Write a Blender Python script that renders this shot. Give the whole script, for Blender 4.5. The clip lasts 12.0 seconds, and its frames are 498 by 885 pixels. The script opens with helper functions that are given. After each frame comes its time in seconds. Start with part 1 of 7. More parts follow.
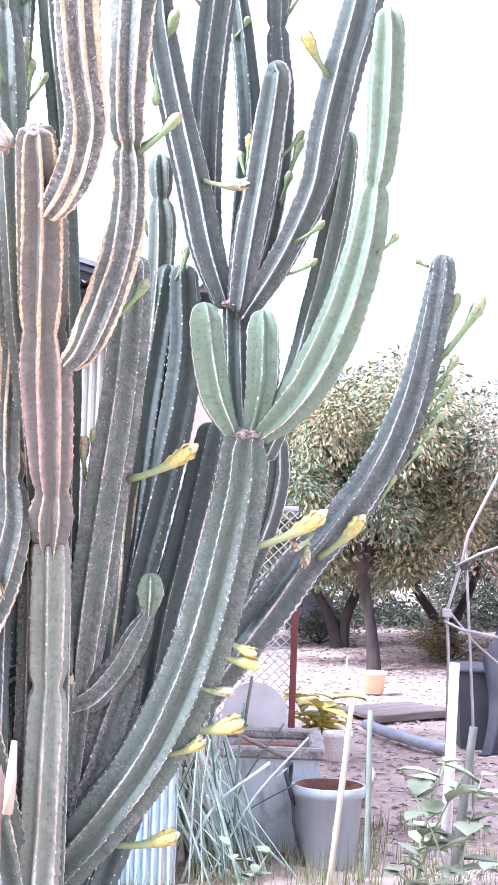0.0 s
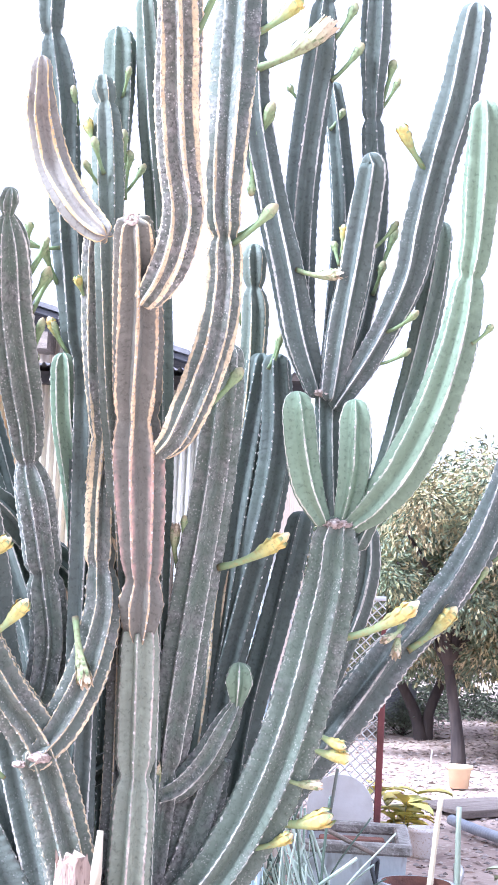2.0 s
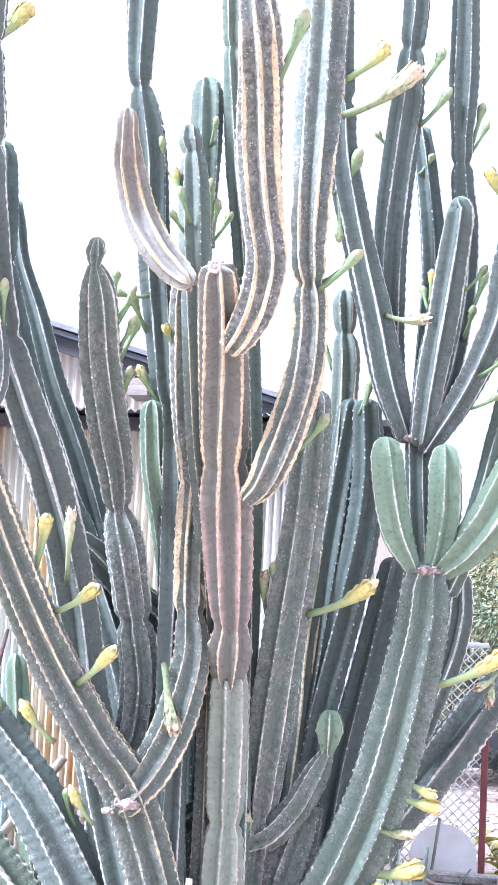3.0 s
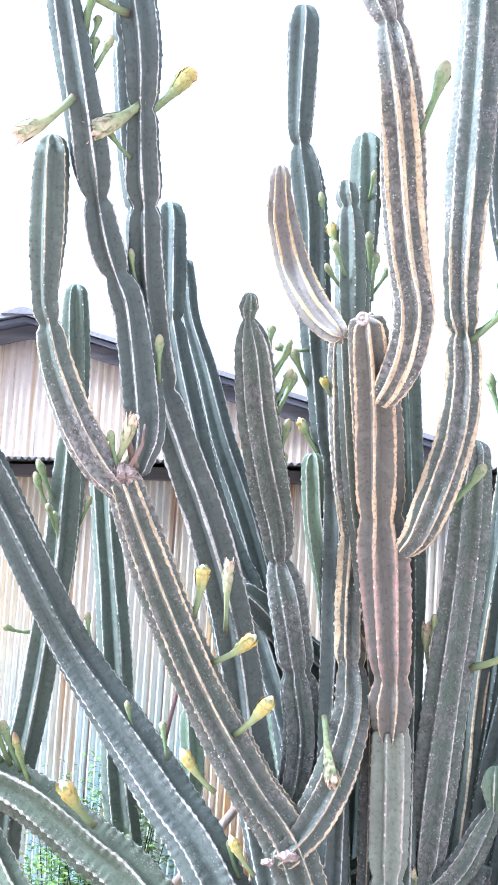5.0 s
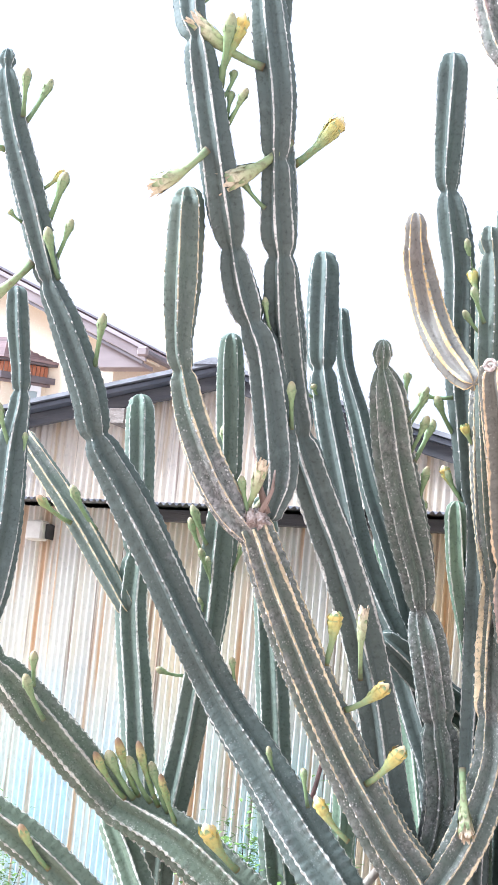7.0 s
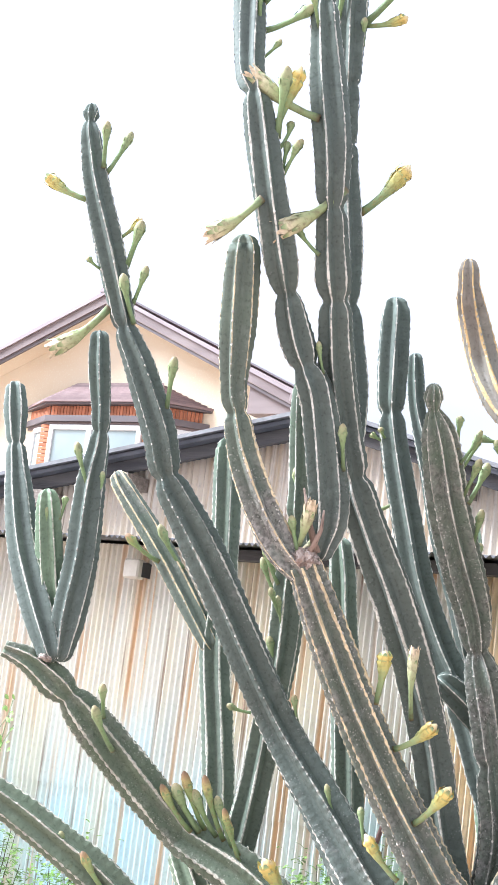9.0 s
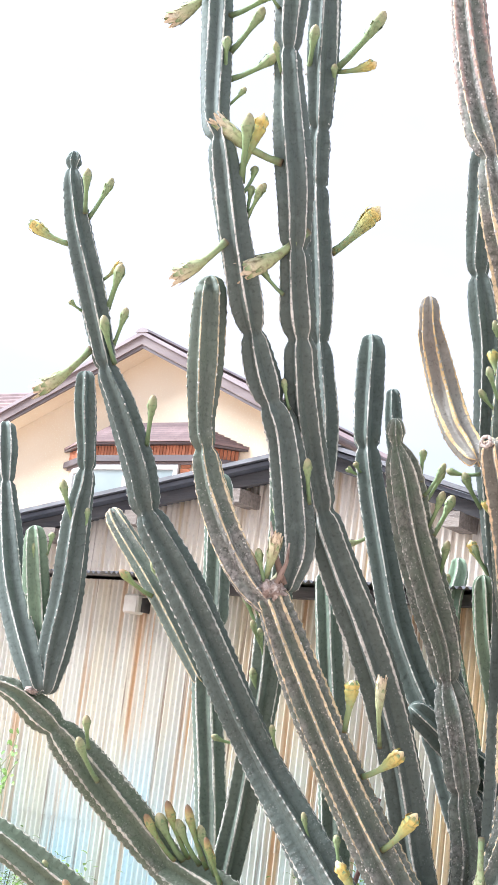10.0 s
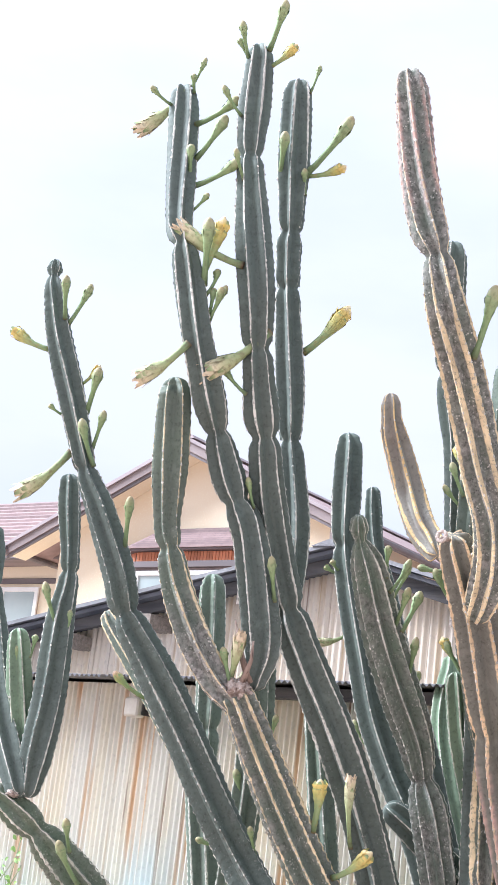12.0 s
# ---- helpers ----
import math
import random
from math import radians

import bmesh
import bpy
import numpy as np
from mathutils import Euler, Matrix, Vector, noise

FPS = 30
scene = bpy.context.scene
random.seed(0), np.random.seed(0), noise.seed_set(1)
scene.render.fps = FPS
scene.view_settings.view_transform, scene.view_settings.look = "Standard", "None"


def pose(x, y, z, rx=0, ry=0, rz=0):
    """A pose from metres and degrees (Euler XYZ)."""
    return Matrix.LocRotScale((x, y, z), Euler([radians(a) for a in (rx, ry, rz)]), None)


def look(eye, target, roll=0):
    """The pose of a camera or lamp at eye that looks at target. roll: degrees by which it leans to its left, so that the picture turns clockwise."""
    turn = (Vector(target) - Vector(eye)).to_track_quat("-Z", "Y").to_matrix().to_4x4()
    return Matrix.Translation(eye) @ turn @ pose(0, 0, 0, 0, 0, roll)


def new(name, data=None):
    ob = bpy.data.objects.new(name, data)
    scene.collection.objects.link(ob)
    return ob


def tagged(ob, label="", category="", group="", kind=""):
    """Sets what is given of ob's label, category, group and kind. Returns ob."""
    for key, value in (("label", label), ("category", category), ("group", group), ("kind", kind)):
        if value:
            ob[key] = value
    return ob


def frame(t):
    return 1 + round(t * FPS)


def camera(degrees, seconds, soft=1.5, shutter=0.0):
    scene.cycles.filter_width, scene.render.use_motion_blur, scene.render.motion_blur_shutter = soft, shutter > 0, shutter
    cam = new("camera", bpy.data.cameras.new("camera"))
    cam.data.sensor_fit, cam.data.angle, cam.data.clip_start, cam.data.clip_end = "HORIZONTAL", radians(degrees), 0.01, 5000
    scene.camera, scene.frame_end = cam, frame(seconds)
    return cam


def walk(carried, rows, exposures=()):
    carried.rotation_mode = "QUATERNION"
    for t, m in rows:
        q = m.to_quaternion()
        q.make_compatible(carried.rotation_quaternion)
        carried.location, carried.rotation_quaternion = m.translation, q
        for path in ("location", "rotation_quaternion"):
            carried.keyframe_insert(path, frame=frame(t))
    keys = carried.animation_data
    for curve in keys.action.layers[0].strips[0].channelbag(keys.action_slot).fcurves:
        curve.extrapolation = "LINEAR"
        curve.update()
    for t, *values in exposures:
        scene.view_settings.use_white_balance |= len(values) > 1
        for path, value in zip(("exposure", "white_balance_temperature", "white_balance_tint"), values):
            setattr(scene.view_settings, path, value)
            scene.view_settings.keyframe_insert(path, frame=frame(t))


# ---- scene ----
cam = camera(17.97, 12.0)
PATH = [
    (0, (0.446, -0.748, 1.534), (0.418, 1.250, 1.610), 1.95),
    (0.5, (0.440, -0.748, 1.533), (0.398, 1.248, 1.642), 2.26),
    (1, (0.426, -0.742, 1.543), (0.368, 1.253, 1.674), 2.50),
    (1.5, (0.414, -0.733, 1.540), (0.327, 1.259, 1.695), 2.64),
    (2, (0.413, -0.732, 1.542), (0.277, 1.255, 1.723), 2.85),
    (2.5, (0.448, -0.735, 1.552), (0.245, 1.244, 1.762), 2.90),
    (3, (0.511, -0.720, 1.554), (0.223, 1.246, 1.783), 3.00),
    (3.5, (0.590, -0.706, 1.558), (0.216, 1.245, 1.790), 3.06),
    (5.5, (0.837, -0.666, 1.545), (0.177, 1.195, 1.864), 4.08),
    (6, (0.907, -0.616, 1.545), (0.173, 1.211, 1.897), 4.55),
    (6.5, (1.013, -0.576, 1.545), (0.205, 1.219, 1.897), 4.98),
    (7, (1.137, -0.568, 1.553), (0.245, 1.192, 1.878), 5.58),
    (7.5, (1.228, -0.606, 1.548), (0.275, 1.126, 1.853), 6.31),
    (9.5, (1.658, -0.459, 1.553), (0.544, 1.157, 1.937), 7.35),
    (10, (1.809, -0.456, 1.549), (0.673, 1.141, 1.949), 7.11),
    (10.5, (1.885, -0.462, 1.562), (0.736, 1.120, 1.980), 6.83),
    (11, (1.967, -0.418, 1.557), (0.798, 1.142, 2.005), 6.88),
    (11.5, (2.034, -0.356, 1.554), (0.857, 1.185, 2.043), 6.46),
    (12, (2.088, -0.301, 1.556), (0.893, 1.216, 2.076), 6.85),
]
walk(cam, [(t, look(eye, target, roll)) for t, eye, target, roll in PATH],
     exposures=[(0.0, 1.88, 5250, 25), (0.6, 1.84, 5250, 24), (2.0, 1.82, 5150, 20), (4.0, 1.74, 5050, 16), (6.0, 1.56, 5150, 13), (7.5, 1.44, 5450, 10), (10.5, 1.20, 5700, 10), (12.0, 1.08, 5600, 12)])

# ---- light ----
SUN_EL, SUN_AZ = 42.0, -118.0          # degrees up; degrees from +y towards +x
world = bpy.data.worlds.new("sky")
scene.world = world
world.use_nodes = True
wn, wl = world.node_tree.nodes, world.node_tree.links
wn.clear()
sky = wn.new("ShaderNodeTexSky")
sky.sky_type = "NISHITA"
sky.sun_disc = False
sky.sun_elevation, sky.sun_rotation = radians(SUN_EL), radians(SUN_AZ)
sky.air_density, sky.dust_density, sky.ozone_density = 1.0, 3.0, 1.0
coord = wn.new("ShaderNodeTexCoord")
cloud = wn.new("ShaderNodeTexNoise")
cloud.inputs["Scale"].default_value, cloud.inputs["Detail"].default_value = 3.2, 6.0
cmap = wn.new("ShaderNodeMapping")
cmap.inputs["Scale"].default_value = (1.0, 1.0, 2.6)
ramp = wn.new("ShaderNodeValToRGB")
ramp.color_ramp.elements[0].position, ramp.color_ramp.elements[1].position = 0.36, 0.54
ramp.color_ramp.elements[0].color = (0.84, 0.84, 0.84, 1)
veil = wn.new("ShaderNodeMixRGB")
veil.inputs["Color2"].default_value = (5.75, 5.65, 5.85, 1)   # bright cloud veil
height = wn.new("ShaderNodeSeparateXYZ")
lift = wn.new("ShaderNodeMapRange")                           # thin cloud is brightest overhead
lift.inputs["To Min"].default_value, lift.inputs["To Max"].default_value = 0.82, 1.28
glowing = wn.new("ShaderNodeVectorMath")
glowing.operation = "SCALE"
back = wn.new("ShaderNodeBackground")
back.inputs["Strength"].default_value = 0.088
wout = wn.new("ShaderNodeOutputWorld")
wl.new(coord.outputs["Generated"], cmap.inputs["Vector"])
wl.new(cmap.outputs[0], cloud.inputs["Vector"])
wl.new(cloud.outputs["Fac"], ramp.inputs["Fac"])
wl.new(ramp.outputs["Color"], veil.inputs["Fac"])
wl.new(sky.outputs["Color"], veil.inputs["Color1"])
wl.new(coord.outputs["Generated"], height.inputs[0])
wl.new(height.outputs["Z"], lift.inputs["Value"])
wl.new(veil.outputs["Color"], glowing.inputs[0])
wl.new(lift.outputs[0], glowing.inputs["Scale"])
wl.new(glowing.outputs[0], back.inputs["Color"])
wl.new(back.outputs[0], wout.inputs["Surface"])

lamp_data = bpy.data.lights.new("sun", "SUN")
lamp_data.energy, lamp_data.angle, lamp_data.color = 5.0, radians(30), (1.0, 0.98, 0.95)
sun = new("sun", lamp_data)
az, el = radians(SUN_AZ), radians(SUN_EL)
sun_from = Vector((math.sin(az) * math.cos(el), math.cos(az) * math.cos(el), math.sin(el)))
sun.matrix_world = look(sun_from * 50, (0, 0, 0))


# ---- materials ----
def rgba(c):
    return (*c, 1.0)


def material(name, base, rough=0.7, metal=0.0, second=None, scale=8.0, detail=4.0, lo=0.35, hi=0.65, stretch=(1, 1, 1),
             bump=0.0, bump_scale=60.0, spec=0.5, transmit=0.0, object_random=0.0, fine=None, fine_scale=90.0, island=0.0):
    """A surface with two colours mixed by noise, a finer speckle, relief and a shift by object."""
    m = bpy.data.materials.new(name)
    m.use_nodes = True
    n, l = m.node_tree.nodes, m.node_tree.links
    b = n["Principled BSDF"]
    b.inputs["Roughness"].default_value = rough
    b.inputs["Metallic"].default_value = metal
    b.inputs["Specular IOR Level"].default_value = spec
    tc = n.new("ShaderNodeTexCoord")
    mp = n.new("ShaderNodeMapping")
    mp.inputs["Scale"].default_value = stretch
    l.new(tc.outputs["Object"], mp.inputs["Vector"])
    noise1 = n.new("ShaderNodeTexNoise")
    noise1.inputs["Scale"].default_value, noise1.inputs["Detail"].default_value = scale, detail
    l.new(mp.outputs[0], noise1.inputs["Vector"])
    r = n.new("ShaderNodeMapRange")
    r.inputs["From Min"].default_value, r.inputs["From Max"].default_value = lo, hi
    l.new(noise1.outputs["Fac"], r.inputs["Value"])
    mix = n.new("ShaderNodeMixRGB")
    mix.inputs["Color1"].default_value = rgba(base)
    mix.inputs["Color2"].default_value = rgba(second or tuple(0.8 * v for v in base))
    l.new(r.outputs[0], mix.inputs["Fac"])
    last = mix
    noise2 = n.new("ShaderNodeTexNoise")
    noise2.inputs["Scale"].default_value, noise2.inputs["Detail"].default_value = fine_scale, 3.0
    l.new(mp.outputs[0], noise2.inputs["Vector"])
    if fine:
        r2 = n.new("ShaderNodeMapRange")
        r2.inputs["From Min"].default_value, r2.inputs["From Max"].default_value = 0.55, 0.68
        l.new(noise2.outputs["Fac"], r2.inputs["Value"])
        mix2 = n.new("ShaderNodeMixRGB")
        mix2.inputs["Color2"].default_value = rgba(fine)
        l.new(r2.outputs[0], mix2.inputs["Fac"])
        l.new(last.outputs[0], mix2.inputs["Color1"])
        last = mix2
    if object_random or island:
        hsv = n.new("ShaderNodeHueSaturation")
        if island:
            src = n.new("ShaderNodeNewGeometry").outputs["Random Per Island"]
        else:
            src = n.new("ShaderNodeObjectInfo").outputs["Random"]
        rr = n.new("ShaderNodeMapRange")
        k = object_random or island
        rr.inputs["To Min"].default_value, rr.inputs["To Max"].default_value = 1 - k, 1 + k
        l.new(src, rr.inputs["Value"])
        l.new(rr.outputs[0], hsv.inputs["Value"])
        l.new(last.outputs[0], hsv.inputs["Color"])
        last = hsv
    l.new(last.outputs[0], b.inputs["Base Color"])
    if bump:
        noise3 = n.new("ShaderNodeTexNoise")
        noise3.inputs["Scale"].default_value, noise3.inputs["Detail"].default_value = bump_scale, 5.0
        l.new(mp.outputs[0], noise3.inputs["Vector"])
        bp = n.new("ShaderNodeBump")
        bp.inputs["Strength"].default_value, bp.inputs["Distance"].default_value = bump, 0.01
        l.new(noise3.outputs["Fac"], bp.inputs["Height"])
        l.new(bp.outputs[0], b.inputs["Normal"])
    if transmit:
        b.inputs["Transmission Weight"].default_value = transmit
    return m


def cactus_skin(name, young, old, cork, crest, wide=0.88):
    """Waxy green skin that turns to grey cork with age along the stem, with pale horny rib edges and banded creases."""
    m = bpy.data.materials.new(name)
    m.use_nodes = True
    n, l = m.node_tree.nodes, m.node_tree.links
    b = n["Principled BSDF"]
    b.inputs["Roughness"].default_value = 0.55
    tc = n.new("ShaderNodeTexCoord")

    def attr(which):
        a = n.new("ShaderNodeAttribute")
        a.attribute_name = which
        return a.outputs["Fac"]

    def noise_at(scale, detail=4.0):
        t = n.new("ShaderNodeTexNoise")
        t.inputs["Scale"].default_value, t.inputs["Detail"].default_value = scale, detail
        l.new(tc.outputs["Object"], t.inputs["Vector"])
        return t.outputs["Fac"]

    def calc(op, a, c):
        q = n.new("ShaderNodeMath")
        q.operation = op
        q.use_clamp = False
        for i, v in enumerate((a, c)):
            if isinstance(v, (int, float)):
                q.inputs[i].default_value = v
            else:
                l.new(v, q.inputs[i])
        return q.outputs[0]

    def span(v, lo, hi):
        q = n.new("ShaderNodeMapRange")
        q.inputs["From Min"].default_value, q.inputs["From Max"].default_value = lo, hi
        l.new(v, q.inputs["Value"])
        return q.outputs[0]

    def blend(fac, a, c):
        q = n.new("ShaderNodeMixRGB")
        for i, v in enumerate((fac, a, c)):
            if isinstance(v, tuple):
                q.inputs[i].default_value = rgba(v)
            else:
                l.new(v, q.inputs[i])
        return q.outputs[0]

    def dots(scale, lo, hi):
        t = n.new("ShaderNodeTexVoronoi")
        t.inputs["Scale"].default_value = scale
        l.new(tc.outputs["Object"], t.inputs["Vector"])
        return span(t.outputs["Distance"], hi, lo)

    corky, edge, age, strength = attr("cork"), attr("crest"), attr("along"), attr("line")
    base = blend(span(noise_at(6.0, 5.0), 0.35, 0.65), young, old)
    base = blend(calc("MULTIPLY", span(age, 0.0, 1.4), 0.75), base, old)
    # cork spreads in patches from the rib edges, salt-and-pepper speckled
    patch = calc("ADD", calc("MULTIPLY", noise_at(13.0, 7.0), 0.9), calc("ADD", corky, calc("MULTIPLY", edge, 0.16)))
    scar = span(patch, 0.86, 1.28)
    tone = blend(span(noise_at(60.0, 6.0), 0.40, 0.62), cork, tuple(0.42 * v for v in cork))
    base = blend(scar, base, tone)
    base = blend(calc("MULTIPLY", span(noise_at(85.0, 5.0), 0.54, 0.70), 0.55), base, tuple(0.45 * v for v in old))
    base = blend(calc("MULTIPLY", span(noise_at(24.0, 6.0), 0.52, 0.72), 0.45), base, tuple(1.7 * v for v in old))
    salt = calc("MULTIPLY", dots(100.0, 0.10, 0.36), calc("MULTIPLY", span(noise_at(21.0, 5.0), 0.46, 0.58), span(calc("ADD", corky, calc("MULTIPLY", edge, 0.25)), 0.22, 0.80)))
    base = blend(salt, base, tuple(min(0.7, 1.9 * v) for v in cork))
    pepper = calc("MULTIPLY", dots(120.0, 0.20, 0.42), calc("MULTIPLY", span(noise_at(33.0, 5.0), 0.48, 0.60), span(corky, 0.10, 0.70)))
    base = blend(calc("MULTIPLY", pepper, 0.8), base, tuple(0.35 * v for v in old))
    # horny line on each rib edge
    rim = calc("ADD", edge, calc("ADD", calc("ADD", calc("MULTIPLY", noise_at(60.0, 6.0), 0.12), calc("MULTIPLY", noise_at(16.0, 5.0), 0.14)), calc("MULTIPLY", strength, 0.22)))
    line = calc("MULTIPLY", span(rim, wide + 0.20, wide + 0.28), span(strength, 0.05, 0.6))
    worn = calc("MULTIPLY", line, span(noise_at(110.0, 5.0), 0.76, 0.52))
    base = blend(worn, base, blend(span(noise_at(9.0, 4.0), 0.38, 0.62), crest, tuple(0.66 * v for v in crest)))
    warm = attr("warm")
    rosy = calc("MULTIPLY", span(edge, 0.60, 0.88), span(noise_at(34.0, 6.0), 0.34, 0.58))
    base = blend(calc("MULTIPLY", calc("MULTIPLY", warm, 0.8), rosy), base, (0.56, 0.35, 0.30))
    # creases across the flanks, slanting away from the edge, their shading painted in darker
    swing = calc("SINE", calc("ADD", calc("MULTIPLY", age, 2 * math.pi / 0.033), calc("ADD", calc("MULTIPLY", edge, -2.4), calc("MULTIPLY", noise_at(9.0, 2.0), 5.0))), 0.0)
    crease = calc("MULTIPLY", span(swing, 0.45, 1.0), span(noise_at(5.0, 3.0), 0.40, 0.66))
    base = blend(calc("MULTIPLY", crease, 0.14), base, tuple(0.40 * v for v in old))
    l.new(base, b.inputs["Base Color"])
    rough = n.new("ShaderNodeMapRange")
    rough.inputs["To Min"].default_value, rough.inputs["To Max"].default_value = 0.60, 0.95
    b.inputs["Specular IOR Level"].default_value = 0.22
    l.new(scar, rough.inputs["Value"])
    l.new(rough.outputs[0], b.inputs["Roughness"])
    relief = calc("ADD", calc("MULTIPLY", noise_at(95.0, 6.0), calc("ADD", 0.22, calc("MULTIPLY", scar, 0.55))), calc("SUBTRACT", 0.5, calc("MULTIPLY", crease, 0.12)))
    bp = n.new("ShaderNodeBump")
    bp.inputs["Strength"].default_value, bp.inputs["Distance"].default_value = 0.75, 0.006
    l.new(relief, bp.inputs["Height"])
    l.new(bp.outputs[0], b.inputs["Normal"])
    return m


def along_ramp(name, stops, rough=0.5, speckle=None):
    """A colour that runs along a thing by its stored 'along' value, with fine mottling."""
    m = bpy.data.materials.new(name)
    m.use_nodes = True
    n, l = m.node_tree.nodes, m.node_tree.links
    b = n["Principled BSDF"]
    b.inputs["Roughness"].default_value = rough
    a = n.new("ShaderNodeAttribute")
    a.attribute_name = "along"
    r = n.new("ShaderNodeValToRGB")
    while len(r.color_ramp.elements) < len(stops):
        r.color_ramp.elements.new(0.5)
    for e, (p, c) in zip(r.color_ramp.elements, stops):
        e.position, e.color = p, rgba(c)
    l.new(a.outputs["Fac"], r.inputs["Fac"])
    tc = n.new("ShaderNodeTexCoord")
    t = n.new("ShaderNodeTexNoise")
    t.inputs["Scale"].default_value = 70.0
    l.new(tc.outputs["Object"], t.inputs["Vector"])
    q = n.new("ShaderNodeMapRange")
    q.inputs["From Min"].default_value, q.inputs["From Max"].default_value = 0.5, 0.7
    l.new(t.outputs["Fac"], q.inputs["Value"])
    mx = n.new("ShaderNodeMixRGB")
    mx.inputs["Color2"].default_value = rgba(speckle or (0.2, 0.16, 0.06))
    l.new(q.outputs[0], mx.inputs["Fac"])
    q.inputs["To Max"].default_value = 0.55
    l.new(r.outputs["Color"], mx.inputs["Color1"])
    l.new(mx.outputs[0], b.inputs["Base Color"])
    return m


def corrugated(name, base, rust, amount, low, grime=(0.16, 0.15, 0.15)):
    """Galvanised sheet with rust streaks that run down it, grime and a bluish coat low down."""
    m = bpy.data.materials.new(name)
    m.use_nodes = True
    n, l = m.node_tree.nodes, m.node_tree.links
    b = n["Principled BSDF"]
    b.inputs["Roughness"].default_value, b.inputs["Metallic"].default_value = 0.55, 0.15
    g = n.new("ShaderNodeNewGeometry")

    def noise_at(vec, scale, detail=4.0):
        mp = n.new("ShaderNodeMapping")
        mp.inputs["Scale"].default_value = vec
        l.new(g.outputs["Position"], mp.inputs["Vector"])
        t = n.new("ShaderNodeTexNoise")
        t.inputs["Scale"].default_value, t.inputs["Detail"].default_value = scale, detail
        l.new(mp.outputs[0], t.inputs["Vector"])
        return t.outputs["Fac"]

    def span(v, lo, hi, top=1.0):
        q = n.new("ShaderNodeMapRange")
        q.inputs["From Min"].default_value, q.inputs["From Max"].default_value, q.inputs["To Max"].default_value = lo, hi, top
        l.new(v, q.inputs["Value"])
        return q.outputs[0]

    def blend(fac, a, c):
        q = n.new("ShaderNodeMixRGB")
        for i, v in enumerate((fac, a, c)):
            if isinstance(v, tuple):
                q.inputs[i].default_value = rgba(v)
            else:
                l.new(v, q.inputs[i])
        return q.outputs[0]

    sep = n.new("ShaderNodeSeparateXYZ")
    l.new(g.outputs["Position"], sep.inputs[0])
    lift = n.new("ShaderNodeMath")
    lift.operation = "MULTIPLY_ADD"
    l.new(noise_at((2, 2, 1), 1.5), lift.inputs[0])
    lift.inputs[1].default_value = 0.9
    l.new(sep.outputs["Z"], lift.inputs[2])
    c = blend(span(lift.outputs[0], 1.35, 2.15), low, base)
    c = blend(span(noise_at((3, 3, 0.6), 2.0), 0.45, 0.75, 0.45), c, tuple(0.72 * v for v in base))
    c = blend(span(noise_at((9, 9, 0.35), 1.0, 3.0), 0.42, 0.66, 0.40), c, tuple(v * w for v, w in zip(base, (1.0, 0.90, 0.70))))
    c = blend(span(noise_at((16, 16, 0.7), 1.0, 5.0), 0.58 - amount, 0.70 - amount, 0.85), c, rust)
    c = blend(span(noise_at((34, 34, 0.8), 1.0, 4.0), 0.63 - amount * 0.5, 0.72, 0.8), c, (0.20, 0.10, 0.05))
    c = blend(span(noise_at((20, 20, 14), 3.0, 5.0), 0.55, 0.80, 0.25), c, grime)
    l.new(c, b.inputs["Base Color"])
    return m


M = {}
M["cactus"] = cactus_skin("cactus_skin", (0.158, 0.205, 0.150), (0.145, 0.176, 0.140), (0.33, 0.32, 0.295), (0.82, 0.80, 0.70), 0.955)
M["cactus_old"] = cactus_skin("cactus_skin_old", (0.150, 0.182, 0.138), (0.138, 0.160, 0.130), (0.36, 0.342, 0.31), (0.86, 0.70, 0.44), 0.935)
M["cactus_tan"] = cactus_skin("cactus_skin_tan", (0.30, 0.285, 0.235), (0.245, 0.225, 0.195), (0.44, 0.385, 0.35), (0.86, 0.62, 0.30), 0.91)
M["cactus_moss"] = cactus_skin("cactus_skin_moss", (0.160, 0.203, 0.136), (0.142, 0.172, 0.120), (0.37, 0.355, 0.31), (0.80, 0.76, 0.64), 0.93)
M["cactus_pale"] = cactus_skin("cactus_skin_pale", (0.31, 0.34, 0.26), (0.26, 0.285, 0.22), (0.46, 0.43, 0.37), (0.74, 0.62, 0.53), 0.90)
M["cactus_brown"] = cactus_skin("cactus_skin_brown", (0.225, 0.220, 0.180), (0.185, 0.180, 0.150), (0.38, 0.345, 0.295), (0.84, 0.62, 0.38), 0.92)
# darker copy of the skin; on stems B, B2 and DK it paints in shade
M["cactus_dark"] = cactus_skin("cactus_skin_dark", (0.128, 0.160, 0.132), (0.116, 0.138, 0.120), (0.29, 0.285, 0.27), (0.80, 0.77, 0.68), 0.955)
M["cactus_young"] = cactus_skin("cactus_skin_young", (0.215, 0.290, 0.190), (0.185, 0.248, 0.168), (0.32, 0.32, 0.27), (0.74, 0.74, 0.60), 0.945)
M["wool"] = material("areole_wool", (0.68, 0.65, 0.59), 0.9, second=(0.42, 0.39, 0.34), scale=40, island=0.35)
M["bud"] = along_ramp("flower_bud_green", [(0.0, (0.20, 0.17, 0.09)), (0.06, (0.19, 0.26, 0.13)), (0.55, (0.23, 0.33, 0.14)), (0.80, (0.31, 0.39, 0.19)), (0.93, (0.38, 0.38, 0.20)), (1.0, (0.40, 0.31, 0.17))], 0.6, (0.15, 0.18, 0.08))
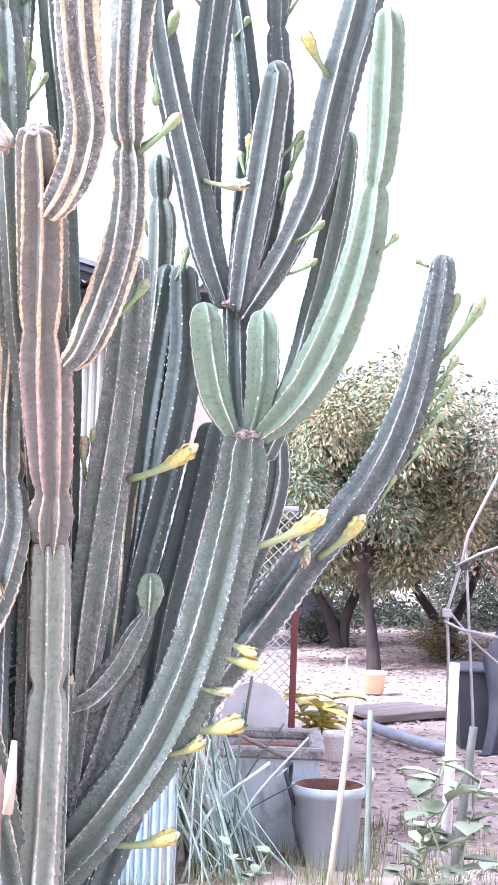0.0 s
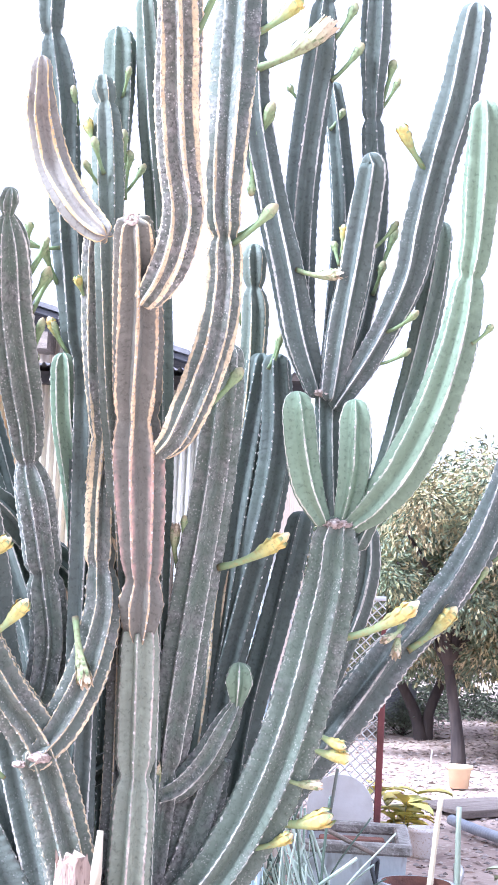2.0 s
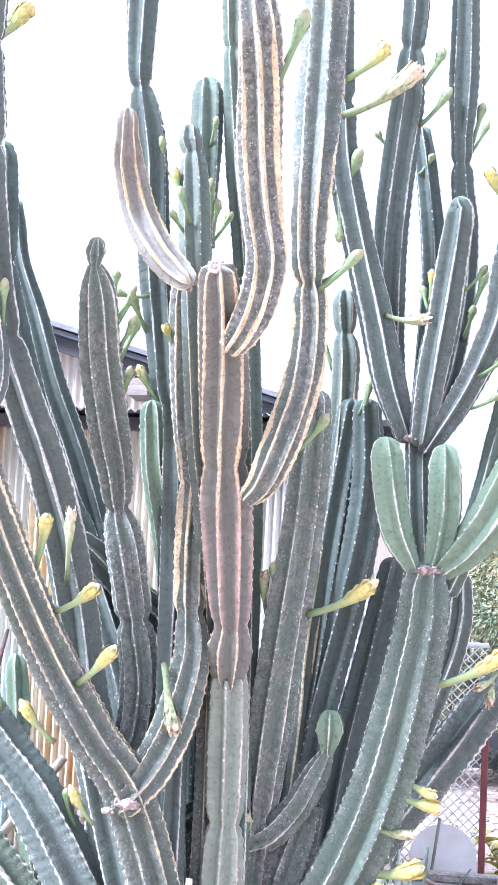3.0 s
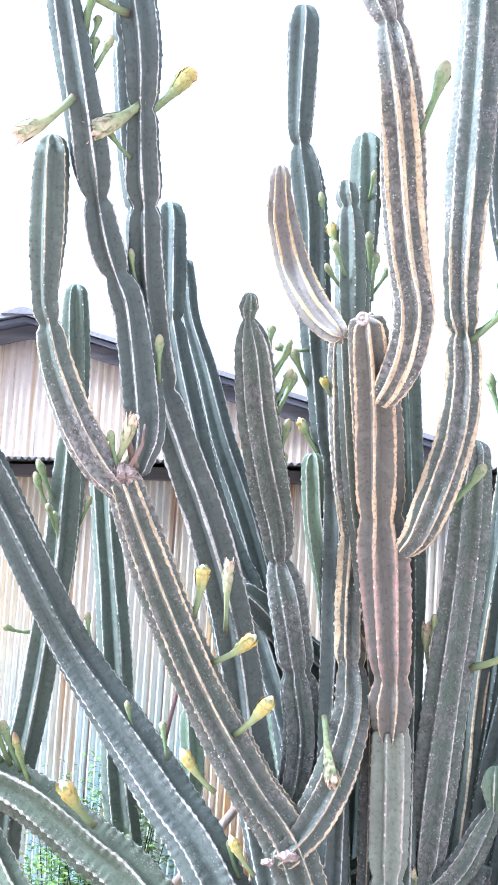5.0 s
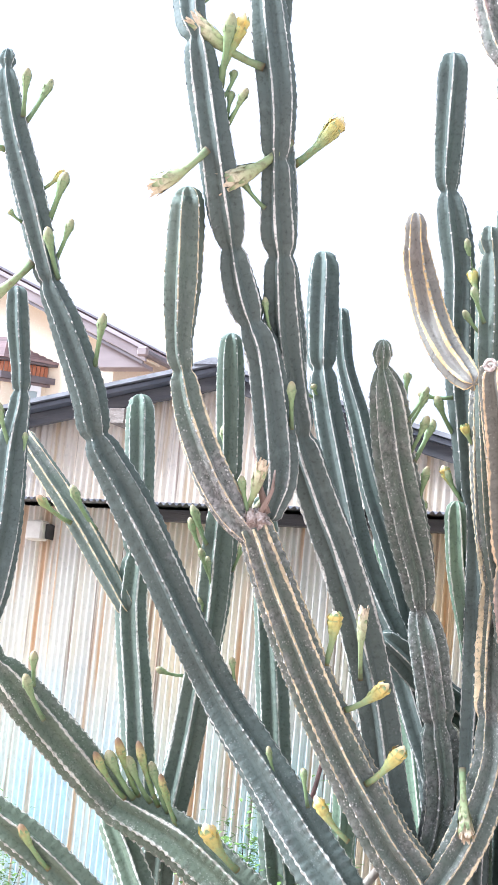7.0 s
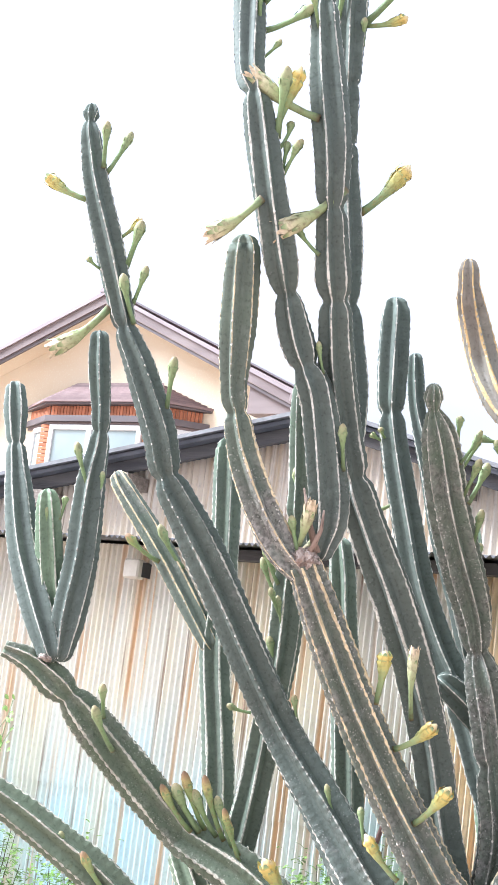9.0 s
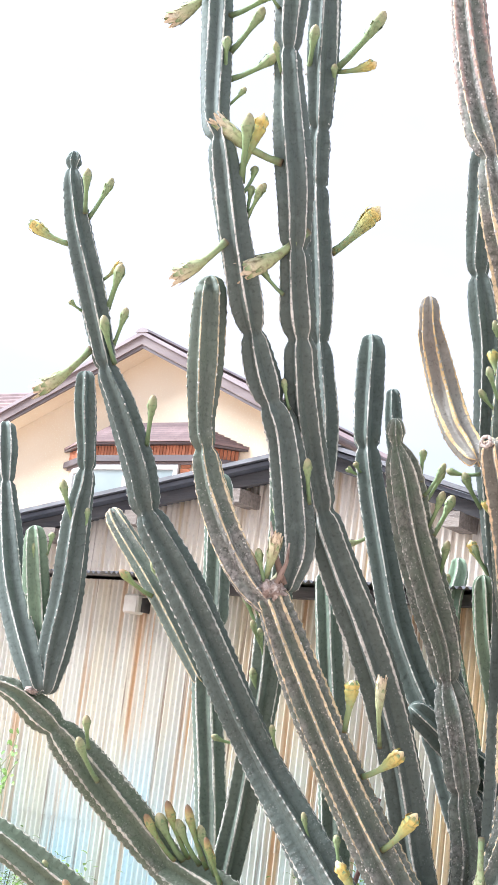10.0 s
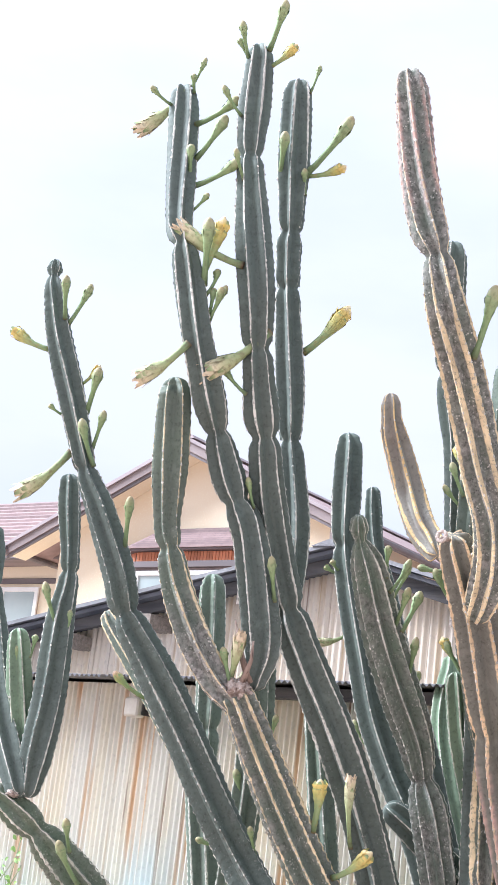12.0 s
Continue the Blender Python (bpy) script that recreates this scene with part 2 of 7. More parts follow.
M["closed"] = along_ramp("flower_closed_yellow", [(0.0, (0.22, 0.15, 0.07)), (0.06, (0.20, 0.28, 0.13)), (0.5, (0.33, 0.41, 0.18)), (0.72, (0.58, 0.52, 0.16)), (0.88, (0.80, 0.60, 0.18)), (1.0, (0.86, 0.72, 0.46))], 0.6, (0.36, 0.24, 0.07))
M["opening"] = along_ramp("flower_opening_brown", [(0.0, (0.21, 0.14, 0.07)), (0.06, (0.17, 0.25, 0.10)), (0.55, (0.24, 0.33, 0.13)), (0.76, (0.34, 0.40, 0.15)), (0.87, (0.52, 0.44, 0.18)), (0.94, (0.36, 0.23, 0.11)), (1.0, (0.17, 0.10, 0.06))], 0.65, (0.24, 0.15, 0.07))
M["wilt"] = along_ramp("flower_wilted_cream", [(0.0, (0.17, 0.115, 0.07)), (0.06, (0.21, 0.28, 0.13)), (0.5, (0.36, 0.42, 0.20)), (0.70, (0.50, 0.50, 0.28)), (0.88, (0.70, 0.62, 0.40)), (1.0, (0.76, 0.61, 0.43))], 0.7, (0.17, 0.115, 0.065))
M["scar"] = material("pinkish_scar", (0.60, 0.50, 0.44), 0.95, second=(0.30, 0.22, 0.18), scale=55, detail=6, bump=1.0, bump_scale=120, fine=(0.70, 0.62, 0.56), fine_scale=60)
M["deadwood"] = material("dead_cactus_wood", (0.50, 0.39, 0.32), 0.95, second=(0.27, 0.19, 0.15), scale=18, detail=7, stretch=(1, 1, 0.25), bump=1.0, bump_scale=60, fine=(0.15, 0.10, 0.08))
M["cream_wood"] = material("bleached_wood", (0.62, 0.54, 0.45), 0.9, second=(0.45, 0.36, 0.28), scale=14, stretch=(1, 1, 0.3), bump=0.5)
M["red_wood"] = material("reddish_dry_wood", (0.27, 0.16, 0.14), 0.9, second=(0.18, 0.11, 0.10), scale=16, bump=0.5)
M["earth"] = material("dry_earth", (0.44, 0.345, 0.29), 0.95, second=(0.27, 0.20, 0.17), scale=1.3, detail=10, lo=0.38, hi=0.62, bump=1.0, bump_scale=22, fine=(0.50, 0.42, 0.355), fine_scale=24)
M["sheet"] = corrugated("galvanised_sheet", (0.76, 0.735, 0.665), (0.58, 0.36, 0.18), 0.015, (0.60, 0.76, 0.82))
M["sheet_upper"] = corrugated("painted_sheet", (0.80, 0.71, 0.60), (0.58, 0.42, 0.24), 0.03, (0.76, 0.68, 0.58))
M["sheet_rusty"] = corrugated("rusty_sheet", (0.84, 0.71, 0.50), (0.62, 0.36, 0.14), 0.10, (0.74, 0.68, 0.60))
M["sheet_dark"] = corrugated("weathered_sheet", (0.80, 0.74, 0.62), (0.56, 0.36, 0.19), 0.03, (0.62, 0.74, 0.78))
M["roof_metal"] = material("roof_edge_dark", (0.085, 0.09, 0.105), 0.6, second=(0.15, 0.15, 0.165), scale=5, detail=6, bump=0.3)
M["roof_edge"] = material("grey_roof_edge", (0.17, 0.165, 0.17), 0.5, 0.2, second=(0.24, 0.235, 0.24), scale=7, detail=6, bump=0.3)
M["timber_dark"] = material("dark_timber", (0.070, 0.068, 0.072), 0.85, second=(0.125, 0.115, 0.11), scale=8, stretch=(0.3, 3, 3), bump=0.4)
M["timber_grey"] = material("weathered_timber", (0.36, 0.30, 0.25), 0.9, second=(0.22, 0.18, 0.15), scale=6, stretch=(0.6, 8, 8), bump=0.5, fine=(0.46, 0.41, 0.36))
M["render_cream"] = material("cream_render", (0.80, 0.70, 0.54), 0.9, second=(0.76, 0.64, 0.46), scale=0.6, detail=5, bump=0.15, fine=(0.82, 0.74, 0.58), fine_scale=30)
M["fascia"] = material("mauve_brown_fascia", (0.20, 0.155, 0.15), 0.6, second=(0.26, 0.21, 0.20), scale=2, stretch=(0.3, 2, 2))
M["tile"] = material("mauve_roof_tile", (0.24, 0.165, 0.16), 0.65, second=(0.31, 0.22, 0.21), scale=4, object_random=0.22, bump=0.2)
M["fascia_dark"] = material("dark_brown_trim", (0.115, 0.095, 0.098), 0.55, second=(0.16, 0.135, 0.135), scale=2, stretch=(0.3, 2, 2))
M["verge"] = material("pale_mauve_verge", (0.30, 0.25, 0.255), 0.55, second=(0.36, 0.31, 0.31), scale=2, stretch=(0.3, 2, 2))
M["brick"] = material("orange_brick", (0.55, 0.22, 0.11), 0.85, second=(0.46, 0.17, 0.09), scale=9, object_random=0.22, bump=0.3)
M["mortar"] = material("mortar", (0.52, 0.42, 0.36), 0.95, second=(0.42, 0.34, 0.29), scale=12)
M["white_frame"] = material("white_window_frame", (0.82, 0.82, 0.80), 0.4, second=(0.74, 0.74, 0.72), scale=3)
M["pane"] = material("window_glass", (0.30, 0.36, 0.36), 0.06, second=(0.40, 0.46, 0.45), scale=0.7, spec=0.8)
M["lamp_box"] = material("lamp_housing", (0.66, 0.62, 0.54), 0.5, second=(0.52, 0.47, 0.40), scale=14)
M["black_metal"] = material("black_metal", (0.03, 0.03, 0.035), 0.5, second=(0.05, 0.05, 0.05), scale=10)
M["concrete"] = material("mossy_concrete", (0.44, 0.42, 0.39), 0.95, second=(0.22, 0.21, 0.19), scale=16, detail=7, bump=0.9, bump_scale=70, fine=(0.50, 0.49, 0.46), fine_scale=55)
M["tub_paint"] = material("chalky_blue_paint", (0.74, 0.79, 0.80), 0.8, second=(0.58, 0.64, 0.66), scale=5, detail=8, stretch=(1, 1, 0.5), bump=0.2, fine=(0.40, 0.42, 0.42), fine_scale=14)
M["wet_clay"] = material("reddish_soil", (0.28, 0.13, 0.09), 0.85, second=(0.18, 0.09, 0.07), scale=14, bump=0.7)
M["bucket"] = material("grey_plastic", (0.50, 0.53, 0.54), 0.5, second=(0.40, 0.43, 0.45), scale=5, detail=7, stretch=(3, 3, 0.8), bump=0.08, fine=(0.50, 0.53, 0.55))
M["strap"] = material("black_strap", (0.035, 0.04, 0.045), 0.6, second=(0.07, 0.075, 0.08), scale=20)
M["pvc"] = material("white_pipe", (0.82, 0.80, 0.78), 0.5, second=(0.70, 0.66, 0.62), scale=7, fine=(0.55, 0.45, 0.36))
M["bamboo"] = material("pale_bamboo", (0.70, 0.62, 0.47), 0.55, second=(0.58, 0.51, 0.37), scale=7, stretch=(8, 8, 0.7))
M["green_stake"] = material("grey_green_stake", (0.34, 0.40, 0.31), 0.6, second=(0.24, 0.29, 0.23), scale=8)
M["dark_pole"] = material("olive_grey_pole", (0.19, 0.20, 0.16), 0.55, second=(0.12, 0.125, 0.10), scale=9)
M["steel"] = material("grey_steel_pipe", (0.42, 0.41, 0.40), 0.4, 0.5, second=(0.32, 0.30, 0.28), scale=12)
M["wire"] = material("galvanised_wire", (0.78, 0.79, 0.80), 0.5, 0.2, second=(0.60, 0.60, 0.60), scale=20)
M["red_post"] = material("red_oxide_post", (0.21, 0.055, 0.055), 0.65, second=(0.14, 0.045, 0.04), scale=9, bump=0.2)
M["terracotta"] = material("orange_planter", (0.80, 0.60, 0.38), 0.6, second=(0.70, 0.50, 0.32), scale=8, detail=6)
M["hose"] = material("bluish_grey_pipe", (0.42, 0.45, 0.50), 0.55, second=(0.30, 0.33, 0.38), scale=9)
M["board_brown"] = material("grey_brown_board", (0.20, 0.165, 0.145), 0.9, second=(0.12, 0.098, 0.085), scale=6, stretch=(0.6, 8, 8), bump=0.5, fine=(0.27, 0.235, 0.21))
M["black_plastic"] = material("black_plastic", (0.035, 0.037, 0.045), 0.5, second=(0.055, 0.055, 0.065), scale=3, bump=0.2)
M["cover"] = material("dark_cloth", (0.045, 0.045, 0.055), 0.85, second=(0.075, 0.075, 0.085), scale=6, bump=0.4, bump_scale=20)
M["white_board"] = material("chalky_white_board", (0.80, 0.80, 0.80), 0.8, second=(0.66, 0.64, 0.62), scale=6, detail=7, bump=0.1)
M["reed"] = material("pale_green_reed", (0.62, 0.72, 0.62), 0.5, second=(0.34, 0.44, 0.37), scale=3, stretch=(4, 4, 0.5), island=0.25)
M["reed_dark"] = material("dark_green_hose", (0.13, 0.19, 0.14), 0.5, second=(0.09, 0.13, 0.10), scale=5)
M["bark"] = material("dark_bark", (0.038, 0.030, 0.029), 0.95, second=(0.072, 0.056, 0.050), scale=10, detail=7, stretch=(1, 1, 0.3), bump=0.9, bump_scale=40)
M["leaf"] = material("dry_green_leaf", (0.170, 0.205, 0.115), 0.55, second=(0.105, 0.135, 0.080), scale=1.2, island=0.5)
M["leaf_tan"] = material("yellowing_leaf", (0.42, 0.34, 0.19), 0.65, second=(0.27, 0.27, 0.13), scale=1.5, island=0.45)
# pale tan leaf; sky-lit brightness of the right-hand crowns is in its colour
M["leaf_pale"] = material("pale_dry_leaf", (0.62, 0.51, 0.40), 0.7, second=(0.44, 0.40, 0.28), scale=1.5, island=0.4)
M["weed"] = material("soft_green_leaf", (0.42, 0.46, 0.32), 0.6, second=(0.28, 0.33, 0.20), scale=9, island=0.4)
M["shrub_leaf"] = material("bright_green_leaf", (0.24, 0.38, 0.09), 0.5, second=(0.15, 0.27, 0.06), scale=6, island=0.4)
M["weed_yellow"] = material("yellow_green_leaf", (0.80, 0.66, 0.16), 0.5, second=(0.50, 0.52, 0.16), scale=9, island=0.3)
M["grass"] = material("dull_grass", (0.20, 0.24, 0.10), 0.7, second=(0.30, 0.27, 0.15), scale=5, island=0.35)
M["litter"] = material("leaf_litter", (0.40, 0.315, 0.26), 0.9, second=(0.28, 0.21, 0.175), scale=5, island=0.4)
M["stone"] = material("pale_stone", (0.36, 0.32, 0.29), 0.9, second=(0.24, 0.20, 0.18), scale=6, island=0.4)
M["far_fence"] = material("dark_far_fence", (0.05, 0.055, 0.06), 0.8, second=(0.08, 0.08, 0.085), scale=4)
M["hedge"] = material("far_foliage", (0.055, 0.070, 0.040), 0.8, second=(0.09, 0.095, 0.055), scale=1.0, island=0.5)


# ---- mesh helpers ----
def finish(me, mat, smooth=False):
    me.materials.append(mat)
    if smooth:
        me.polygons.foreach_set("use_smooth", [True] * len(me.polygons))
    me.update()


def part(name, bm, mat, parent=None, label="", smooth=False):
    """Link a bmesh as one mesh object, under a thing or a part."""
    me = bpy.data.meshes.new(name)
    bm.to_mesh(me)
    bm.free()
    finish(me, mat, smooth)
    ob = new(name, me)
    ob.parent = parent
    if label:
        ob["label"] = label
    return ob


def mesh_part(name, verts, faces, mat, parent=None, label="", smooth=False, attrs=()):
    me = bpy.data.meshes.new(name)
    me.from_pydata(verts, [], faces)
    for key, values in attrs:
        a = me.attributes.new(key, "FLOAT", "POINT")
        a.data.foreach_set("value", values)
    finish(me, mat, smooth)
    ob = new(name, me)
    ob.parent = parent
    if label:
        ob["label"] = label
    return ob


def again(ob, m, parent=None):
    """Another object on the same mesh, for alike pieces."""
    o = new(ob.name.split(".")[0], ob.data)
    o.matrix_basis = m
    o.parent = parent if parent else ob.parent
    return o


def empty(name, place=(0, 0, 0)):
    ob = new(name)
    ob.location = place
    return ob


def add_box(bm, x0, x1, y0, y1, z0, z1, bevel=0.0):
    r = bmesh.ops.create_cube(bm, size=1.0)
    m = Matrix.Translation(((x0 + x1) / 2, (y0 + y1) / 2, (z0 + z1) / 2)) @ Matrix.Diagonal((x1 - x0, y1 - y0, z1 - z0, 1))
    bmesh.ops.transform(bm, matrix=m, verts=r["verts"])
    if bevel:
        edges = list({e for v in r["verts"] for e in v.link_edges})
        bmesh.ops.bevel(bm, geom=edges, offset=bevel, segments=1, affect="EDGES")
    return bm


def box(x0, x1, y0, y1, z0, z1, bevel=0.0):
    return add_box(bmesh.new(), x0, x1, y0, y1, z0, z1, bevel)


def tube_data(points, radii, sides=8, cap=True):
    """Verts and faces of a tube through points, with a radius at each."""
    pts = [Vector(p) for p in points]
    verts, faces = [], []
    up = None
    for i, p in enumerate(pts):
        d = (pts[min(i + 1, len(pts) - 1)] - pts[max(i - 1, 0)]).normalized()
        if up is None:
            up = d.orthogonal().normalized()
        up = (up - d * up.dot(d)).normalized()
        side = d.cross(up)
        for k in range(sides):
            a = 2 * math.pi * k / sides
            verts.append(tuple(p + float(radii[i]) * (math.cos(a) * up + math.sin(a) * side)))
    n = len(pts)
    for i in range(n - 1):
        for k in range(sides):
            k2 = (k + 1) % sides
            faces.append((i * sides + k, i * sides + k2, (i + 1) * sides + k2, (i + 1) * sides + k))
    if cap:
        faces.append(tuple(range(sides))[::-1])
        faces.append(tuple(range((n - 1) * sides, n * sides)))
    return verts, faces


def tube(name, points, radii, mat, parent=None, sides=8, label=""):
    if not isinstance(radii, (list, tuple)):
        radii = [radii] * len(points)
    v, f = tube_data(points, radii, sides)
    return mesh_part(name, v, f, mat, parent, label, True)


def join_data(pieces):
    verts, faces = [], []
    for v, f in pieces:
        o = len(verts)
        verts += v
        faces += [tuple(i + o for i in q) for q in f]
    return verts, faces


def spline(points, step):
    """Catmull-Rom through control rows of numbers, sampled about every step metres of the first three."""
    p = [np.array(q, float) for q in points]
    p = [2 * p[0] - p[1]] + p + [2 * p[-1] - p[-2]]
    out = []
    for i in range(1, len(p) - 2):
        a, b, c, d = p[i - 1], p[i], p[i + 1], p[i + 2]
        n = max(2, int(np.linalg.norm((c - b)[:3]) / step))
        for k in range(n):
            t = k / n
            out.append(0.5 * (2 * b + (c - a) * t + (2 * a - 5 * b + 4 * c - d) * t**2 + (3 * b - a - 3 * c + d) * t**3))
    out.append(p[-2])
    return np.array(out)


# ---- the cactus ----
cactus = tagged(empty("cactus", (-0.3, 4.5, 0.0)), "huge branching columnar cactus with ribbed grey-green stems and wilting flowers", "cactus")
RNG = random.Random(7)
HUB = Vector((-0.3, 4.5, 0.0))


def stem(rows, skin="cactus", cork=(0.1, 0.4), ribs=6, warm=None, dome=True, label="", glow=0.9, notch=0.24, lobe=0.022):
    """A ribbed stem through rows of x, y, z and radius, from its tip down; cork: how corky it is at the tip and at the foot;
    warm: a reddish stretch, as fractions of its length. Its areoles are a part under it."""
    pts = spline(rows, 0.0093)
    if dome:
        r0 = pts[0][3]
        d = pts[0][:3] - pts[1][:3]
        d = d / np.linalg.norm(d)
        head = [np.r_[pts[0][:3] + d * r0 * 0.8 * float(dome) * math.sin(a), r0 * math.cos(a)] for a in (1.45, 1.1, 0.7, 0.35)]
        pts = np.array(head + list(pts))
    if pts[-1][2] > 0.25:
        r1 = pts[-1][3]
        d = pts[-1][:3] - pts[-2][:3]
        d = d / np.linalg.norm(d)
        pts = np.array(list(pts) + [np.r_[pts[-1][:3] + d * r1 * 0.75 * math.sin(a), r1 * math.cos(a)] for a in (0.4, 0.8, 1.15, 1.42)])
    n, per = len(pts), 8
    joints = [i for i in range(1, len(rows) - 1) if rows[i][3] < 0.97 * rows[i - 1][3] and rows[i][3] < 0.97 * rows[i + 1][3]]
    where = [int(np.argmin(np.linalg.norm(pts[:, :3] - np.array(rows[i][:3]), axis=1))) for i in joints]
    dist = np.r_[0, np.cumsum(np.linalg.norm(np.diff(pts[:, :3], axis=0), axis=1))]
    prof = [(0.0, 1.0), (0.05, 0.985), (0.14, 0.89), (0.32, 0.665), (0.5, 0.52), (0.68, 0.665), (0.86, 0.89), (0.95, 0.985)]
    sides = ribs * per
    phase, twist = RNG.uniform(0, 6.28), RNG.uniform(-0.12, 0.12)
    verts, crest, along, corks, warms, lines = [], [], [], [], [], []
    glow = glow if isinstance(glow, (list, tuple)) else [(0.0, glow), (1.0, glow)]
    bright = [RNG.choice((0.6, 0.85, 1.0, 1.1)) if skin == "cactus_old" else RNG.uniform(0.5, 0.95) for _ in range(ribs)]
    turn = [(rib % 2) * 0.5 + RNG.uniform(-0.15, 0.15) for rib in range(ribs)]
    done = [0] * ribs
    wool_v, wool_f = [], []
    up, seedv = None, RNG.uniform(0, 50)
    gap = 0.033
    for i in range(n):
        p = Vector(pts[i][:3])
        d = (Vector(pts[min(i + 1, n - 1)][:3]) - Vector(pts[max(i - 1, 0)][:3])).normalized()
        up = d.orthogonal().normalized() if up is None else (up - d * up.dot(d)).normalized()
        side = d.cross(up)
        big = max(float(pts[i][3]), 0.004)
        s = dist[i]
        swell = 1 + 0.045 * noise.noise((s * 3.1, seedv, 0.0)) + 0.02 * noise.noise((s * 17.0, seedv, 4.0))
        f = s / dist[-1]
        for w in where:
            g = (s - dist[w]) / max(big, 0.02)
            swell *= 1 - notch * math.exp(-(g / 0.32) ** 2) + 0.06 * math.exp(-((abs(g) - 1.1) / 0.6) ** 2)
        lit = float(np.interp(f, [q[0] for q in glow], [q[1] for q in glow]))
        cork_here = cork[0] + (cork[1] - cork[0]) * min(1.0, f * 1.15) + 0.12 * noise.noise((s * 4, seedv, 20.0))
        warm_here = 0.0 if not warm else max(0.0, min(1.0, 1.9 - 3.8 * abs(f - (warm[0] + warm[1]) / 2) / (warm[1] - warm[0])))
        for rib in range(ribs):
            lump = 1 + 0.03 * noise.noise((s * 6, seedv + rib * 3.3, 9.0))
            mark = max(0.0, min(2.8, lit * bright[rib] * (0.9 + 0.8 * noise.noise((s * 2.7, rib * 5.1, seedv)) + 0.5 * noise.noise((s * 11.0, rib * 2.3, seedv)))))
            beat = s / gap + turn[rib]
            pulse = math.cos(2 * math.pi * beat)
            for k in range(per):
                t, g = prof[k]
                a = phase + twist * s * 6 + 2 * math.pi * (rib + t) / ribs
                r = big * swell * g * lump * (1 + (lobe * (g - 0.6) / 0.4 + 0.2 * lobe) * pulse)
                out = math.cos(a) * up + math.sin(a) * side
                verts.append(tuple(p + r * out))
                crest.append(1 - 2 * min(t, 1 - t))
                along.append(s + turn[rib] * gap)
                lines.append(mark)
                corks.append(cork_here)
                warms.append(warm_here)
                if k == 0 and i > 2 and int(beat + 0.12) > done[rib]:
                    done[rib] = int(beat + 0.12)
                    if RNG.random() < 0.12:
                        continue
                    c = p + (r - 0.0006) * out
                    e = RNG.uniform(0.0024, 0.0044) * min(1.0, big / 0.04)
                    o = len(wool_v)
                    jig = Vector((RNG.uniform(-1, 1), RNG.uniform(-1, 1), RNG.uniform(-1, 1))) * e * 0.4
                    for v in (c + d * e * 1.5, c - d * e * 1.5, c + out.cross(d) * e, c - out.cross(d) * e, c + out * e * 0.5 + jig):
                        wool_v.append(tuple(v))
                    wool_f += [(o, o + 2, o + 4), (o + 2, o + 1, o + 4), (o + 1, o + 3, o + 4), (o + 3, o, o + 4)]
    faces = []
    for i in range(n - 1):
        for k in range(sides):
            k2 = (k + 1) % sides
            faces.append((i * sides + k, i * sides + k2, (i + 1) * sides + k2, (i + 1) * sides + k))
    faces.append(tuple(range(sides))[::-1])
    faces.append(tuple(range((n - 1) * sides, n * sides)))
    base = np.array(HUB)
    ob = mesh_part("stem", [tuple(np.array(v) - base) for v in verts], faces, M[skin], cactus, label, True,
                   (("crest", crest), ("along", along), ("cork", corks), ("warm", warms), ("line", lines)))
    w = mesh_part("areole_wool", [tuple(np.array(v) - base) for v in wool_v], wool_f, M["wool"], ob)
    tagged(w, kind="stuff")
    return ob


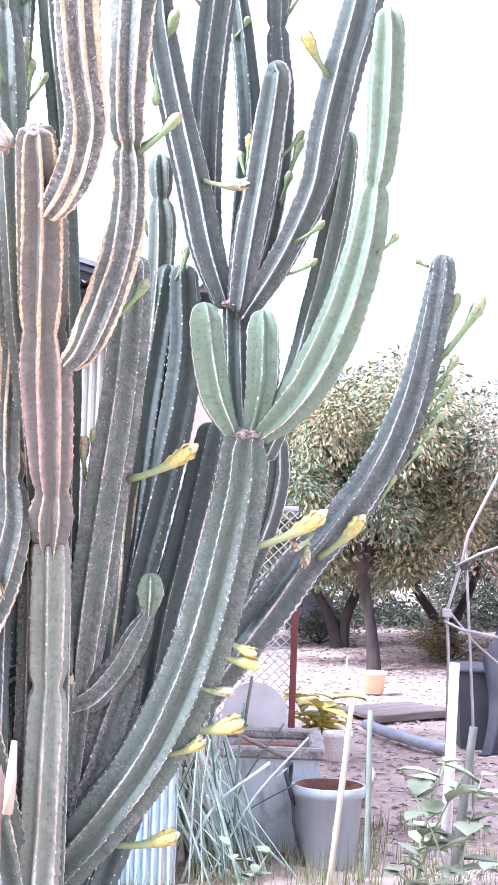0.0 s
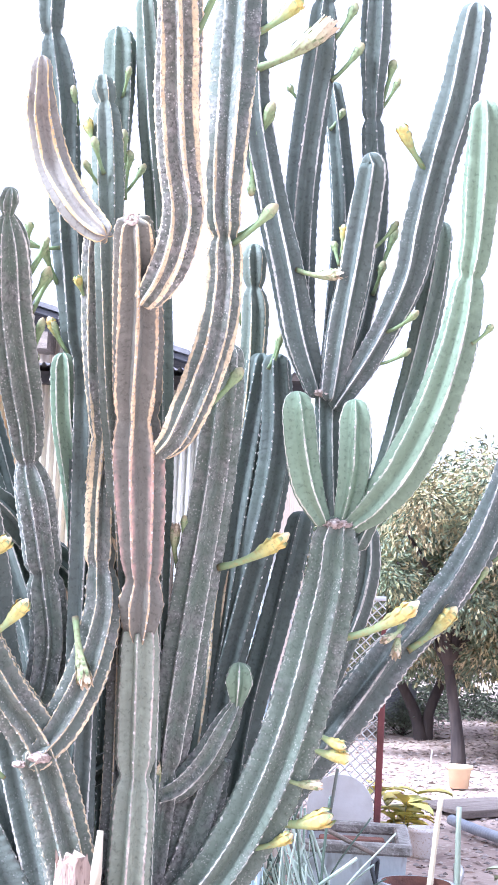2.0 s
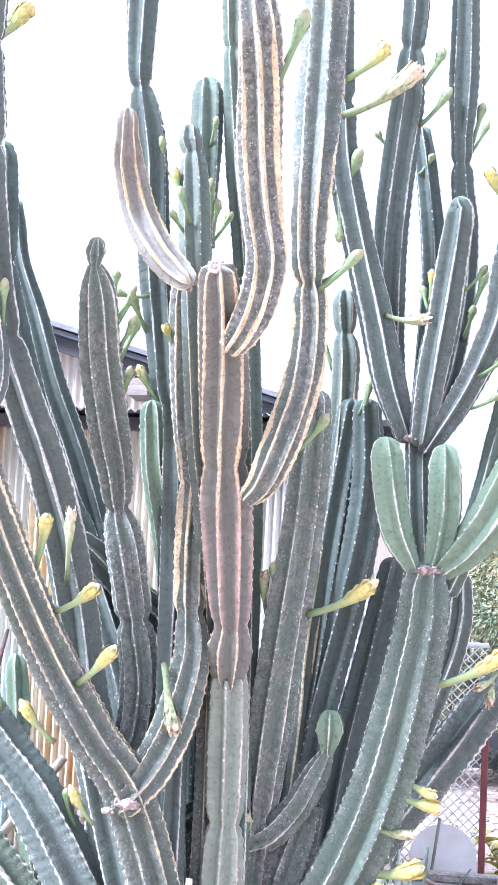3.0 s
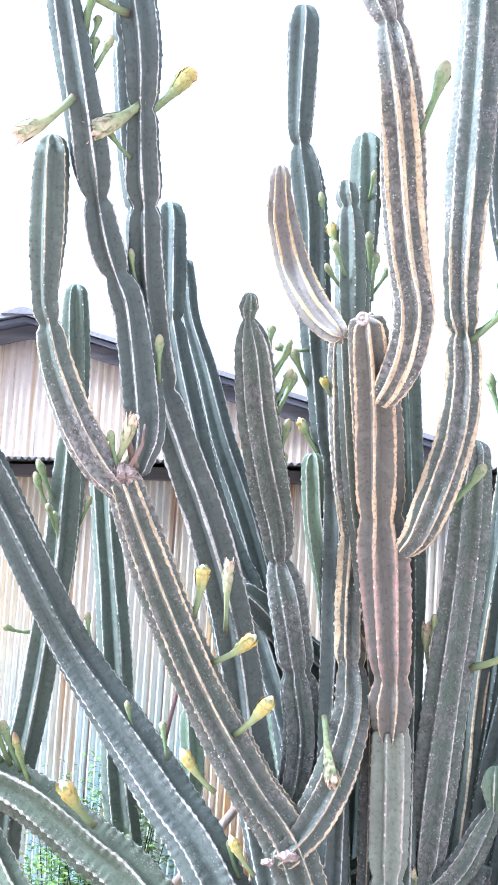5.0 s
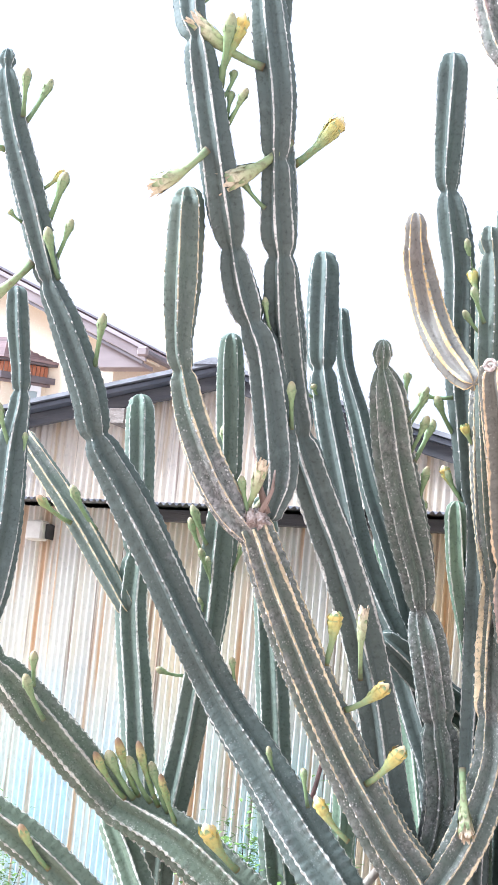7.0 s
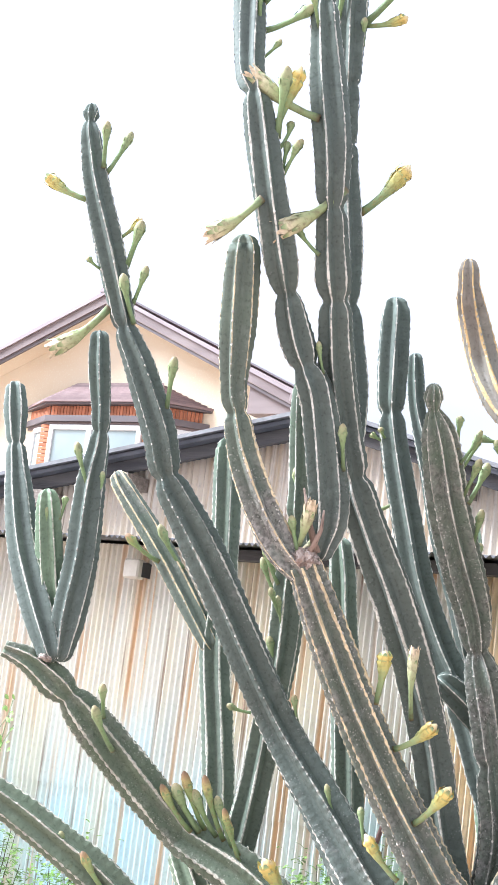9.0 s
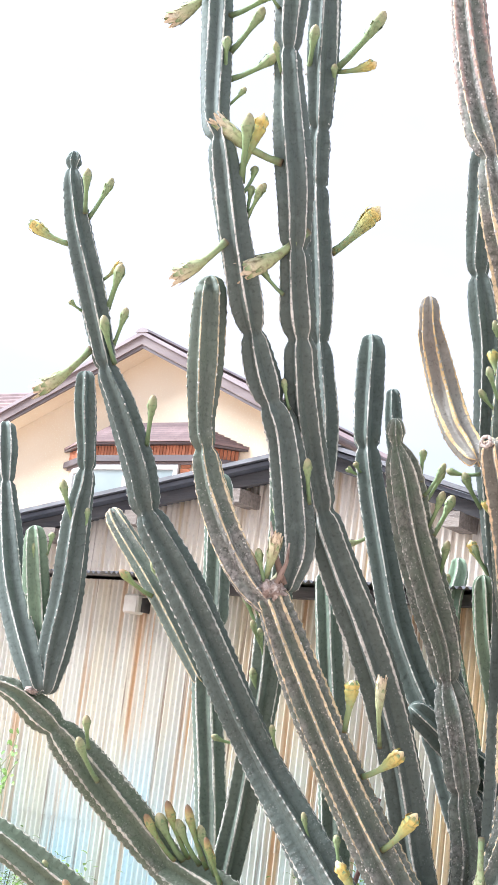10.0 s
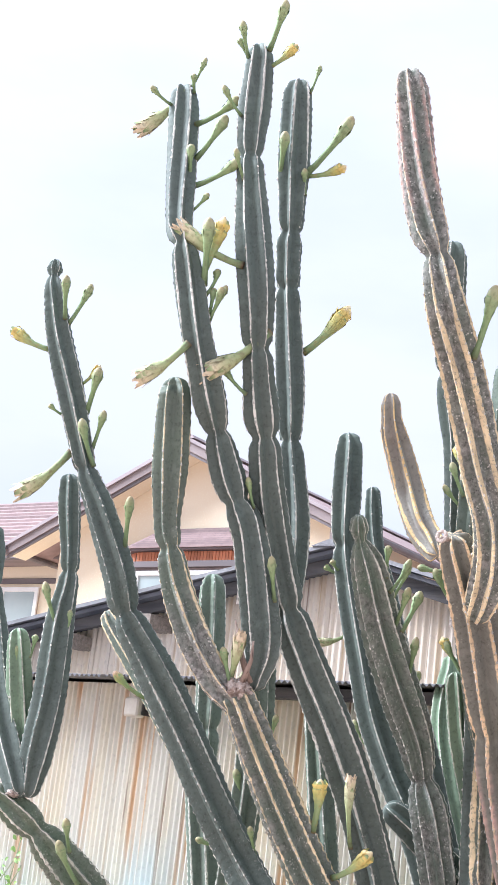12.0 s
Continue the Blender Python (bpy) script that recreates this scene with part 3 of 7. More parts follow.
def flower(on, foot, tip, kind, size=1.0, sag=0.15):
    """A flower bud ("bud"), one with a brown tip about to open ("opening"), a closed yellow flower ("closed") or a wilted open one ("wilt"), from its foot on a stem to its tip."""
    a, b = Vector(foot), Vector(tip)
    long = (b - a).length
    flat = Vector(((b - a).x, (b - a).y, 0.0))
    bend = Vector((0, 0, -sag * long)) if flat.length > 0.3 * long else flat * 0.4 + Vector((RNG.uniform(-1, 1), RNG.uniform(-1, 1), 0)) * 0.08 * long
    mid = (a + b) / 2 + bend
    shape = {"bud": [(0, .013), (.25, .0105), (.55, .0105), (.68, .014), (.78, .020), (.87, .0225), (.94, .019), (.985, .010), (1, .002)],
             "closed": [(0, .013), (.2, .0115), (.42, .012), (.55, .016), (.68, .022), (.79, .025), (.88, .022), (.95, .014), (1, .004)],
             "opening": [(0, .012), (.25, .0105), (.55, .0105), (.66, .013), (.76, .018), (.84, .020), (.91, .018), (.96, .014), (.985, .008), (1, .003)],
             "wilt": [(0, .013), (.2, .011), (.40, .012), (.52, .015), (.64, .020), (.76, .022), (.88, .020), (.96, .014), (1, .006)]}[kind]
    k = {"bud": 0.84, "closed": 0.92, "opening": 0.88, "wilt": 0.94}[kind] * size * min(1.2, max(0.62, long / 0.19)) * RNG.uniform(0.88, 1.12)
    pts, rad, us = [], [], []
    for u, r in shape:
        pts.append((1 - u) ** 2 * a + 2 * u * (1 - u) * mid + u * u * b)
        rad.append(r * k)
        us.append(u)
    sides = 10
    v, f = tube_data(pts, rad, sides)
    along = [u for u in us for _ in range(sides)]
    d = (pts[-1] - pts[-3]).normalized()
    s1 = d.orthogonal().normalized()
    s2 = d.cross(s1)
    # tepals: overlapping scales up the tube, and ragged petals at the mouth of an open flower
    rings = {"bud": ((.66, 5, .030), (.78, 5, .032)), "opening": ((.64, 5, .034), (.76, 6, .040)), "closed": ((.58, 6, .040), (.70, 6, .042), (.82, 6, .034)),
             "wilt": ((.54, 6, .046), (.63, 7, .050), (.72, 7, .052), (.80, 8, .054), (.87, 8, .054), (.92, 6, .046))}[kind]
    for u0, count, lng in rings:
        c = (1 - u0) ** 2 * a + 2 * u0 * (1 - u0) * mid + u0 * u0 * b
        r0 = float(np.interp(u0, us, rad))
        for j in range(count):
            ang = 2 * math.pi * (j + RNG.random() * 0.5) / count + u0 * 9
            o = math.cos(ang) * s1 + math.sin(ang) * s2
            t = d.cross(o)
            ll = lng * k * RNG.uniform(0.75, 1.15)
            wd = r0 * 0.55
            flare = RNG.uniform(0.0, 0.42) if kind == "wilt" else RNG.uniform(-0.12, 0.04)
            q0 = c + o * r0 * 0.98
            q1 = c + o * (r0 * 1.10 + 0.0015) + d * ll * 0.5
            q2 = c + o * (r0 * (0.95 + flare * 1.6)) + d * ll
            n0 = len(v)
            tip_tone = 0.0 if u0 < 0.83 and RNG.random() < (0.6 if kind == "wilt" else 0.8) else min(1.0, u0 + 0.26)
            for q, wf, uu in ((q0, 0.7, u0 - 0.06), (q1, 0.9, u0 + 0.06), (q2, 0.28, tip_tone)):
                v += [tuple(q - t * wd * wf), tuple(q + o * 0.0012 * k), tuple(q + t * wd * wf)]
                along += [uu, uu + 0.02, uu]
            for z in (0, 3):
                f += [(n0 + z, n0 + z + 1, n0 + z + 4, n0 + z + 3), (n0 + z + 1, n0 + z + 2, n0 + z + 5, n0 + z + 4)]
    base = np.array(HUB)
    names = {"bud": "flower_bud", "closed": "closed_flower", "opening": "opening_flower", "wilt": "wilted_flower"}
    return mesh_part(names[kind], [tuple(np.array(q) - base) for q in v], f, M[kind], on, "", True, (("along", along),))


def scar(on, place, radius, seed, flat=0.5):
    """A low ragged ring of healed tissue round a joint, notched between the ribs."""
    bm = bmesh.new()
    bmesh.ops.create_icosphere(bm, subdivisions=4, radius=1.0)
    for v in bm.verts:
        a = math.atan2(v.co.y, v.co.x)
        k = 1 + 0.34 * noise.noise(v.co * 2.3 + Vector((seed, 0, 0))) + 0.26 * noise.noise(v.co * 6.5 + Vector((0, seed, 0))) + 0.12 * math.cos(6 * a + seed)
        v.co = Vector((v.co.x, v.co.y, v.co.z * flat)) * k * radius + Vector(place) - HUB
    return part("scar", bm, M["scar"], on, "pale ragged scar tissue", True)


S = {}
S["A"] = stem([(-2.147, 3.729, 3.738, 0.024), (-2.145, 3.727, 3.716, 0.031), (-2.141, 3.725, 3.683, 0.025), (-2.122, 3.724, 3.610, 0.041), (-2.078, 3.744, 3.431, 0.054), (-2.006, 3.788, 3.190, 0.058), (-1.930, 3.839, 2.922, 0.043), (-1.866, 3.877, 2.777, 0.057), (-1.782, 3.935, 2.546, 0.061), (-1.750, 3.972, 2.403, 0.055), (-1.659, 4.046, 2.228, 0.071), (-1.560, 4.127, 2.025, 0.075), (-1.445, 4.225, 1.766, 0.075), (-1.347, 4.306, 1.564, 0.077), (-1.182, 4.350, 1.341, 0.086), (-1.003, 4.367, 1.109, 0.094), (-0.840, 4.377, 0.893, 0.096), (-0.564, 4.428, 0.335, 0.101), (-0.435, 4.469, -0.030, 0.110)], skin="cactus_dark", cork=(0.05, 0.35), warm=None, lobe=0.032)
S["B"] = stem([(-2.216, 4.054, 2.946, 0.041), (-2.197, 4.056, 2.831, 0.048), (-2.151, 4.061, 2.583, 0.036), (-2.145, 4.041, 2.378, 0.058), (-2.122, 4.020, 2.092, 0.066), (-2.118, 3.993, 1.876, 0.063), (-2.113, 3.978, 1.748, 0.043)], skin="cactus_dark", cork=(-0.1, 0.15))
S["B2"] = stem([(-2.599, 4.054, 2.752, 0.040), (-2.567, 4.042, 2.652, 0.047), (-2.526, 4.025, 2.527, 0.035), (-2.449, 4.001, 2.322, 0.057), (-2.354, 3.976, 2.099, 0.063), (-2.233, 3.964, 1.887, 0.066), (-2.147, 3.954, 1.744, 0.048)], skin="cactus_dark", cork=(-0.1, 0.15))
S["B3"] = stem([(-2.268, 3.957, 2.312, 0.039), (-2.264, 3.962, 2.274, 0.047), (-2.244, 3.987, 2.083, 0.053), (-2.222, 4.014, 1.894, 0.051), (-2.207, 4.031, 1.769, 0.040)], skin="cactus_young", cork=(-0.3, 0.0))
S["BL"] = stem([(-2.284, 3.860, 1.739, 0.029), (-2.214, 3.922, 1.710, 0.047), (-2.151, 3.984, 1.654, 0.060), (-2.101, 4.037, 1.602, 0.056), (-2.019, 4.130, 1.491, 0.077), (-1.901, 4.265, 1.327, 0.082), (-1.770, 4.369, 1.173, 0.073), (-1.702, 4.382, 1.135, 0.075), (-1.507, 4.420, 1.054, 0.091), (-1.305, 4.454, 0.920, 0.097), (-1.105, 4.484, 0.769, 0.100), (-0.708, 4.505, 0.297, 0.105), (-0.501, 4.496, -0.030, 0.115)], skin="cactus_moss", cork=(0.35, 0.25), dome=False, lobe=0.045)
S["C"] = stem([(-2.213, 3.728, 1.275, 0.055), (-2.068, 3.811, 1.193, 0.065), (-1.925, 3.896, 1.097, 0.069), (-1.801, 3.970, 1.010, 0.071), (-1.675, 4.049, 0.894, 0.069), (-1.495, 4.164, 0.711, 0.078), (-0.956, 4.349, 0.247, 0.082), (-0.599, 4.416, -0.030, 0.090)], skin="cactus_moss", cork=(0.0, 0.2), lobe=0.045)
S["D"] = stem([(-1.819, 4.477, 1.075, 0.052), (-1.749, 4.467, 0.983, 0.061), (-1.632, 4.447, 0.822, 0.067), (-1.458, 4.428, 0.638, 0.071), (-0.934, 4.446, 0.209, 0.075), (-0.590, 4.482, -0.030, 0.082)], skin="cactus_moss", cork=(0.1, 0.3), lobe=0.040)
S["E"] = stem([(-2.253, 5.073, 2.755, 0.052), (-2.248, 5.075, 2.699, 0.062), (-2.221, 5.086, 2.383, 0.064), (-2.203, 5.092, 2.118, 0.059), (-2.199, 5.090, 1.879, 0.068), (-2.150, 5.110, 1.554, 0.070), (-2.111, 5.124, 1.280, 0.070), (-2.082, 5.133, 0.985, 0.069), (-2.033, 5.149, 0.654, 0.071), (-1.890, 5.153, 0.225, 0.074), (-1.773, 5.149, -0.030, 0.082)], cork=(-0.2, 0.15))
S["F"] = stem([(-2.726, 4.948, 2.578, 0.040), (-2.687, 4.957, 2.524, 0.048), (-2.492, 5.004, 2.286, 0.057), (-2.340, 5.036, 2.079, 0.054), (-2.213, 5.061, 1.899, 0.044)], skin="cactus_old", cork=(0.40, 0.12), glow=[(0, 1.5), (0.5, 1.2), (1, 0.9)])
S["G"] = stem([(-1.162, 3.406, 3.036, 0.044), (-1.163, 3.410, 3.010, 0.052), (-1.172, 3.441, 2.794, 0.059), (-1.178, 3.469, 2.605, 0.043), (-1.167, 3.489, 2.521, 0.041), (-1.141, 3.525, 2.387, 0.055), (-1.091, 3.577, 2.239, 0.059), (-1.034, 3.627, 2.126, 0.055), (-0.979, 3.669, 2.056, 0.041)], skin="cactus_old", cork=(-0.25, 0.7), glow=[(0, 0.8), (0.4, 0.9), (0.6, 1.4), (1, 1.3)])
S["H"] = stem([(-1.337, 3.441, 4.153, 0.045), (-1.314, 3.429, 4.071, 0.053), (-1.249, 3.386, 3.823, 0.054), (-1.186, 3.342, 3.596, 0.047), (-1.150, 3.334, 3.516, 0.040), (-1.122, 3.357, 3.381, 0.055), (-1.082, 3.390, 3.191, 0.057), (-1.063, 3.459, 3.018, 0.060), (-1.059, 3.521, 2.911, 0.044), (-1.042, 3.568, 2.799, 0.057), (-1.008, 3.604, 2.693, 0.049), (-0.974, 3.637, 2.605, 0.056), (-0.938, 3.685, 2.393, 0.062), (-0.921, 3.714, 2.234, 0.059), (-0.934, 3.713, 2.129, 0.037)], skin="cactus_dark", cork=(0.0, 0.15))
S["I"] = stem([(-1.050, 3.482, 4.269, 0.041), (-1.045, 3.482, 4.229, 0.048), (-1.034, 3.473, 4.033, 0.056), (-1.020, 3.467, 3.863, 0.043), (-0.977, 3.471, 3.605, 0.060), (-0.930, 3.477, 3.361, 0.061), (-0.932, 3.518, 3.183, 0.047), (-0.940, 3.581, 3.007, 0.059), (-0.940, 3.619, 2.912, 0.051), (-0.947, 3.685, 2.730, 0.061), (-0.941, 3.758, 2.557, 0.061), (-0.920, 3.826, 2.384, 0.059), (-0.875, 3.907, 2.213, 0.068), (-0.823, 4.010, 2.028, 0.074), (-0.778, 4.130, 1.808, 0.075), (-0.746, 4.240, 1.571, 0.074), (-0.719, 4.320, 1.320, 0.074), (-0.663, 4.400, 1.010, 0.078), (-0.530, 4.440, 0.500, 0.088), (-0.420, 4.450, -0.030, 0.100)], skin="cactus_dark", cork=(0.0, 0.25))
S["I2"] = stem([(-1.257, 3.990, 4.428, 0.050), (-1.255, 3.989, 4.375, 0.060), (-1.237, 3.991, 4.091, 0.063), (-1.217, 3.993, 3.832, 0.045), (-1.215, 3.991, 3.768, 0.049), (-1.200, 3.993, 3.606, 0.047), (-1.174, 3.999, 3.413, 0.057), (-1.143, 4.006, 3.197, 0.058), (-1.121, 4.008, 3.024, 0.043), (-1.103, 4.012, 2.924, 0.051), (-1.070, 4.017, 2.720, 0.059), (-1.056, 4.008, 2.538, 0.056), (-1.055, 3.991, 2.388, 0.045)], skin="cactus_dark", cork=(0.0, 0.2), warm=None)
S["K"] = stem([(-0.967, 3.670, 2.083, 0.054), (-0.923, 3.769, 1.906, 0.068), (-0.854, 3.908, 1.660, 0.073), (-0.768, 4.034, 1.428, 0.075), (-0.653, 4.138, 1.198, 0.079), (-0.522, 4.253, 0.952, 0.084), (-0.386, 4.392, 0.362, 0.088), (-0.356, 4.438, -0.030, 0.097)], skin="cactus_old", cork=(0.45, 0.30), ribs=8, dome=False, glow=[(0, 0.95), (0.4, 0.7), (1, 0.45)], lobe=0.038)
S["L"] = stem([(-1.493, 4.401, 2.844, 0.040), (-1.495, 4.413, 2.783, 0.047), (-1.497, 4.456, 2.578, 0.052), (-1.506, 4.499, 2.352, 0.050), (-1.528, 4.536, 2.123, 0.067), (-1.554, 4.575, 1.872, 0.067), (-1.589, 4.600, 1.662, 0.065), (-1.633, 4.630, 1.408, 0.067), (-1.687, 4.655, 1.152, 0.067), (-1.732, 4.676, 0.938, 0.067), (-1.748, 4.734, 0.623, 0.070), (-1.644, 4.749, 0.215, 0.073), (-1.531, 4.734, -0.030, 0.080)], cork=(-0.2, 0.1))
S["N"] = stem([(-1.176, 4.452, 3.151, 0.048), (-1.171, 4.452, 3.109, 0.057), (-1.156, 4.445, 2.915, 0.061), (-1.139, 4.441, 2.746, 0.050), (-1.102, 4.447, 2.581, 0.056), (-1.039, 4.460, 2.359, 0.060), (-0.967, 4.475, 2.122, 0.063), (-0.882, 4.497, 1.932, 0.063), (-0.803, 4.520, 1.783, 0.060), (-0.705, 4.542, 1.542, 0.062), (-0.604, 4.560, 1.252, 0.063), (-0.438, 4.546, 0.464, 0.066), (-0.376, 4.515, -0.030, 0.072)], skin="cactus_dark", cork=(-0.3, 0.15))
S["N2"] = stem([(-1.166, 4.635, 3.003, 0.029), (-1.154, 4.632, 2.921, 0.035), (-1.129, 4.630, 2.791, 0.035), (-1.063, 4.640, 2.601, 0.045), (-0.986, 4.649, 2.352, 0.051), (-0.891, 4.663, 2.111, 0.054), (-0.805, 4.671, 1.854, 0.054), (-0.724, 4.669, 1.565, 0.057), (-0.512, 4.605, 0.579, 0.060), (-0.406, 4.542, -0.030, 0.065)], skin="cactus_dark", cork=(-0.1, 0.1))
S["Q"] = stem([(-0.635, 3.763, 2.657, 0.025), (-0.640, 3.776, 2.638, 0.030), (-0.646, 3.800, 2.604, 0.024), (-0.648, 3.868, 2.519, 0.058), (-0.659, 3.985, 2.361, 0.068), (-0.657, 4.123, 2.183, 0.071), (-0.649, 4.242, 2.033, 0.063), (-0.646, 4.302, 1.909, 0.046), (-0.619, 4.331, 1.783, 0.065), (-0.585, 4.377, 1.548, 0.059), (-0.563, 4.412, 1.350, 0.063), (-0.578, 4.424, 1.184, 0.061), (-0.611, 4.427, 0.998, 0.059), (-0.516, 4.457, 0.359, 0.062), (-0.378, 4.482, -0.030, 0.068)], skin="cactus", cork=(0.4, 0.6), ribs=8, glow=0.9)
S["R"] = stem([(-0.568, 3.778, 3.060, 0.026), (-0.568, 3.781, 3.045, 0.032), (-0.569, 3.788, 3.020, 0.033), (-0.570, 3.797, 2.998, 0.034), (-0.571, 3.812, 2.968, 0.041), (-0.571, 3.851, 2.916, 0.047), (-0.537, 3.890, 2.782, 0.054), (-0.460, 3.850, 2.655, 0.053), (-0.400, 3.825, 2.590, 0.047), (-0.360, 3.790, 2.555, 0.036)], skin="cactus_tan", cork=(0.05, 0.25), glow=[(0, 0.8), (0.5, 1.3), (1, 1.5)])
S["U"] = stem([(-0.650, 4.210, 3.758, 0.047), (-0.649, 4.212, 3.724, 0.056), (-0.648, 4.225, 3.526, 0.057), (-0.646, 4.235, 3.359, 0.043), (-0.640, 4.240, 3.311, 0.039), (-0.617, 4.255, 3.195, 0.057), (-0.594, 4.271, 3.061, 0.057), (-0.582, 4.284, 2.907, 0.055), (-0.570, 4.299, 2.716, 0.055), (-0.544, 4.318, 2.527, 0.054), (-0.514, 4.340, 2.322, 0.054), (-0.481, 4.364, 2.081, 0.054), (-0.433, 4.389, 0.776, 0.056), (-0.454, 4.364, -0.030, 0.062)], skin="cactus_dark", cork=(-0.2, 0.2))
S["V"] = stem([(-0.436, 4.096, 3.109, 0.030), (-0.433, 4.092, 3.078, 0.036), (-0.423, 4.087, 3.035, 0.034), (-0.409, 4.070, 2.921, 0.048), (-0.394, 4.045, 2.765, 0.050), (-0.382, 4.024, 2.641, 0.046), (-0.362, 4.040, 2.390, 0.047), (-0.350, 4.120, 2.120, 0.046), (-0.335, 4.300, 1.800, 0.046), (-0.330, 4.480, 1.250, 0.046), (-0.330, 4.520, -0.030, 0.050)], skin="cactus_old", cork=(0.0, 0.7), glow=0.9)
S["V2"] = stem([(-0.421, 4.280, 3.322, 0.044), (-0.419, 4.278, 3.294, 0.053), (-0.415, 4.266, 3.132, 0.054), (-0.412, 4.249, 2.933, 0.050), (-0.410, 4.232, 2.737, 0.046), (-0.393, 4.215, 2.508, 0.045), (-0.370, 4.300, 2.200, 0.046), (-0.345, 4.420, 1.800, 0.046), (-0.330, 4.560, 1.250, 0.046), (-0.330, 4.600, -0.030, 0.050)], cork=(-0.3, 0.1))
S["V3"] = stem([(-0.337, 4.192, 3.735, 0.035), (-0.336, 4.212, 3.598, 0.042), (-0.334, 4.234, 3.442, 0.033), (-0.318, 4.261, 3.268, 0.044), (-0.301, 4.295, 3.047, 0.048), (-0.281, 4.329, 2.827, 0.044), (-0.262, 4.369, 2.568, 0.044), (-0.250, 4.407, 2.309, 0.048), (-0.243, 4.440, 2.086, 0.048), (-0.236, 4.489, 1.750, 0.048), (-0.236, 4.519, 0.649, 0.051), (-0.246, 4.489, -0.030, 0.056)], cork=(-0.1, 0.3))
S["T"] = stem([(-0.255, 3.708, 2.574, 0.051), (-0.256, 3.735, 2.544, 0.061), (-0.256, 3.800, 2.470, 0.069), (-0.257, 3.888, 2.367, 0.077), (-0.264, 3.997, 2.211, 0.078), (-0.272, 4.100, 2.052, 0.073), (-0.267, 4.162, 1.912, 0.082), (-0.258, 4.225, 1.738, 0.079), (-0.249, 4.290, 1.552, 0.060), (-0.252, 4.318, 1.471, 0.069), (-0.256, 4.344, 1.394, 0.058), (-0.256, 4.353, 1.368, 0.044)], skin="cactus_brown", cork=(0.25, 0.10), warm=(0.48, 0.90), ribs=7, dome=0.35, notch=0.10, glow=[(0, 1.3), (0.5, 1.3), (0.58, 0.9), (1, 0.8)])
S["T2"] = stem([(-0.256, 4.345, 1.393, 0.050), (-0.261, 4.360, 1.393, 0.054), (-0.260, 4.370, 1.338, 0.066), (-0.260, 4.400, 1.126, 0.068), (-0.258, 4.410, 0.950, 0.060), (-0.257, 4.410, 0.914, 0.058), (-0.260, 4.420, 0.756, 0.070), (-0.267, 4.430, 0.535, 0.074), (-0.275, 4.440, 0.276, 0.078), (-0.300, 4.450, 0.150, 0.088), (-0.300, 4.450, -0.050, 0.092)], skin="cactus_pale", cork=(0.0, 0.15), ribs=7, notch=0.16, glow=0.7, dome=0.25, lobe=0.030)
S["L2"] = stem([(-0.435, 4.142, 2.646, 0.042), (-0.435, 4.169, 2.524, 0.050), (-0.425, 4.225, 2.276, 0.051), (-0.408, 4.266, 2.098, 0.049), (-0.402, 4.290, 1.994, 0.043), (-0.407, 4.325, 1.809, 0.055), (-0.400, 4.342, 1.626, 0.052), (-0.395, 4.340, 1.575, 0.047), (-0.380, 4.320, 1.430, 0.061), (-0.412, 4.280, 1.233, 0.067), (-0.474, 4.240, 1.075, 0.066), (-0.540, 4.200, 0.975, 0.052)], skin="cactus_old", cork=(0.6, 0.35), ribs=7, notch=0.1, glow=[(0, 0.9), (0.30, 1.0), (0.34, 2.4), (0.57, 2.4), (0.62, 0.6), (1, 0.9)], lobe=0.035)
S["P"] = stem([(-0.254, 3.234, 3.860, 0.044), (-0.245, 3.238, 3.808, 0.052), (-0.206, 3.252, 3.569, 0.058), (-0.164, 3.268, 3.391, 0.057), (-0.135, 3.281, 3.301, 0.042), (-0.111, 3.312, 3.157, 0.059), (-0.115, 3.423, 3.025, 0.065), (-0.125, 3.531, 2.889, 0.066), (-0.122, 3.610, 2.745, 0.064), (-0.110, 3.680, 2.610, 0.063), (-0.138, 3.740, 2.495, 0.060), (-0.180, 3.782, 2.415, 0.055), (-0.215, 3.815, 2.375, 0.046)], skin="cactus_old", cork=(0.6, 0.6), warm=(0.0, 0.3), ribs=7, glow=[(0, 0.5), (0.3, 0.6), (0.45, 1.5), (1, 1.6)])
S["P2"] = stem([(0.006, 4.016, 3.936, 0.056), (0.003, 3.999, 3.786, 0.066), (0.003, 3.974, 3.571, 0.074), (-0.001, 3.947, 3.341, 0.074), (-0.006, 3.918, 3.115, 0.073), (-0.014, 3.887, 2.875, 0.067), (-0.021, 3.926, 2.693, 0.056), (-0.014, 3.953, 2.595, 0.051), (-0.011, 3.989, 2.462, 0.057), (-0.030, 4.015, 2.293, 0.062), (-0.072, 4.025, 2.150, 0.062), (-0.112, 4.040, 2.046, 0.059), (-0.145, 4.065, 1.985, 0.050), (-0.180, 4.090, 1.950, 0.038)], skin="cactus_old", cork=(0.45, 0.45), ribs=7, glow=[(0, 0.5), (0.42, 0.6), (0.52, 1.6), (1, 1.6)])
S["W"] = stem([(-0.008, 4.258, 2.274, 0.049), (-0.015, 4.281, 2.187, 0.058), (-0.030, 4.325, 2.026, 0.068), (-0.053, 4.377, 1.827, 0.074), (-0.086, 4.434, 1.607, 0.076), (-0.119, 4.491, 1.384, 0.077), (-0.152, 4.554, 1.139, 0.075), (-0.177, 4.608, 0.929, 0.064), (-0.202, 4.667, 0.697, 0.069), (-0.248, 4.626, 0.248, 0.072), (-0.275, 4.542, -0.030, 0.079)], cork=(0.42, 0.52), ribs=7, glow=0.7)
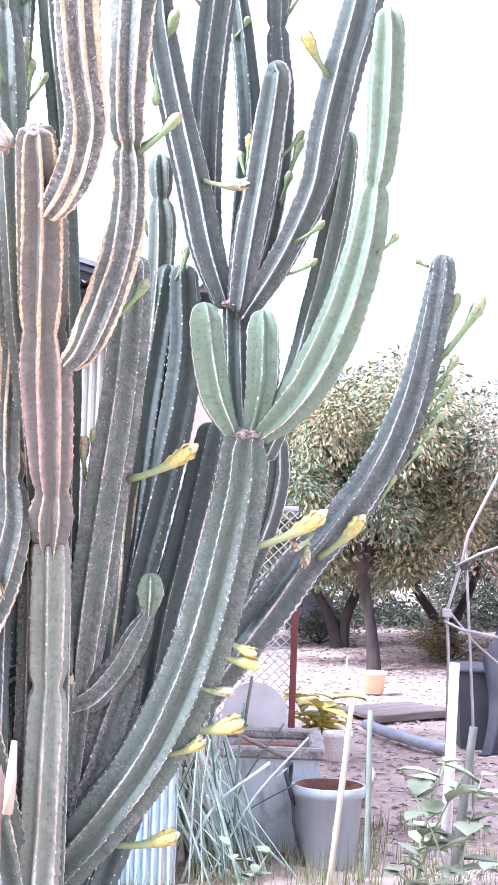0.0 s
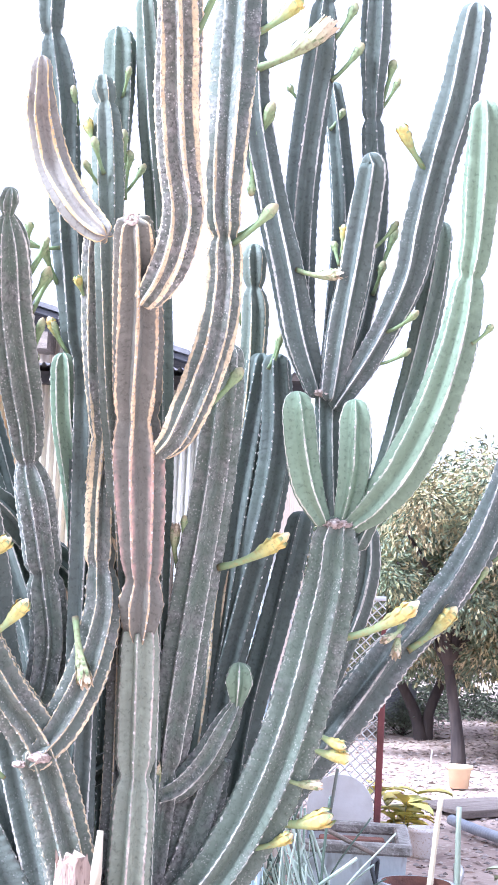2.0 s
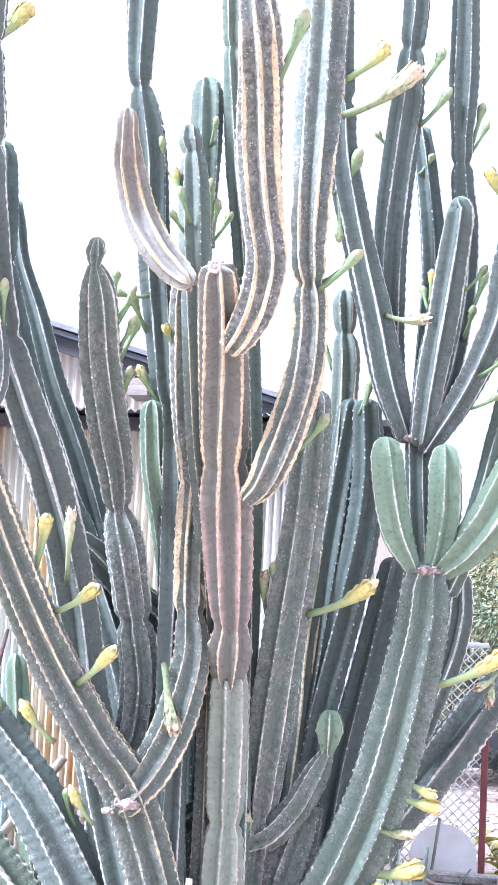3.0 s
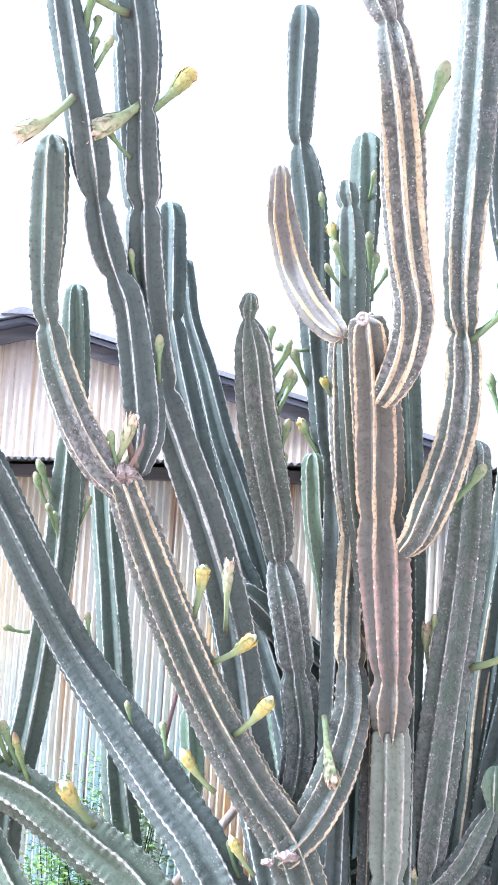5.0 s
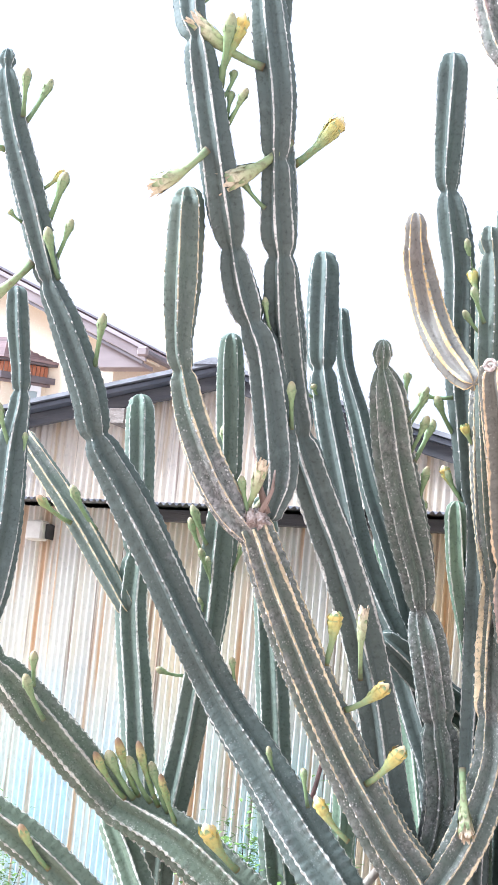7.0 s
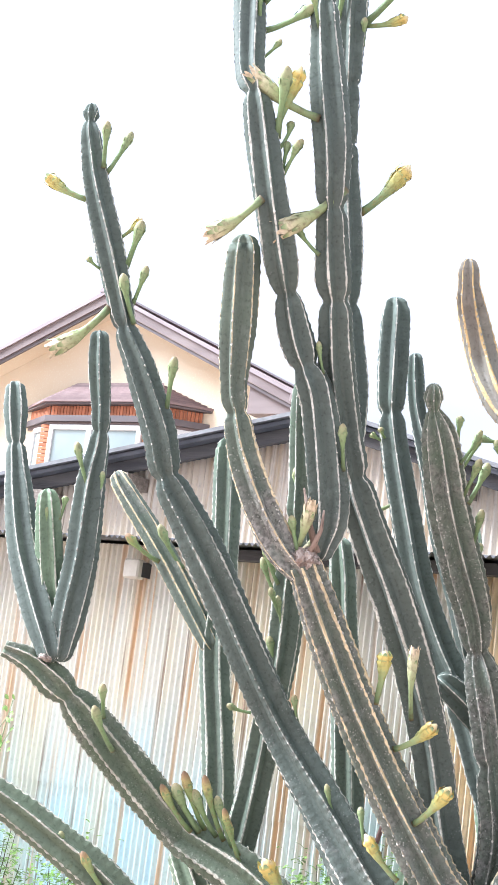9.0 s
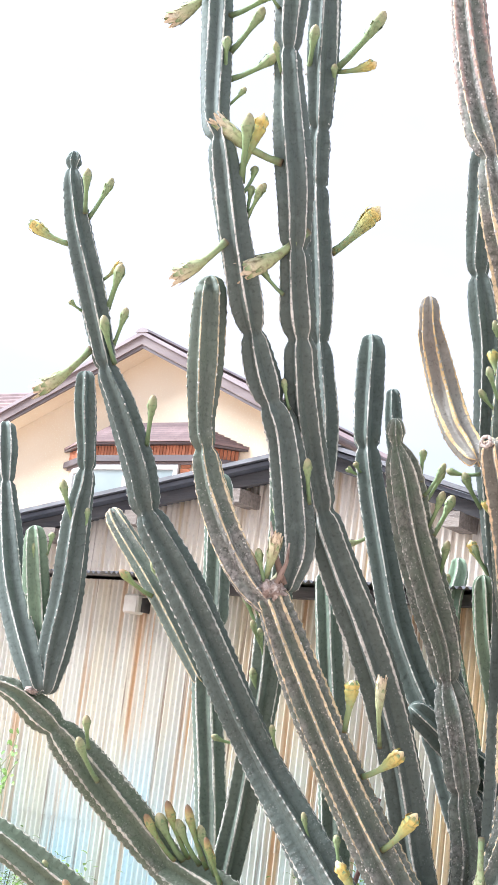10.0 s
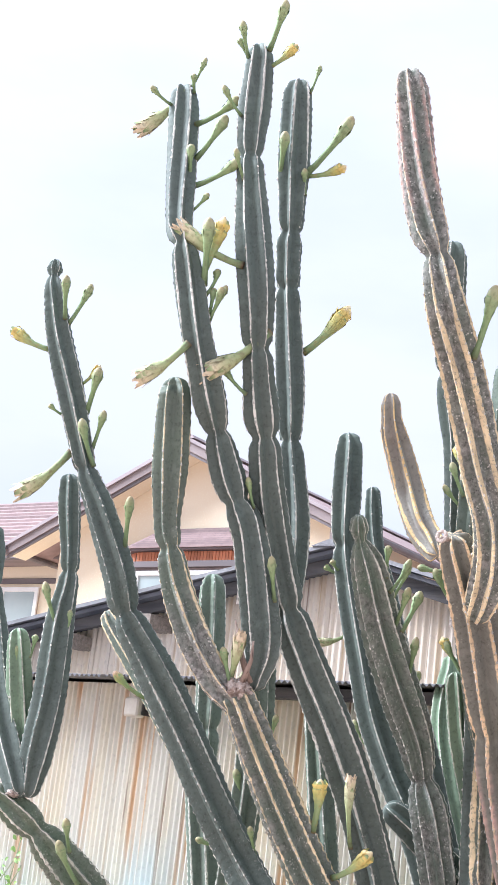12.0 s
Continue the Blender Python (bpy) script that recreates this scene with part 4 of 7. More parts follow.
S["Cp"] = stem([(0.012, 4.917, 2.755, 0.039), (0.013, 4.916, 2.728, 0.047), (0.018, 4.913, 2.623, 0.036), (0.027, 4.910, 2.518, 0.051), (0.021, 4.900, 2.310, 0.052), (0.001, 4.888, 2.083, 0.054), (-0.027, 4.873, 1.858, 0.054), (-0.057, 4.859, 1.655, 0.054), (-0.084, 4.844, 1.416, 0.055), (-0.100, 4.829, 1.181, 0.057), (-0.186, 4.697, 0.427, 0.060), (-0.250, 4.582, -0.030, 0.065)], skin="cactus_old", cork=(-0.2, 0.45), glow=[(0, 0.5), (0.3, 1.4), (0.6, 1.5), (0.7, 0.5), (1, 0.5)])
S["X1"] = stem([(-0.025, 4.362, 3.983, 0.043), (-0.014, 4.381, 3.786, 0.051), (-0.005, 4.402, 3.555, 0.053), (0.007, 4.424, 3.325, 0.051), (0.031, 4.448, 3.097, 0.055), (0.088, 4.478, 2.851, 0.057), (0.153, 4.509, 2.607, 0.059), (0.209, 4.536, 2.381, 0.061), (0.268, 4.559, 2.217, 0.043)], skin="cactus_dark", cork=(0.0, 0.3))
S["X2"] = stem([(0.233, 4.503, 3.964, 0.044), (0.247, 4.526, 3.725, 0.052), (0.238, 4.539, 3.557, 0.044), (0.229, 4.554, 3.371, 0.060), (0.205, 4.570, 3.135, 0.062), (0.189, 4.588, 2.900, 0.060), (0.190, 4.608, 2.667, 0.056), (0.204, 4.627, 2.474, 0.048), (0.230, 4.645, 2.301, 0.040)], skin="cactus_dark", cork=(-0.1, 0.2))
S["X3"] = stem([(0.274, 4.738, 3.312, 0.036), (0.295, 4.732, 3.185, 0.043), (0.323, 4.722, 2.977, 0.045), (0.337, 4.710, 2.772, 0.045), (0.328, 4.691, 2.528, 0.046), (0.315, 4.666, 2.229, 0.044)], skin="cactus_dark", cork=(-0.1, 0.2))
S["X4"] = stem([(0.426, 4.394, 2.957, 0.044), (0.426, 4.399, 2.933, 0.052), (0.404, 4.426, 2.767, 0.060), (0.377, 4.456, 2.582, 0.060), (0.346, 4.486, 2.396, 0.056), (0.321, 4.518, 2.201, 0.043)], skin="cactus_dark", cork=(-0.2, 0.45))
S["X4b"] = stem([(0.409, 4.580, 3.959, 0.041), (0.418, 4.610, 3.635, 0.049), (0.419, 4.628, 3.438, 0.053), (0.418, 4.642, 3.270, 0.038), (0.421, 4.650, 3.181, 0.036), (0.428, 4.660, 3.083, 0.042), (0.442, 4.672, 2.966, 0.046), (0.441, 4.692, 2.731, 0.046), (0.410, 4.708, 2.494, 0.046), (0.377, 4.715, 2.356, 0.042), (0.333, 4.720, 2.226, 0.036)], skin="cactus_dark", cork=(-0.1, 0.2))
S["X5"] = stem([(0.738, 4.287, 3.427, 0.054), (0.723, 4.306, 3.327, 0.064), (0.693, 4.340, 3.151, 0.068), (0.645, 4.375, 2.973, 0.065), (0.598, 4.416, 2.757, 0.067), (0.567, 4.447, 2.593, 0.060), (0.498, 4.479, 2.426, 0.052), (0.427, 4.505, 2.295, 0.049), (0.346, 4.530, 2.170, 0.039)], skin="cactus_dark", cork=(0.0, 0.4))
S["X6"] = stem([(0.768, 4.102, 3.052, 0.046), (0.771, 4.115, 3.000, 0.054), (0.770, 4.164, 2.815, 0.060), (0.764, 4.205, 2.658, 0.053), (0.750, 4.232, 2.555, 0.048), (0.731, 4.273, 2.398, 0.063), (0.693, 4.315, 2.239, 0.071), (0.636, 4.357, 2.077, 0.076), (0.559, 4.397, 1.930, 0.074), (0.480, 4.427, 1.827, 0.063), (0.418, 4.446, 1.769, 0.042)], skin="cactus_young", cork=(-0.25, 0.15))
S["X7"] = stem([(0.671, 4.561, 2.775, 0.038), (0.666, 4.563, 2.735, 0.045), (0.648, 4.569, 2.562, 0.049), (0.617, 4.576, 2.369, 0.049), (0.584, 4.583, 2.195, 0.051), (0.542, 4.589, 2.021, 0.047), (0.490, 4.594, 1.866, 0.043), (0.428, 4.599, 1.710, 0.043)], cork=(-0.2, 0.2))
S["P1"] = stem([(0.213, 4.379, 2.145, 0.048), (0.215, 4.382, 2.121, 0.057), (0.230, 4.397, 1.994, 0.061), (0.259, 4.412, 1.866, 0.055), (0.307, 4.425, 1.771, 0.033)], skin="cactus_young", cork=(-0.4, -0.1), ribs=5)
S["P3"] = stem([(0.405, 4.432, 2.133, 0.048), (0.407, 4.434, 2.096, 0.058), (0.411, 4.439, 1.947, 0.060), (0.398, 4.444, 1.835, 0.050), (0.381, 4.446, 1.767, 0.035)], skin="cactus_young", cork=(-0.4, -0.1))
S["Xc"] = stem([(0.311, 4.579, 2.196, 0.045), (0.322, 4.603, 1.977, 0.046), (0.339, 4.629, 1.747, 0.046), (0.347, 4.655, 1.516, 0.046)], skin="cactus_dark", cork=(0.2, 0.2), dome=False)
S["Z"] = stem([(0.360, 4.447, 1.729, 0.068), (0.357, 4.450, 1.703, 0.081), (0.353, 4.462, 1.610, 0.089), (0.333, 4.477, 1.478, 0.096), (0.292, 4.502, 1.270, 0.103), (0.238, 4.527, 1.060, 0.107), (0.169, 4.550, 0.867, 0.107), (0.073, 4.574, 0.672, 0.104), (-0.064, 4.599, 0.474, 0.100), (-0.232, 4.625, 0.273, 0.096), (-0.381, 4.651, 0.072, 0.093)], cork=(0.34, 0.30), ribs=8, glow=0.65, lobe=0.036)
S["Z2"] = stem([(0.469, 4.749, 1.735, 0.039), (0.470, 4.764, 1.618, 0.047), (0.445, 4.782, 1.479, 0.047), (0.400, 4.798, 1.348, 0.043), (0.345, 4.818, 1.197, 0.043)], skin="cactus_dark", cork=(0.2, 0.3))
S["FA"] = stem([(1.052, 4.991, 2.430, 0.043), (1.048, 4.989, 2.364, 0.051), (1.018, 4.983, 2.197, 0.057), (0.972, 4.976, 1.988, 0.063), (0.896, 4.967, 1.779, 0.070), (0.799, 4.959, 1.602, 0.074), (0.681, 4.949, 1.445, 0.078), (0.572, 4.941, 1.319, 0.084), (0.465, 4.932, 1.174, 0.090), (0.368, 4.925, 1.050, 0.090), (0.271, 4.917, 0.926, 0.090), (0.117, 4.904, 0.721, 0.087), (-0.075, 4.889, 0.497, 0.087), (-0.208, 4.739, 0.177, 0.091), (-0.244, 4.597, -0.030, 0.100)], skin="cactus_dark", cork=(0.45, 0.3), glow=0.7, lobe=0.040)
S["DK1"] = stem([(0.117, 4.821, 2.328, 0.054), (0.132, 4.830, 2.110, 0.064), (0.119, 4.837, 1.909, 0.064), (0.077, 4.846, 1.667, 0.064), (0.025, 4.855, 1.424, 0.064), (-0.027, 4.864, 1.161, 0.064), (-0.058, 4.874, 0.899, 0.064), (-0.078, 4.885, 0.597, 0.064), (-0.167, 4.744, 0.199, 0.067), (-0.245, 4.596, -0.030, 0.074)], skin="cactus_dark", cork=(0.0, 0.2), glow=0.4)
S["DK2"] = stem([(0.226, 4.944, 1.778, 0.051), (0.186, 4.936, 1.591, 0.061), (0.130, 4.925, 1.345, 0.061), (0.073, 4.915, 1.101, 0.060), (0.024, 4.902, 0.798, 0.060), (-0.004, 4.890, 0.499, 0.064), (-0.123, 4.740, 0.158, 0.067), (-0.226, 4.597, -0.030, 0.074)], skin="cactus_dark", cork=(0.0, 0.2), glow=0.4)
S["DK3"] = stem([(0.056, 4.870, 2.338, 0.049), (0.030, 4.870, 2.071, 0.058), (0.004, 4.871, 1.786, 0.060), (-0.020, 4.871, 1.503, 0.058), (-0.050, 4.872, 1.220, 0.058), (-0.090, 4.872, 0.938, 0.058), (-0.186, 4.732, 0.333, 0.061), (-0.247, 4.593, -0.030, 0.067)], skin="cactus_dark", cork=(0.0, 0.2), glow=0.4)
S["c1"] = stem([(0.055, 4.558, 1.149, 0.023), (0.021, 4.570, 1.077, 0.043), (-0.043, 4.591, 0.959, 0.051), (-0.137, 4.610, 0.858, 0.051), (-0.243, 4.624, 0.821, 0.040)], cork=(0.45, 0.5), glow=1.0, dome=False, lobe=0.045)
S["c1b"] = stem([(0.059, 4.541, 1.253, 0.043), (0.059, 4.546, 1.222, 0.051), (0.055, 4.558, 1.149, 0.023)], skin="cactus_young", cork=(-0.5, -0.3))
S["LB"] = stem([(-0.016, 4.672, 0.961, 0.060), (-0.065, 4.678, 0.785, 0.082), (-0.116, 4.684, 0.590, 0.086), (-0.187, 4.691, 0.394, 0.084), (-0.258, 4.698, 0.198, 0.084), (-0.285, 4.625, 0.053, 0.088), (-0.289, 4.549, -0.030, 0.096)], cork=(0.55, 0.5), dome=False, glow=0.5, lobe=0.050)
S["pg"] = stem([(-0.553, 4.314, 2.242, 0.035), (-0.552, 4.322, 2.211, 0.042), (-0.542, 4.363, 2.048, 0.046), (-0.512, 4.413, 1.865, 0.046), (-0.491, 4.461, 1.681, 0.043), (-0.480, 4.503, 1.513, 0.043), (-0.486, 4.557, 1.286, 0.049), (-0.421, 4.572, 0.474, 0.051), (-0.347, 4.514, -0.030, 0.056)], skin="cactus_young", cork=(-0.5, -0.2))
S["sb"] = stem([(-1.249, 5.473, 2.485, 0.037), (-1.244, 5.465, 2.441, 0.044), (-1.245, 5.429, 2.315, 0.044), (-1.224, 5.402, 2.171, 0.046), (-1.155, 5.380, 1.940, 0.055), (-1.053, 5.348, 1.630, 0.061), (-0.701, 5.009, 0.588, 0.064), (-0.488, 4.712, -0.030, 0.070)], skin="cactus_young", cork=(-0.4, 0.0))
S["LX"] = stem([(-1.590, 4.982, 2.325, 0.049), (-1.572, 4.996, 2.207, 0.058), (-1.556, 5.010, 2.051, 0.058), (-1.532, 5.030, 1.852, 0.060), (-1.505, 5.052, 1.611, 0.067), (-1.480, 5.073, 1.350, 0.066), (-1.458, 5.093, 1.070, 0.066), (-1.409, 5.128, 0.754, 0.068), (-1.311, 5.138, 0.267, 0.071), (-1.243, 5.128, -0.030, 0.078)], cork=(0.0, 0.2))
S["gs"] = stem([(-1.139, 4.950, 1.382, 0.030), (-1.135, 4.950, 1.350, 0.042), (-1.112, 4.950, 1.173, 0.050), (-1.101, 4.950, 0.960, 0.048), (-0.900, 4.850, 0.420, 0.050), (-0.600, 4.640, -0.030, 0.055)], skin="cactus_young", cork=(-0.4, -0.2), ribs=5)
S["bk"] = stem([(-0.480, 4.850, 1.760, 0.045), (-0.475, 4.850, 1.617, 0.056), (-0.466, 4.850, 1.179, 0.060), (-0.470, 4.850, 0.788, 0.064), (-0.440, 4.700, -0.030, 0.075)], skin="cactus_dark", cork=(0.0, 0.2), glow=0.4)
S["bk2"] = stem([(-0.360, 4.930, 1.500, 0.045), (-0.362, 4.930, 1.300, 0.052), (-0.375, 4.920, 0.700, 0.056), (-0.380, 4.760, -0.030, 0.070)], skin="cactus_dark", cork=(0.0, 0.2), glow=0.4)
S["cr"] = stem([(-0.779, 4.361, 1.795, 0.047), (-0.737, 4.412, 1.754, 0.057), (-0.662, 4.511, 1.665, 0.059), (-0.567, 4.620, 1.583, 0.058), (-0.471, 4.740, 1.476, 0.056)], skin="cactus_dark", cork=(0.0, 0.2))
S["lh"] = stem([(-0.678, 4.750, 0.697, 0.044), (-0.571, 4.738, 0.792, 0.052), (-0.436, 4.729, 0.879, 0.052), (-0.320, 4.723, 0.944, 0.050)], skin="cactus_dark", cork=(0.1, 0.3), dome=False)

flower(S["W"], (-0.022, 4.436, 1.597), (0.209, 4.373, 1.718), "closed")
flower(S["Z"], (0.394, 4.461, 1.387), (0.638, 4.413, 1.519), "closed")
flower(S["FA"], (0.625, 4.900, 1.343), (0.792, 4.906, 1.506), "closed")
flower(S["FA"], (0.594, 4.945, 1.448), (0.557, 4.937, 1.335), "wilt")
flower(S["X1"], (0.186, 4.488, 2.608), (0.331, 4.431, 2.586), "wilt")
flower(S["X4"], (0.334, 4.447, 2.642), (0.339, 4.416, 2.752), "closed")
flower(S["Z"], (0.266, 4.505, 1.044), (0.437, 4.487, 1.000), "closed")
flower(S["Z"], (0.288, 4.513, 1.101), (0.423, 4.463, 1.035), "closed")
flower(S["Z"], (0.220, 4.490, 0.923), (0.331, 4.496, 0.906), "wilt")
flower(S["Z"], (0.180, 4.552, 0.770), (0.387, 4.494, 0.811), "closed")
flower(S["Z"], (0.123, 4.531, 0.685), (0.262, 4.500, 0.743), "closed")
flower(S["Z"], (-0.046, 4.609, 0.365), (0.184, 4.592, 0.416), "closed")
flower(S["P2"], (0.015, 3.963, 2.592), (0.145, 3.934, 2.694), "bud")
flower(S["X1"], (0.017, 4.440, 3.019), (0.089, 4.425, 3.131), "bud")
flower(S["X4"], (0.442, 4.440, 2.680), (0.520, 4.441, 2.775), "bud")
flower(S["X4"], (0.331, 4.451, 2.619), (0.307, 4.473, 2.707), "bud")
flower(S["DK1"], (0.107, 4.787, 2.321), (0.137, 4.741, 2.435), "bud")
flower(S["Cp"], (-0.017, 4.908, 2.483), (-0.075, 4.895, 2.663), "bud")
flower(S["X6"], (0.704, 4.322, 2.185), (0.734, 4.318, 2.281), "bud")
flower(S["X5"], (0.474, 4.488, 2.298), (0.579, 4.447, 2.348), "bud")
flower(S["X5"], (0.498, 4.453, 2.403), (0.597, 4.382, 2.465), "bud")
flower(S["FA"], (1.061, 4.983, 2.161), (1.114, 5.005, 2.327), "bud")
flower(S["FA"], (1.044, 4.980, 2.075), (1.200, 4.933, 2.308), "bud")
flower(S["FA"], (1.025, 4.977, 1.975), (1.112, 4.935, 2.088), "bud")
flower(S["FA"], (1.000, 4.990, 2.418), (0.958, 5.007, 2.443), "bud")
flower(S["FA"], (1.004, 4.975, 1.915), (1.093, 4.960, 2.022), "bud")
flower(S["FA"], (0.841, 4.961, 1.556), (0.897, 4.935, 1.652), "bud")
flower(S["FA"], (1.010, 4.955, 1.870), (1.100, 4.920, 1.975), "bud")
flower(S["FA"], (0.975, 4.950, 1.800), (1.070, 4.920, 1.885), "bud")
flower(S["FA"], (0.950, 4.945, 1.735), (1.035, 4.915, 1.825), "bud")
flower(S["FA"], (0.915, 4.940, 1.670), (0.990, 4.920, 1.760), "bud")
flower(S["X6"], (0.764, 4.258, 2.342), (0.831, 4.264, 2.409), "bud")
flower(S["L2"], (-0.456, 4.270, 1.416), (-0.400, 4.180, 1.227), "wilt", 0.85)
flower(S["K"], (-0.751, 3.984, 1.560), (-0.618, 3.994, 1.652), "closed")
flower(S["K"], (-0.684, 4.042, 1.343), (-0.559, 4.013, 1.470), "closed")
flower(S["I"], (-0.735, 4.050, 1.657), (-0.720, 3.990, 1.874), "wilt", 0.62)
flower(S["X1"], (0.019, 4.390, 3.264), (0.256, 4.402, 3.421), "wilt")
flower(S["X1"], (0.011, 4.392, 3.383), (0.171, 4.421, 3.534), "closed")
flower(S["X1"], (0.003, 4.452, 3.011), (0.089, 4.397, 3.156), "bud")
flower(S["X1"], (0.018, 4.431, 2.994), (0.024, 4.442, 2.841), "bud")
flower(S["P2"], (0.009, 3.945, 2.567), (0.140, 3.909, 2.688), "bud")
flower(S["P2"], (-0.055, 4.090, 2.084), (0.050, 4.095, 2.214), "bud")
flower(S["DK1"], (0.090, 4.788, 2.307), (0.131, 4.782, 2.434), "bud")
flower(S["X5"], (0.602, 4.372, 2.930), (0.505, 4.300, 3.075), "closed", 0.8)
flower(S["X2"], (0.277, 4.547, 3.429), (0.349, 4.555, 3.563), "bud")
flower(S["X2"], (0.270, 4.567, 3.288), (0.378, 4.563, 3.425), "bud")
flower(S["X3"], (0.271, 4.705, 3.156), (0.320, 4.701, 3.233), "bud")
flower(S["X4b"], (0.450, 4.649, 3.244), (0.487, 4.648, 3.400), "bud")
flower(S["X4b"], (0.451, 4.651, 3.222), (0.509, 4.620, 3.324), "bud")
flower(S["X2"], (0.162, 4.557, 3.217), (0.129, 4.553, 3.259), "bud")
flower(S["X4b"], (0.463, 4.681, 2.649), (0.519, 4.688, 2.815), "bud")
flower(S["X4b"], (0.447, 4.681, 2.569), (0.481, 4.613, 2.675), "bud")
flower(S["U"], (-0.577, 4.321, 2.437), (-0.577, 4.321, 2.566), "bud")
flower(S["U"], (-0.555, 4.336, 2.287), (-0.605, 4.287, 2.383), "closed")
flower(S["L2"], (-0.472, 4.181, 2.436), (-0.494, 4.149, 2.491), "closed")
flower(S["U"], (-0.585, 4.315, 2.494), (-0.628, 4.239, 2.608), "bud")
flower(S["V2"], (-0.371, 4.240, 2.765), (-0.357, 4.223, 2.927), "bud")
flower(S["V2"], (-0.396, 4.238, 3.106), (-0.370, 4.190, 3.195), "bud")
flower(S["V"], (-0.447, 4.061, 2.894), (-0.477, 4.064, 2.976), "closed")
flower(S["U"], (-0.543, 4.281, 3.021), (-0.558, 4.222, 3.138), "bud")
flower(S["V2"], (-0.371, 4.243, 2.789), (-0.307, 4.227, 2.885), "bud")
flower(S["V2"], (-0.375, 4.234, 2.839), (-0.377, 4.186, 2.986), "bud")
flower(S["W"], (-0.154, 4.432, 1.587), (-0.166, 4.406, 1.717), "wilt")
flower(S["W"], (-0.142, 4.415, 1.658), (-0.132, 4.353, 1.760), "bud")
flower(S["c1"], (-0.188, 4.588, 0.856), (-0.202, 4.524, 0.936), "wilt")
flower(S["K"], (-0.761, 4.130, 1.157), (-0.868, 4.080, 1.287), "closed", 0.85)
flower(S["A"], (-0.741, 4.387, 0.870), (-0.775, 4.373, 0.995), "bud")
flower(S["H"], (-1.080, 3.348, 3.163), (-1.204, 3.286, 3.040), "wilt")
flower(S["H"], (-1.028, 3.450, 3.108), (-1.100, 3.417, 3.221), "wilt")
flower(S["I"], (-0.894, 3.525, 3.244), (-1.041, 3.416, 3.082), "wilt")
flower(S["I"], (-0.963, 3.433, 3.446), (-1.162, 3.319, 3.572), "wilt")
flower(S["H"], (-1.052, 3.402, 3.253), (-0.983, 3.362, 3.349), "bud")
flower(S["H"], (-1.070, 3.387, 3.338), (-1.052, 3.410, 3.439), "bud")
flower(S["H"], (-1.084, 3.373, 3.404), (-1.015, 3.368, 3.601), "closed")
flower(S["I"], (-0.961, 3.528, 3.033), (-1.026, 3.467, 3.117), "bud")
flower(S["I2"], (-1.122, 4.023, 3.360), (-0.988, 4.094, 3.551), "closed")
flower(S["A"], (-2.102, 3.733, 3.379), (-2.248, 3.649, 3.455), "closed")
flower(S["A"], (-2.050, 3.751, 3.484), (-1.977, 3.773, 3.648), "bud")
flower(S["A"], (-2.048, 3.728, 3.497), (-2.000, 3.654, 3.643), "bud")
flower(S["A"], (-1.979, 3.798, 3.248), (-1.892, 3.796, 3.316), "closed")
flower(S["A"], (-1.950, 3.818, 3.138), (-1.865, 3.766, 3.295), "bud")
flower(S["A"], (-1.917, 3.843, 3.004), (-1.842, 3.802, 3.136), "bud")
flower(S["A"], (-1.901, 3.849, 2.934), (-1.912, 3.758, 3.097), "bud")
flower(S["A"], (-1.987, 3.807, 2.988), (-2.164, 3.756, 2.828), "wilt")
flower(S["A"], (-1.768, 3.934, 2.642), (-1.713, 3.867, 2.816), "bud")
flower(S["A"], (-2.033, 3.779, 3.126), (-2.052, 3.718, 3.152), "bud")
flower(S["B"], (-2.138, 4.015, 2.373), (-2.166, 3.950, 2.522), "bud")
flower(S["B"], (-2.095, 4.031, 2.314), (-2.090, 4.031, 2.429), "bud")
flower(S["B3"], (-2.223, 3.986, 2.234), (-2.222, 4.001, 2.326), "bud")
flower(S["B3"], (-2.244, 3.966, 2.152), (-2.251, 3.942, 2.273), "bud")
flower(S["H"], (-0.891, 3.711, 2.387), (-0.872, 3.641, 2.521), "bud")
flower(S["H"], (-0.958, 3.633, 2.678), (-0.967, 3.593, 2.774), "bud")
flower(S["H"], (-0.929, 3.705, 2.230), (-0.978, 3.697, 2.129), "wilt")
flower(S["K"], (-0.988, 3.652, 2.119), (-0.920, 3.592, 2.250), "wilt")
flower(S["K"], (-0.972, 3.635, 2.113), (-0.992, 3.602, 2.222), "bud")
flower(S["N"], (-1.086, 4.433, 2.413), (-1.151, 4.366, 2.372), "wilt")
flower(S["N"], (-1.143, 4.426, 2.638), (-1.183, 4.387, 2.660), "bud")
flower(S["L"], (-1.557, 4.491, 2.105), (-1.606, 4.435, 2.244), "bud")
flower(S["L"], (-1.576, 4.523, 2.056), (-1.627, 4.465, 2.201), "bud")
flower(S["L"], (-1.530, 4.512, 1.951), (-1.539, 4.467, 2.062), "bud")
flower(S["L"], (-1.576, 4.507, 2.134), (-1.603, 4.458, 2.235), "bud")
flower(S["L"], (-1.539, 4.502, 1.991), (-1.547, 4.423, 2.085), "bud")
flower(S["L"], (-1.566, 4.574, 1.787), (-1.585, 4.517, 1.915), "bud")
flower(S["L"], (-1.489, 4.579, 2.024), (-1.429, 4.527, 2.127), "bud")
flower(S["L"], (-1.502, 4.491, 2.393), (-1.510, 4.436, 2.540), "bud")
flower(S["K"], (-0.805, 3.930, 1.692), (-0.774, 3.899, 1.856), "closed")
flower(S["BL"], (-1.694, 4.330, 1.182), (-1.775, 4.223, 1.336), "opening", 0.82)
flower(S["BL"], (-1.672, 4.389, 1.191), (-1.708, 4.255, 1.392), "opening", 0.82)
flower(S["BL"], (-1.595, 4.399, 1.166), (-1.654, 4.308, 1.387), "opening", 0.82)
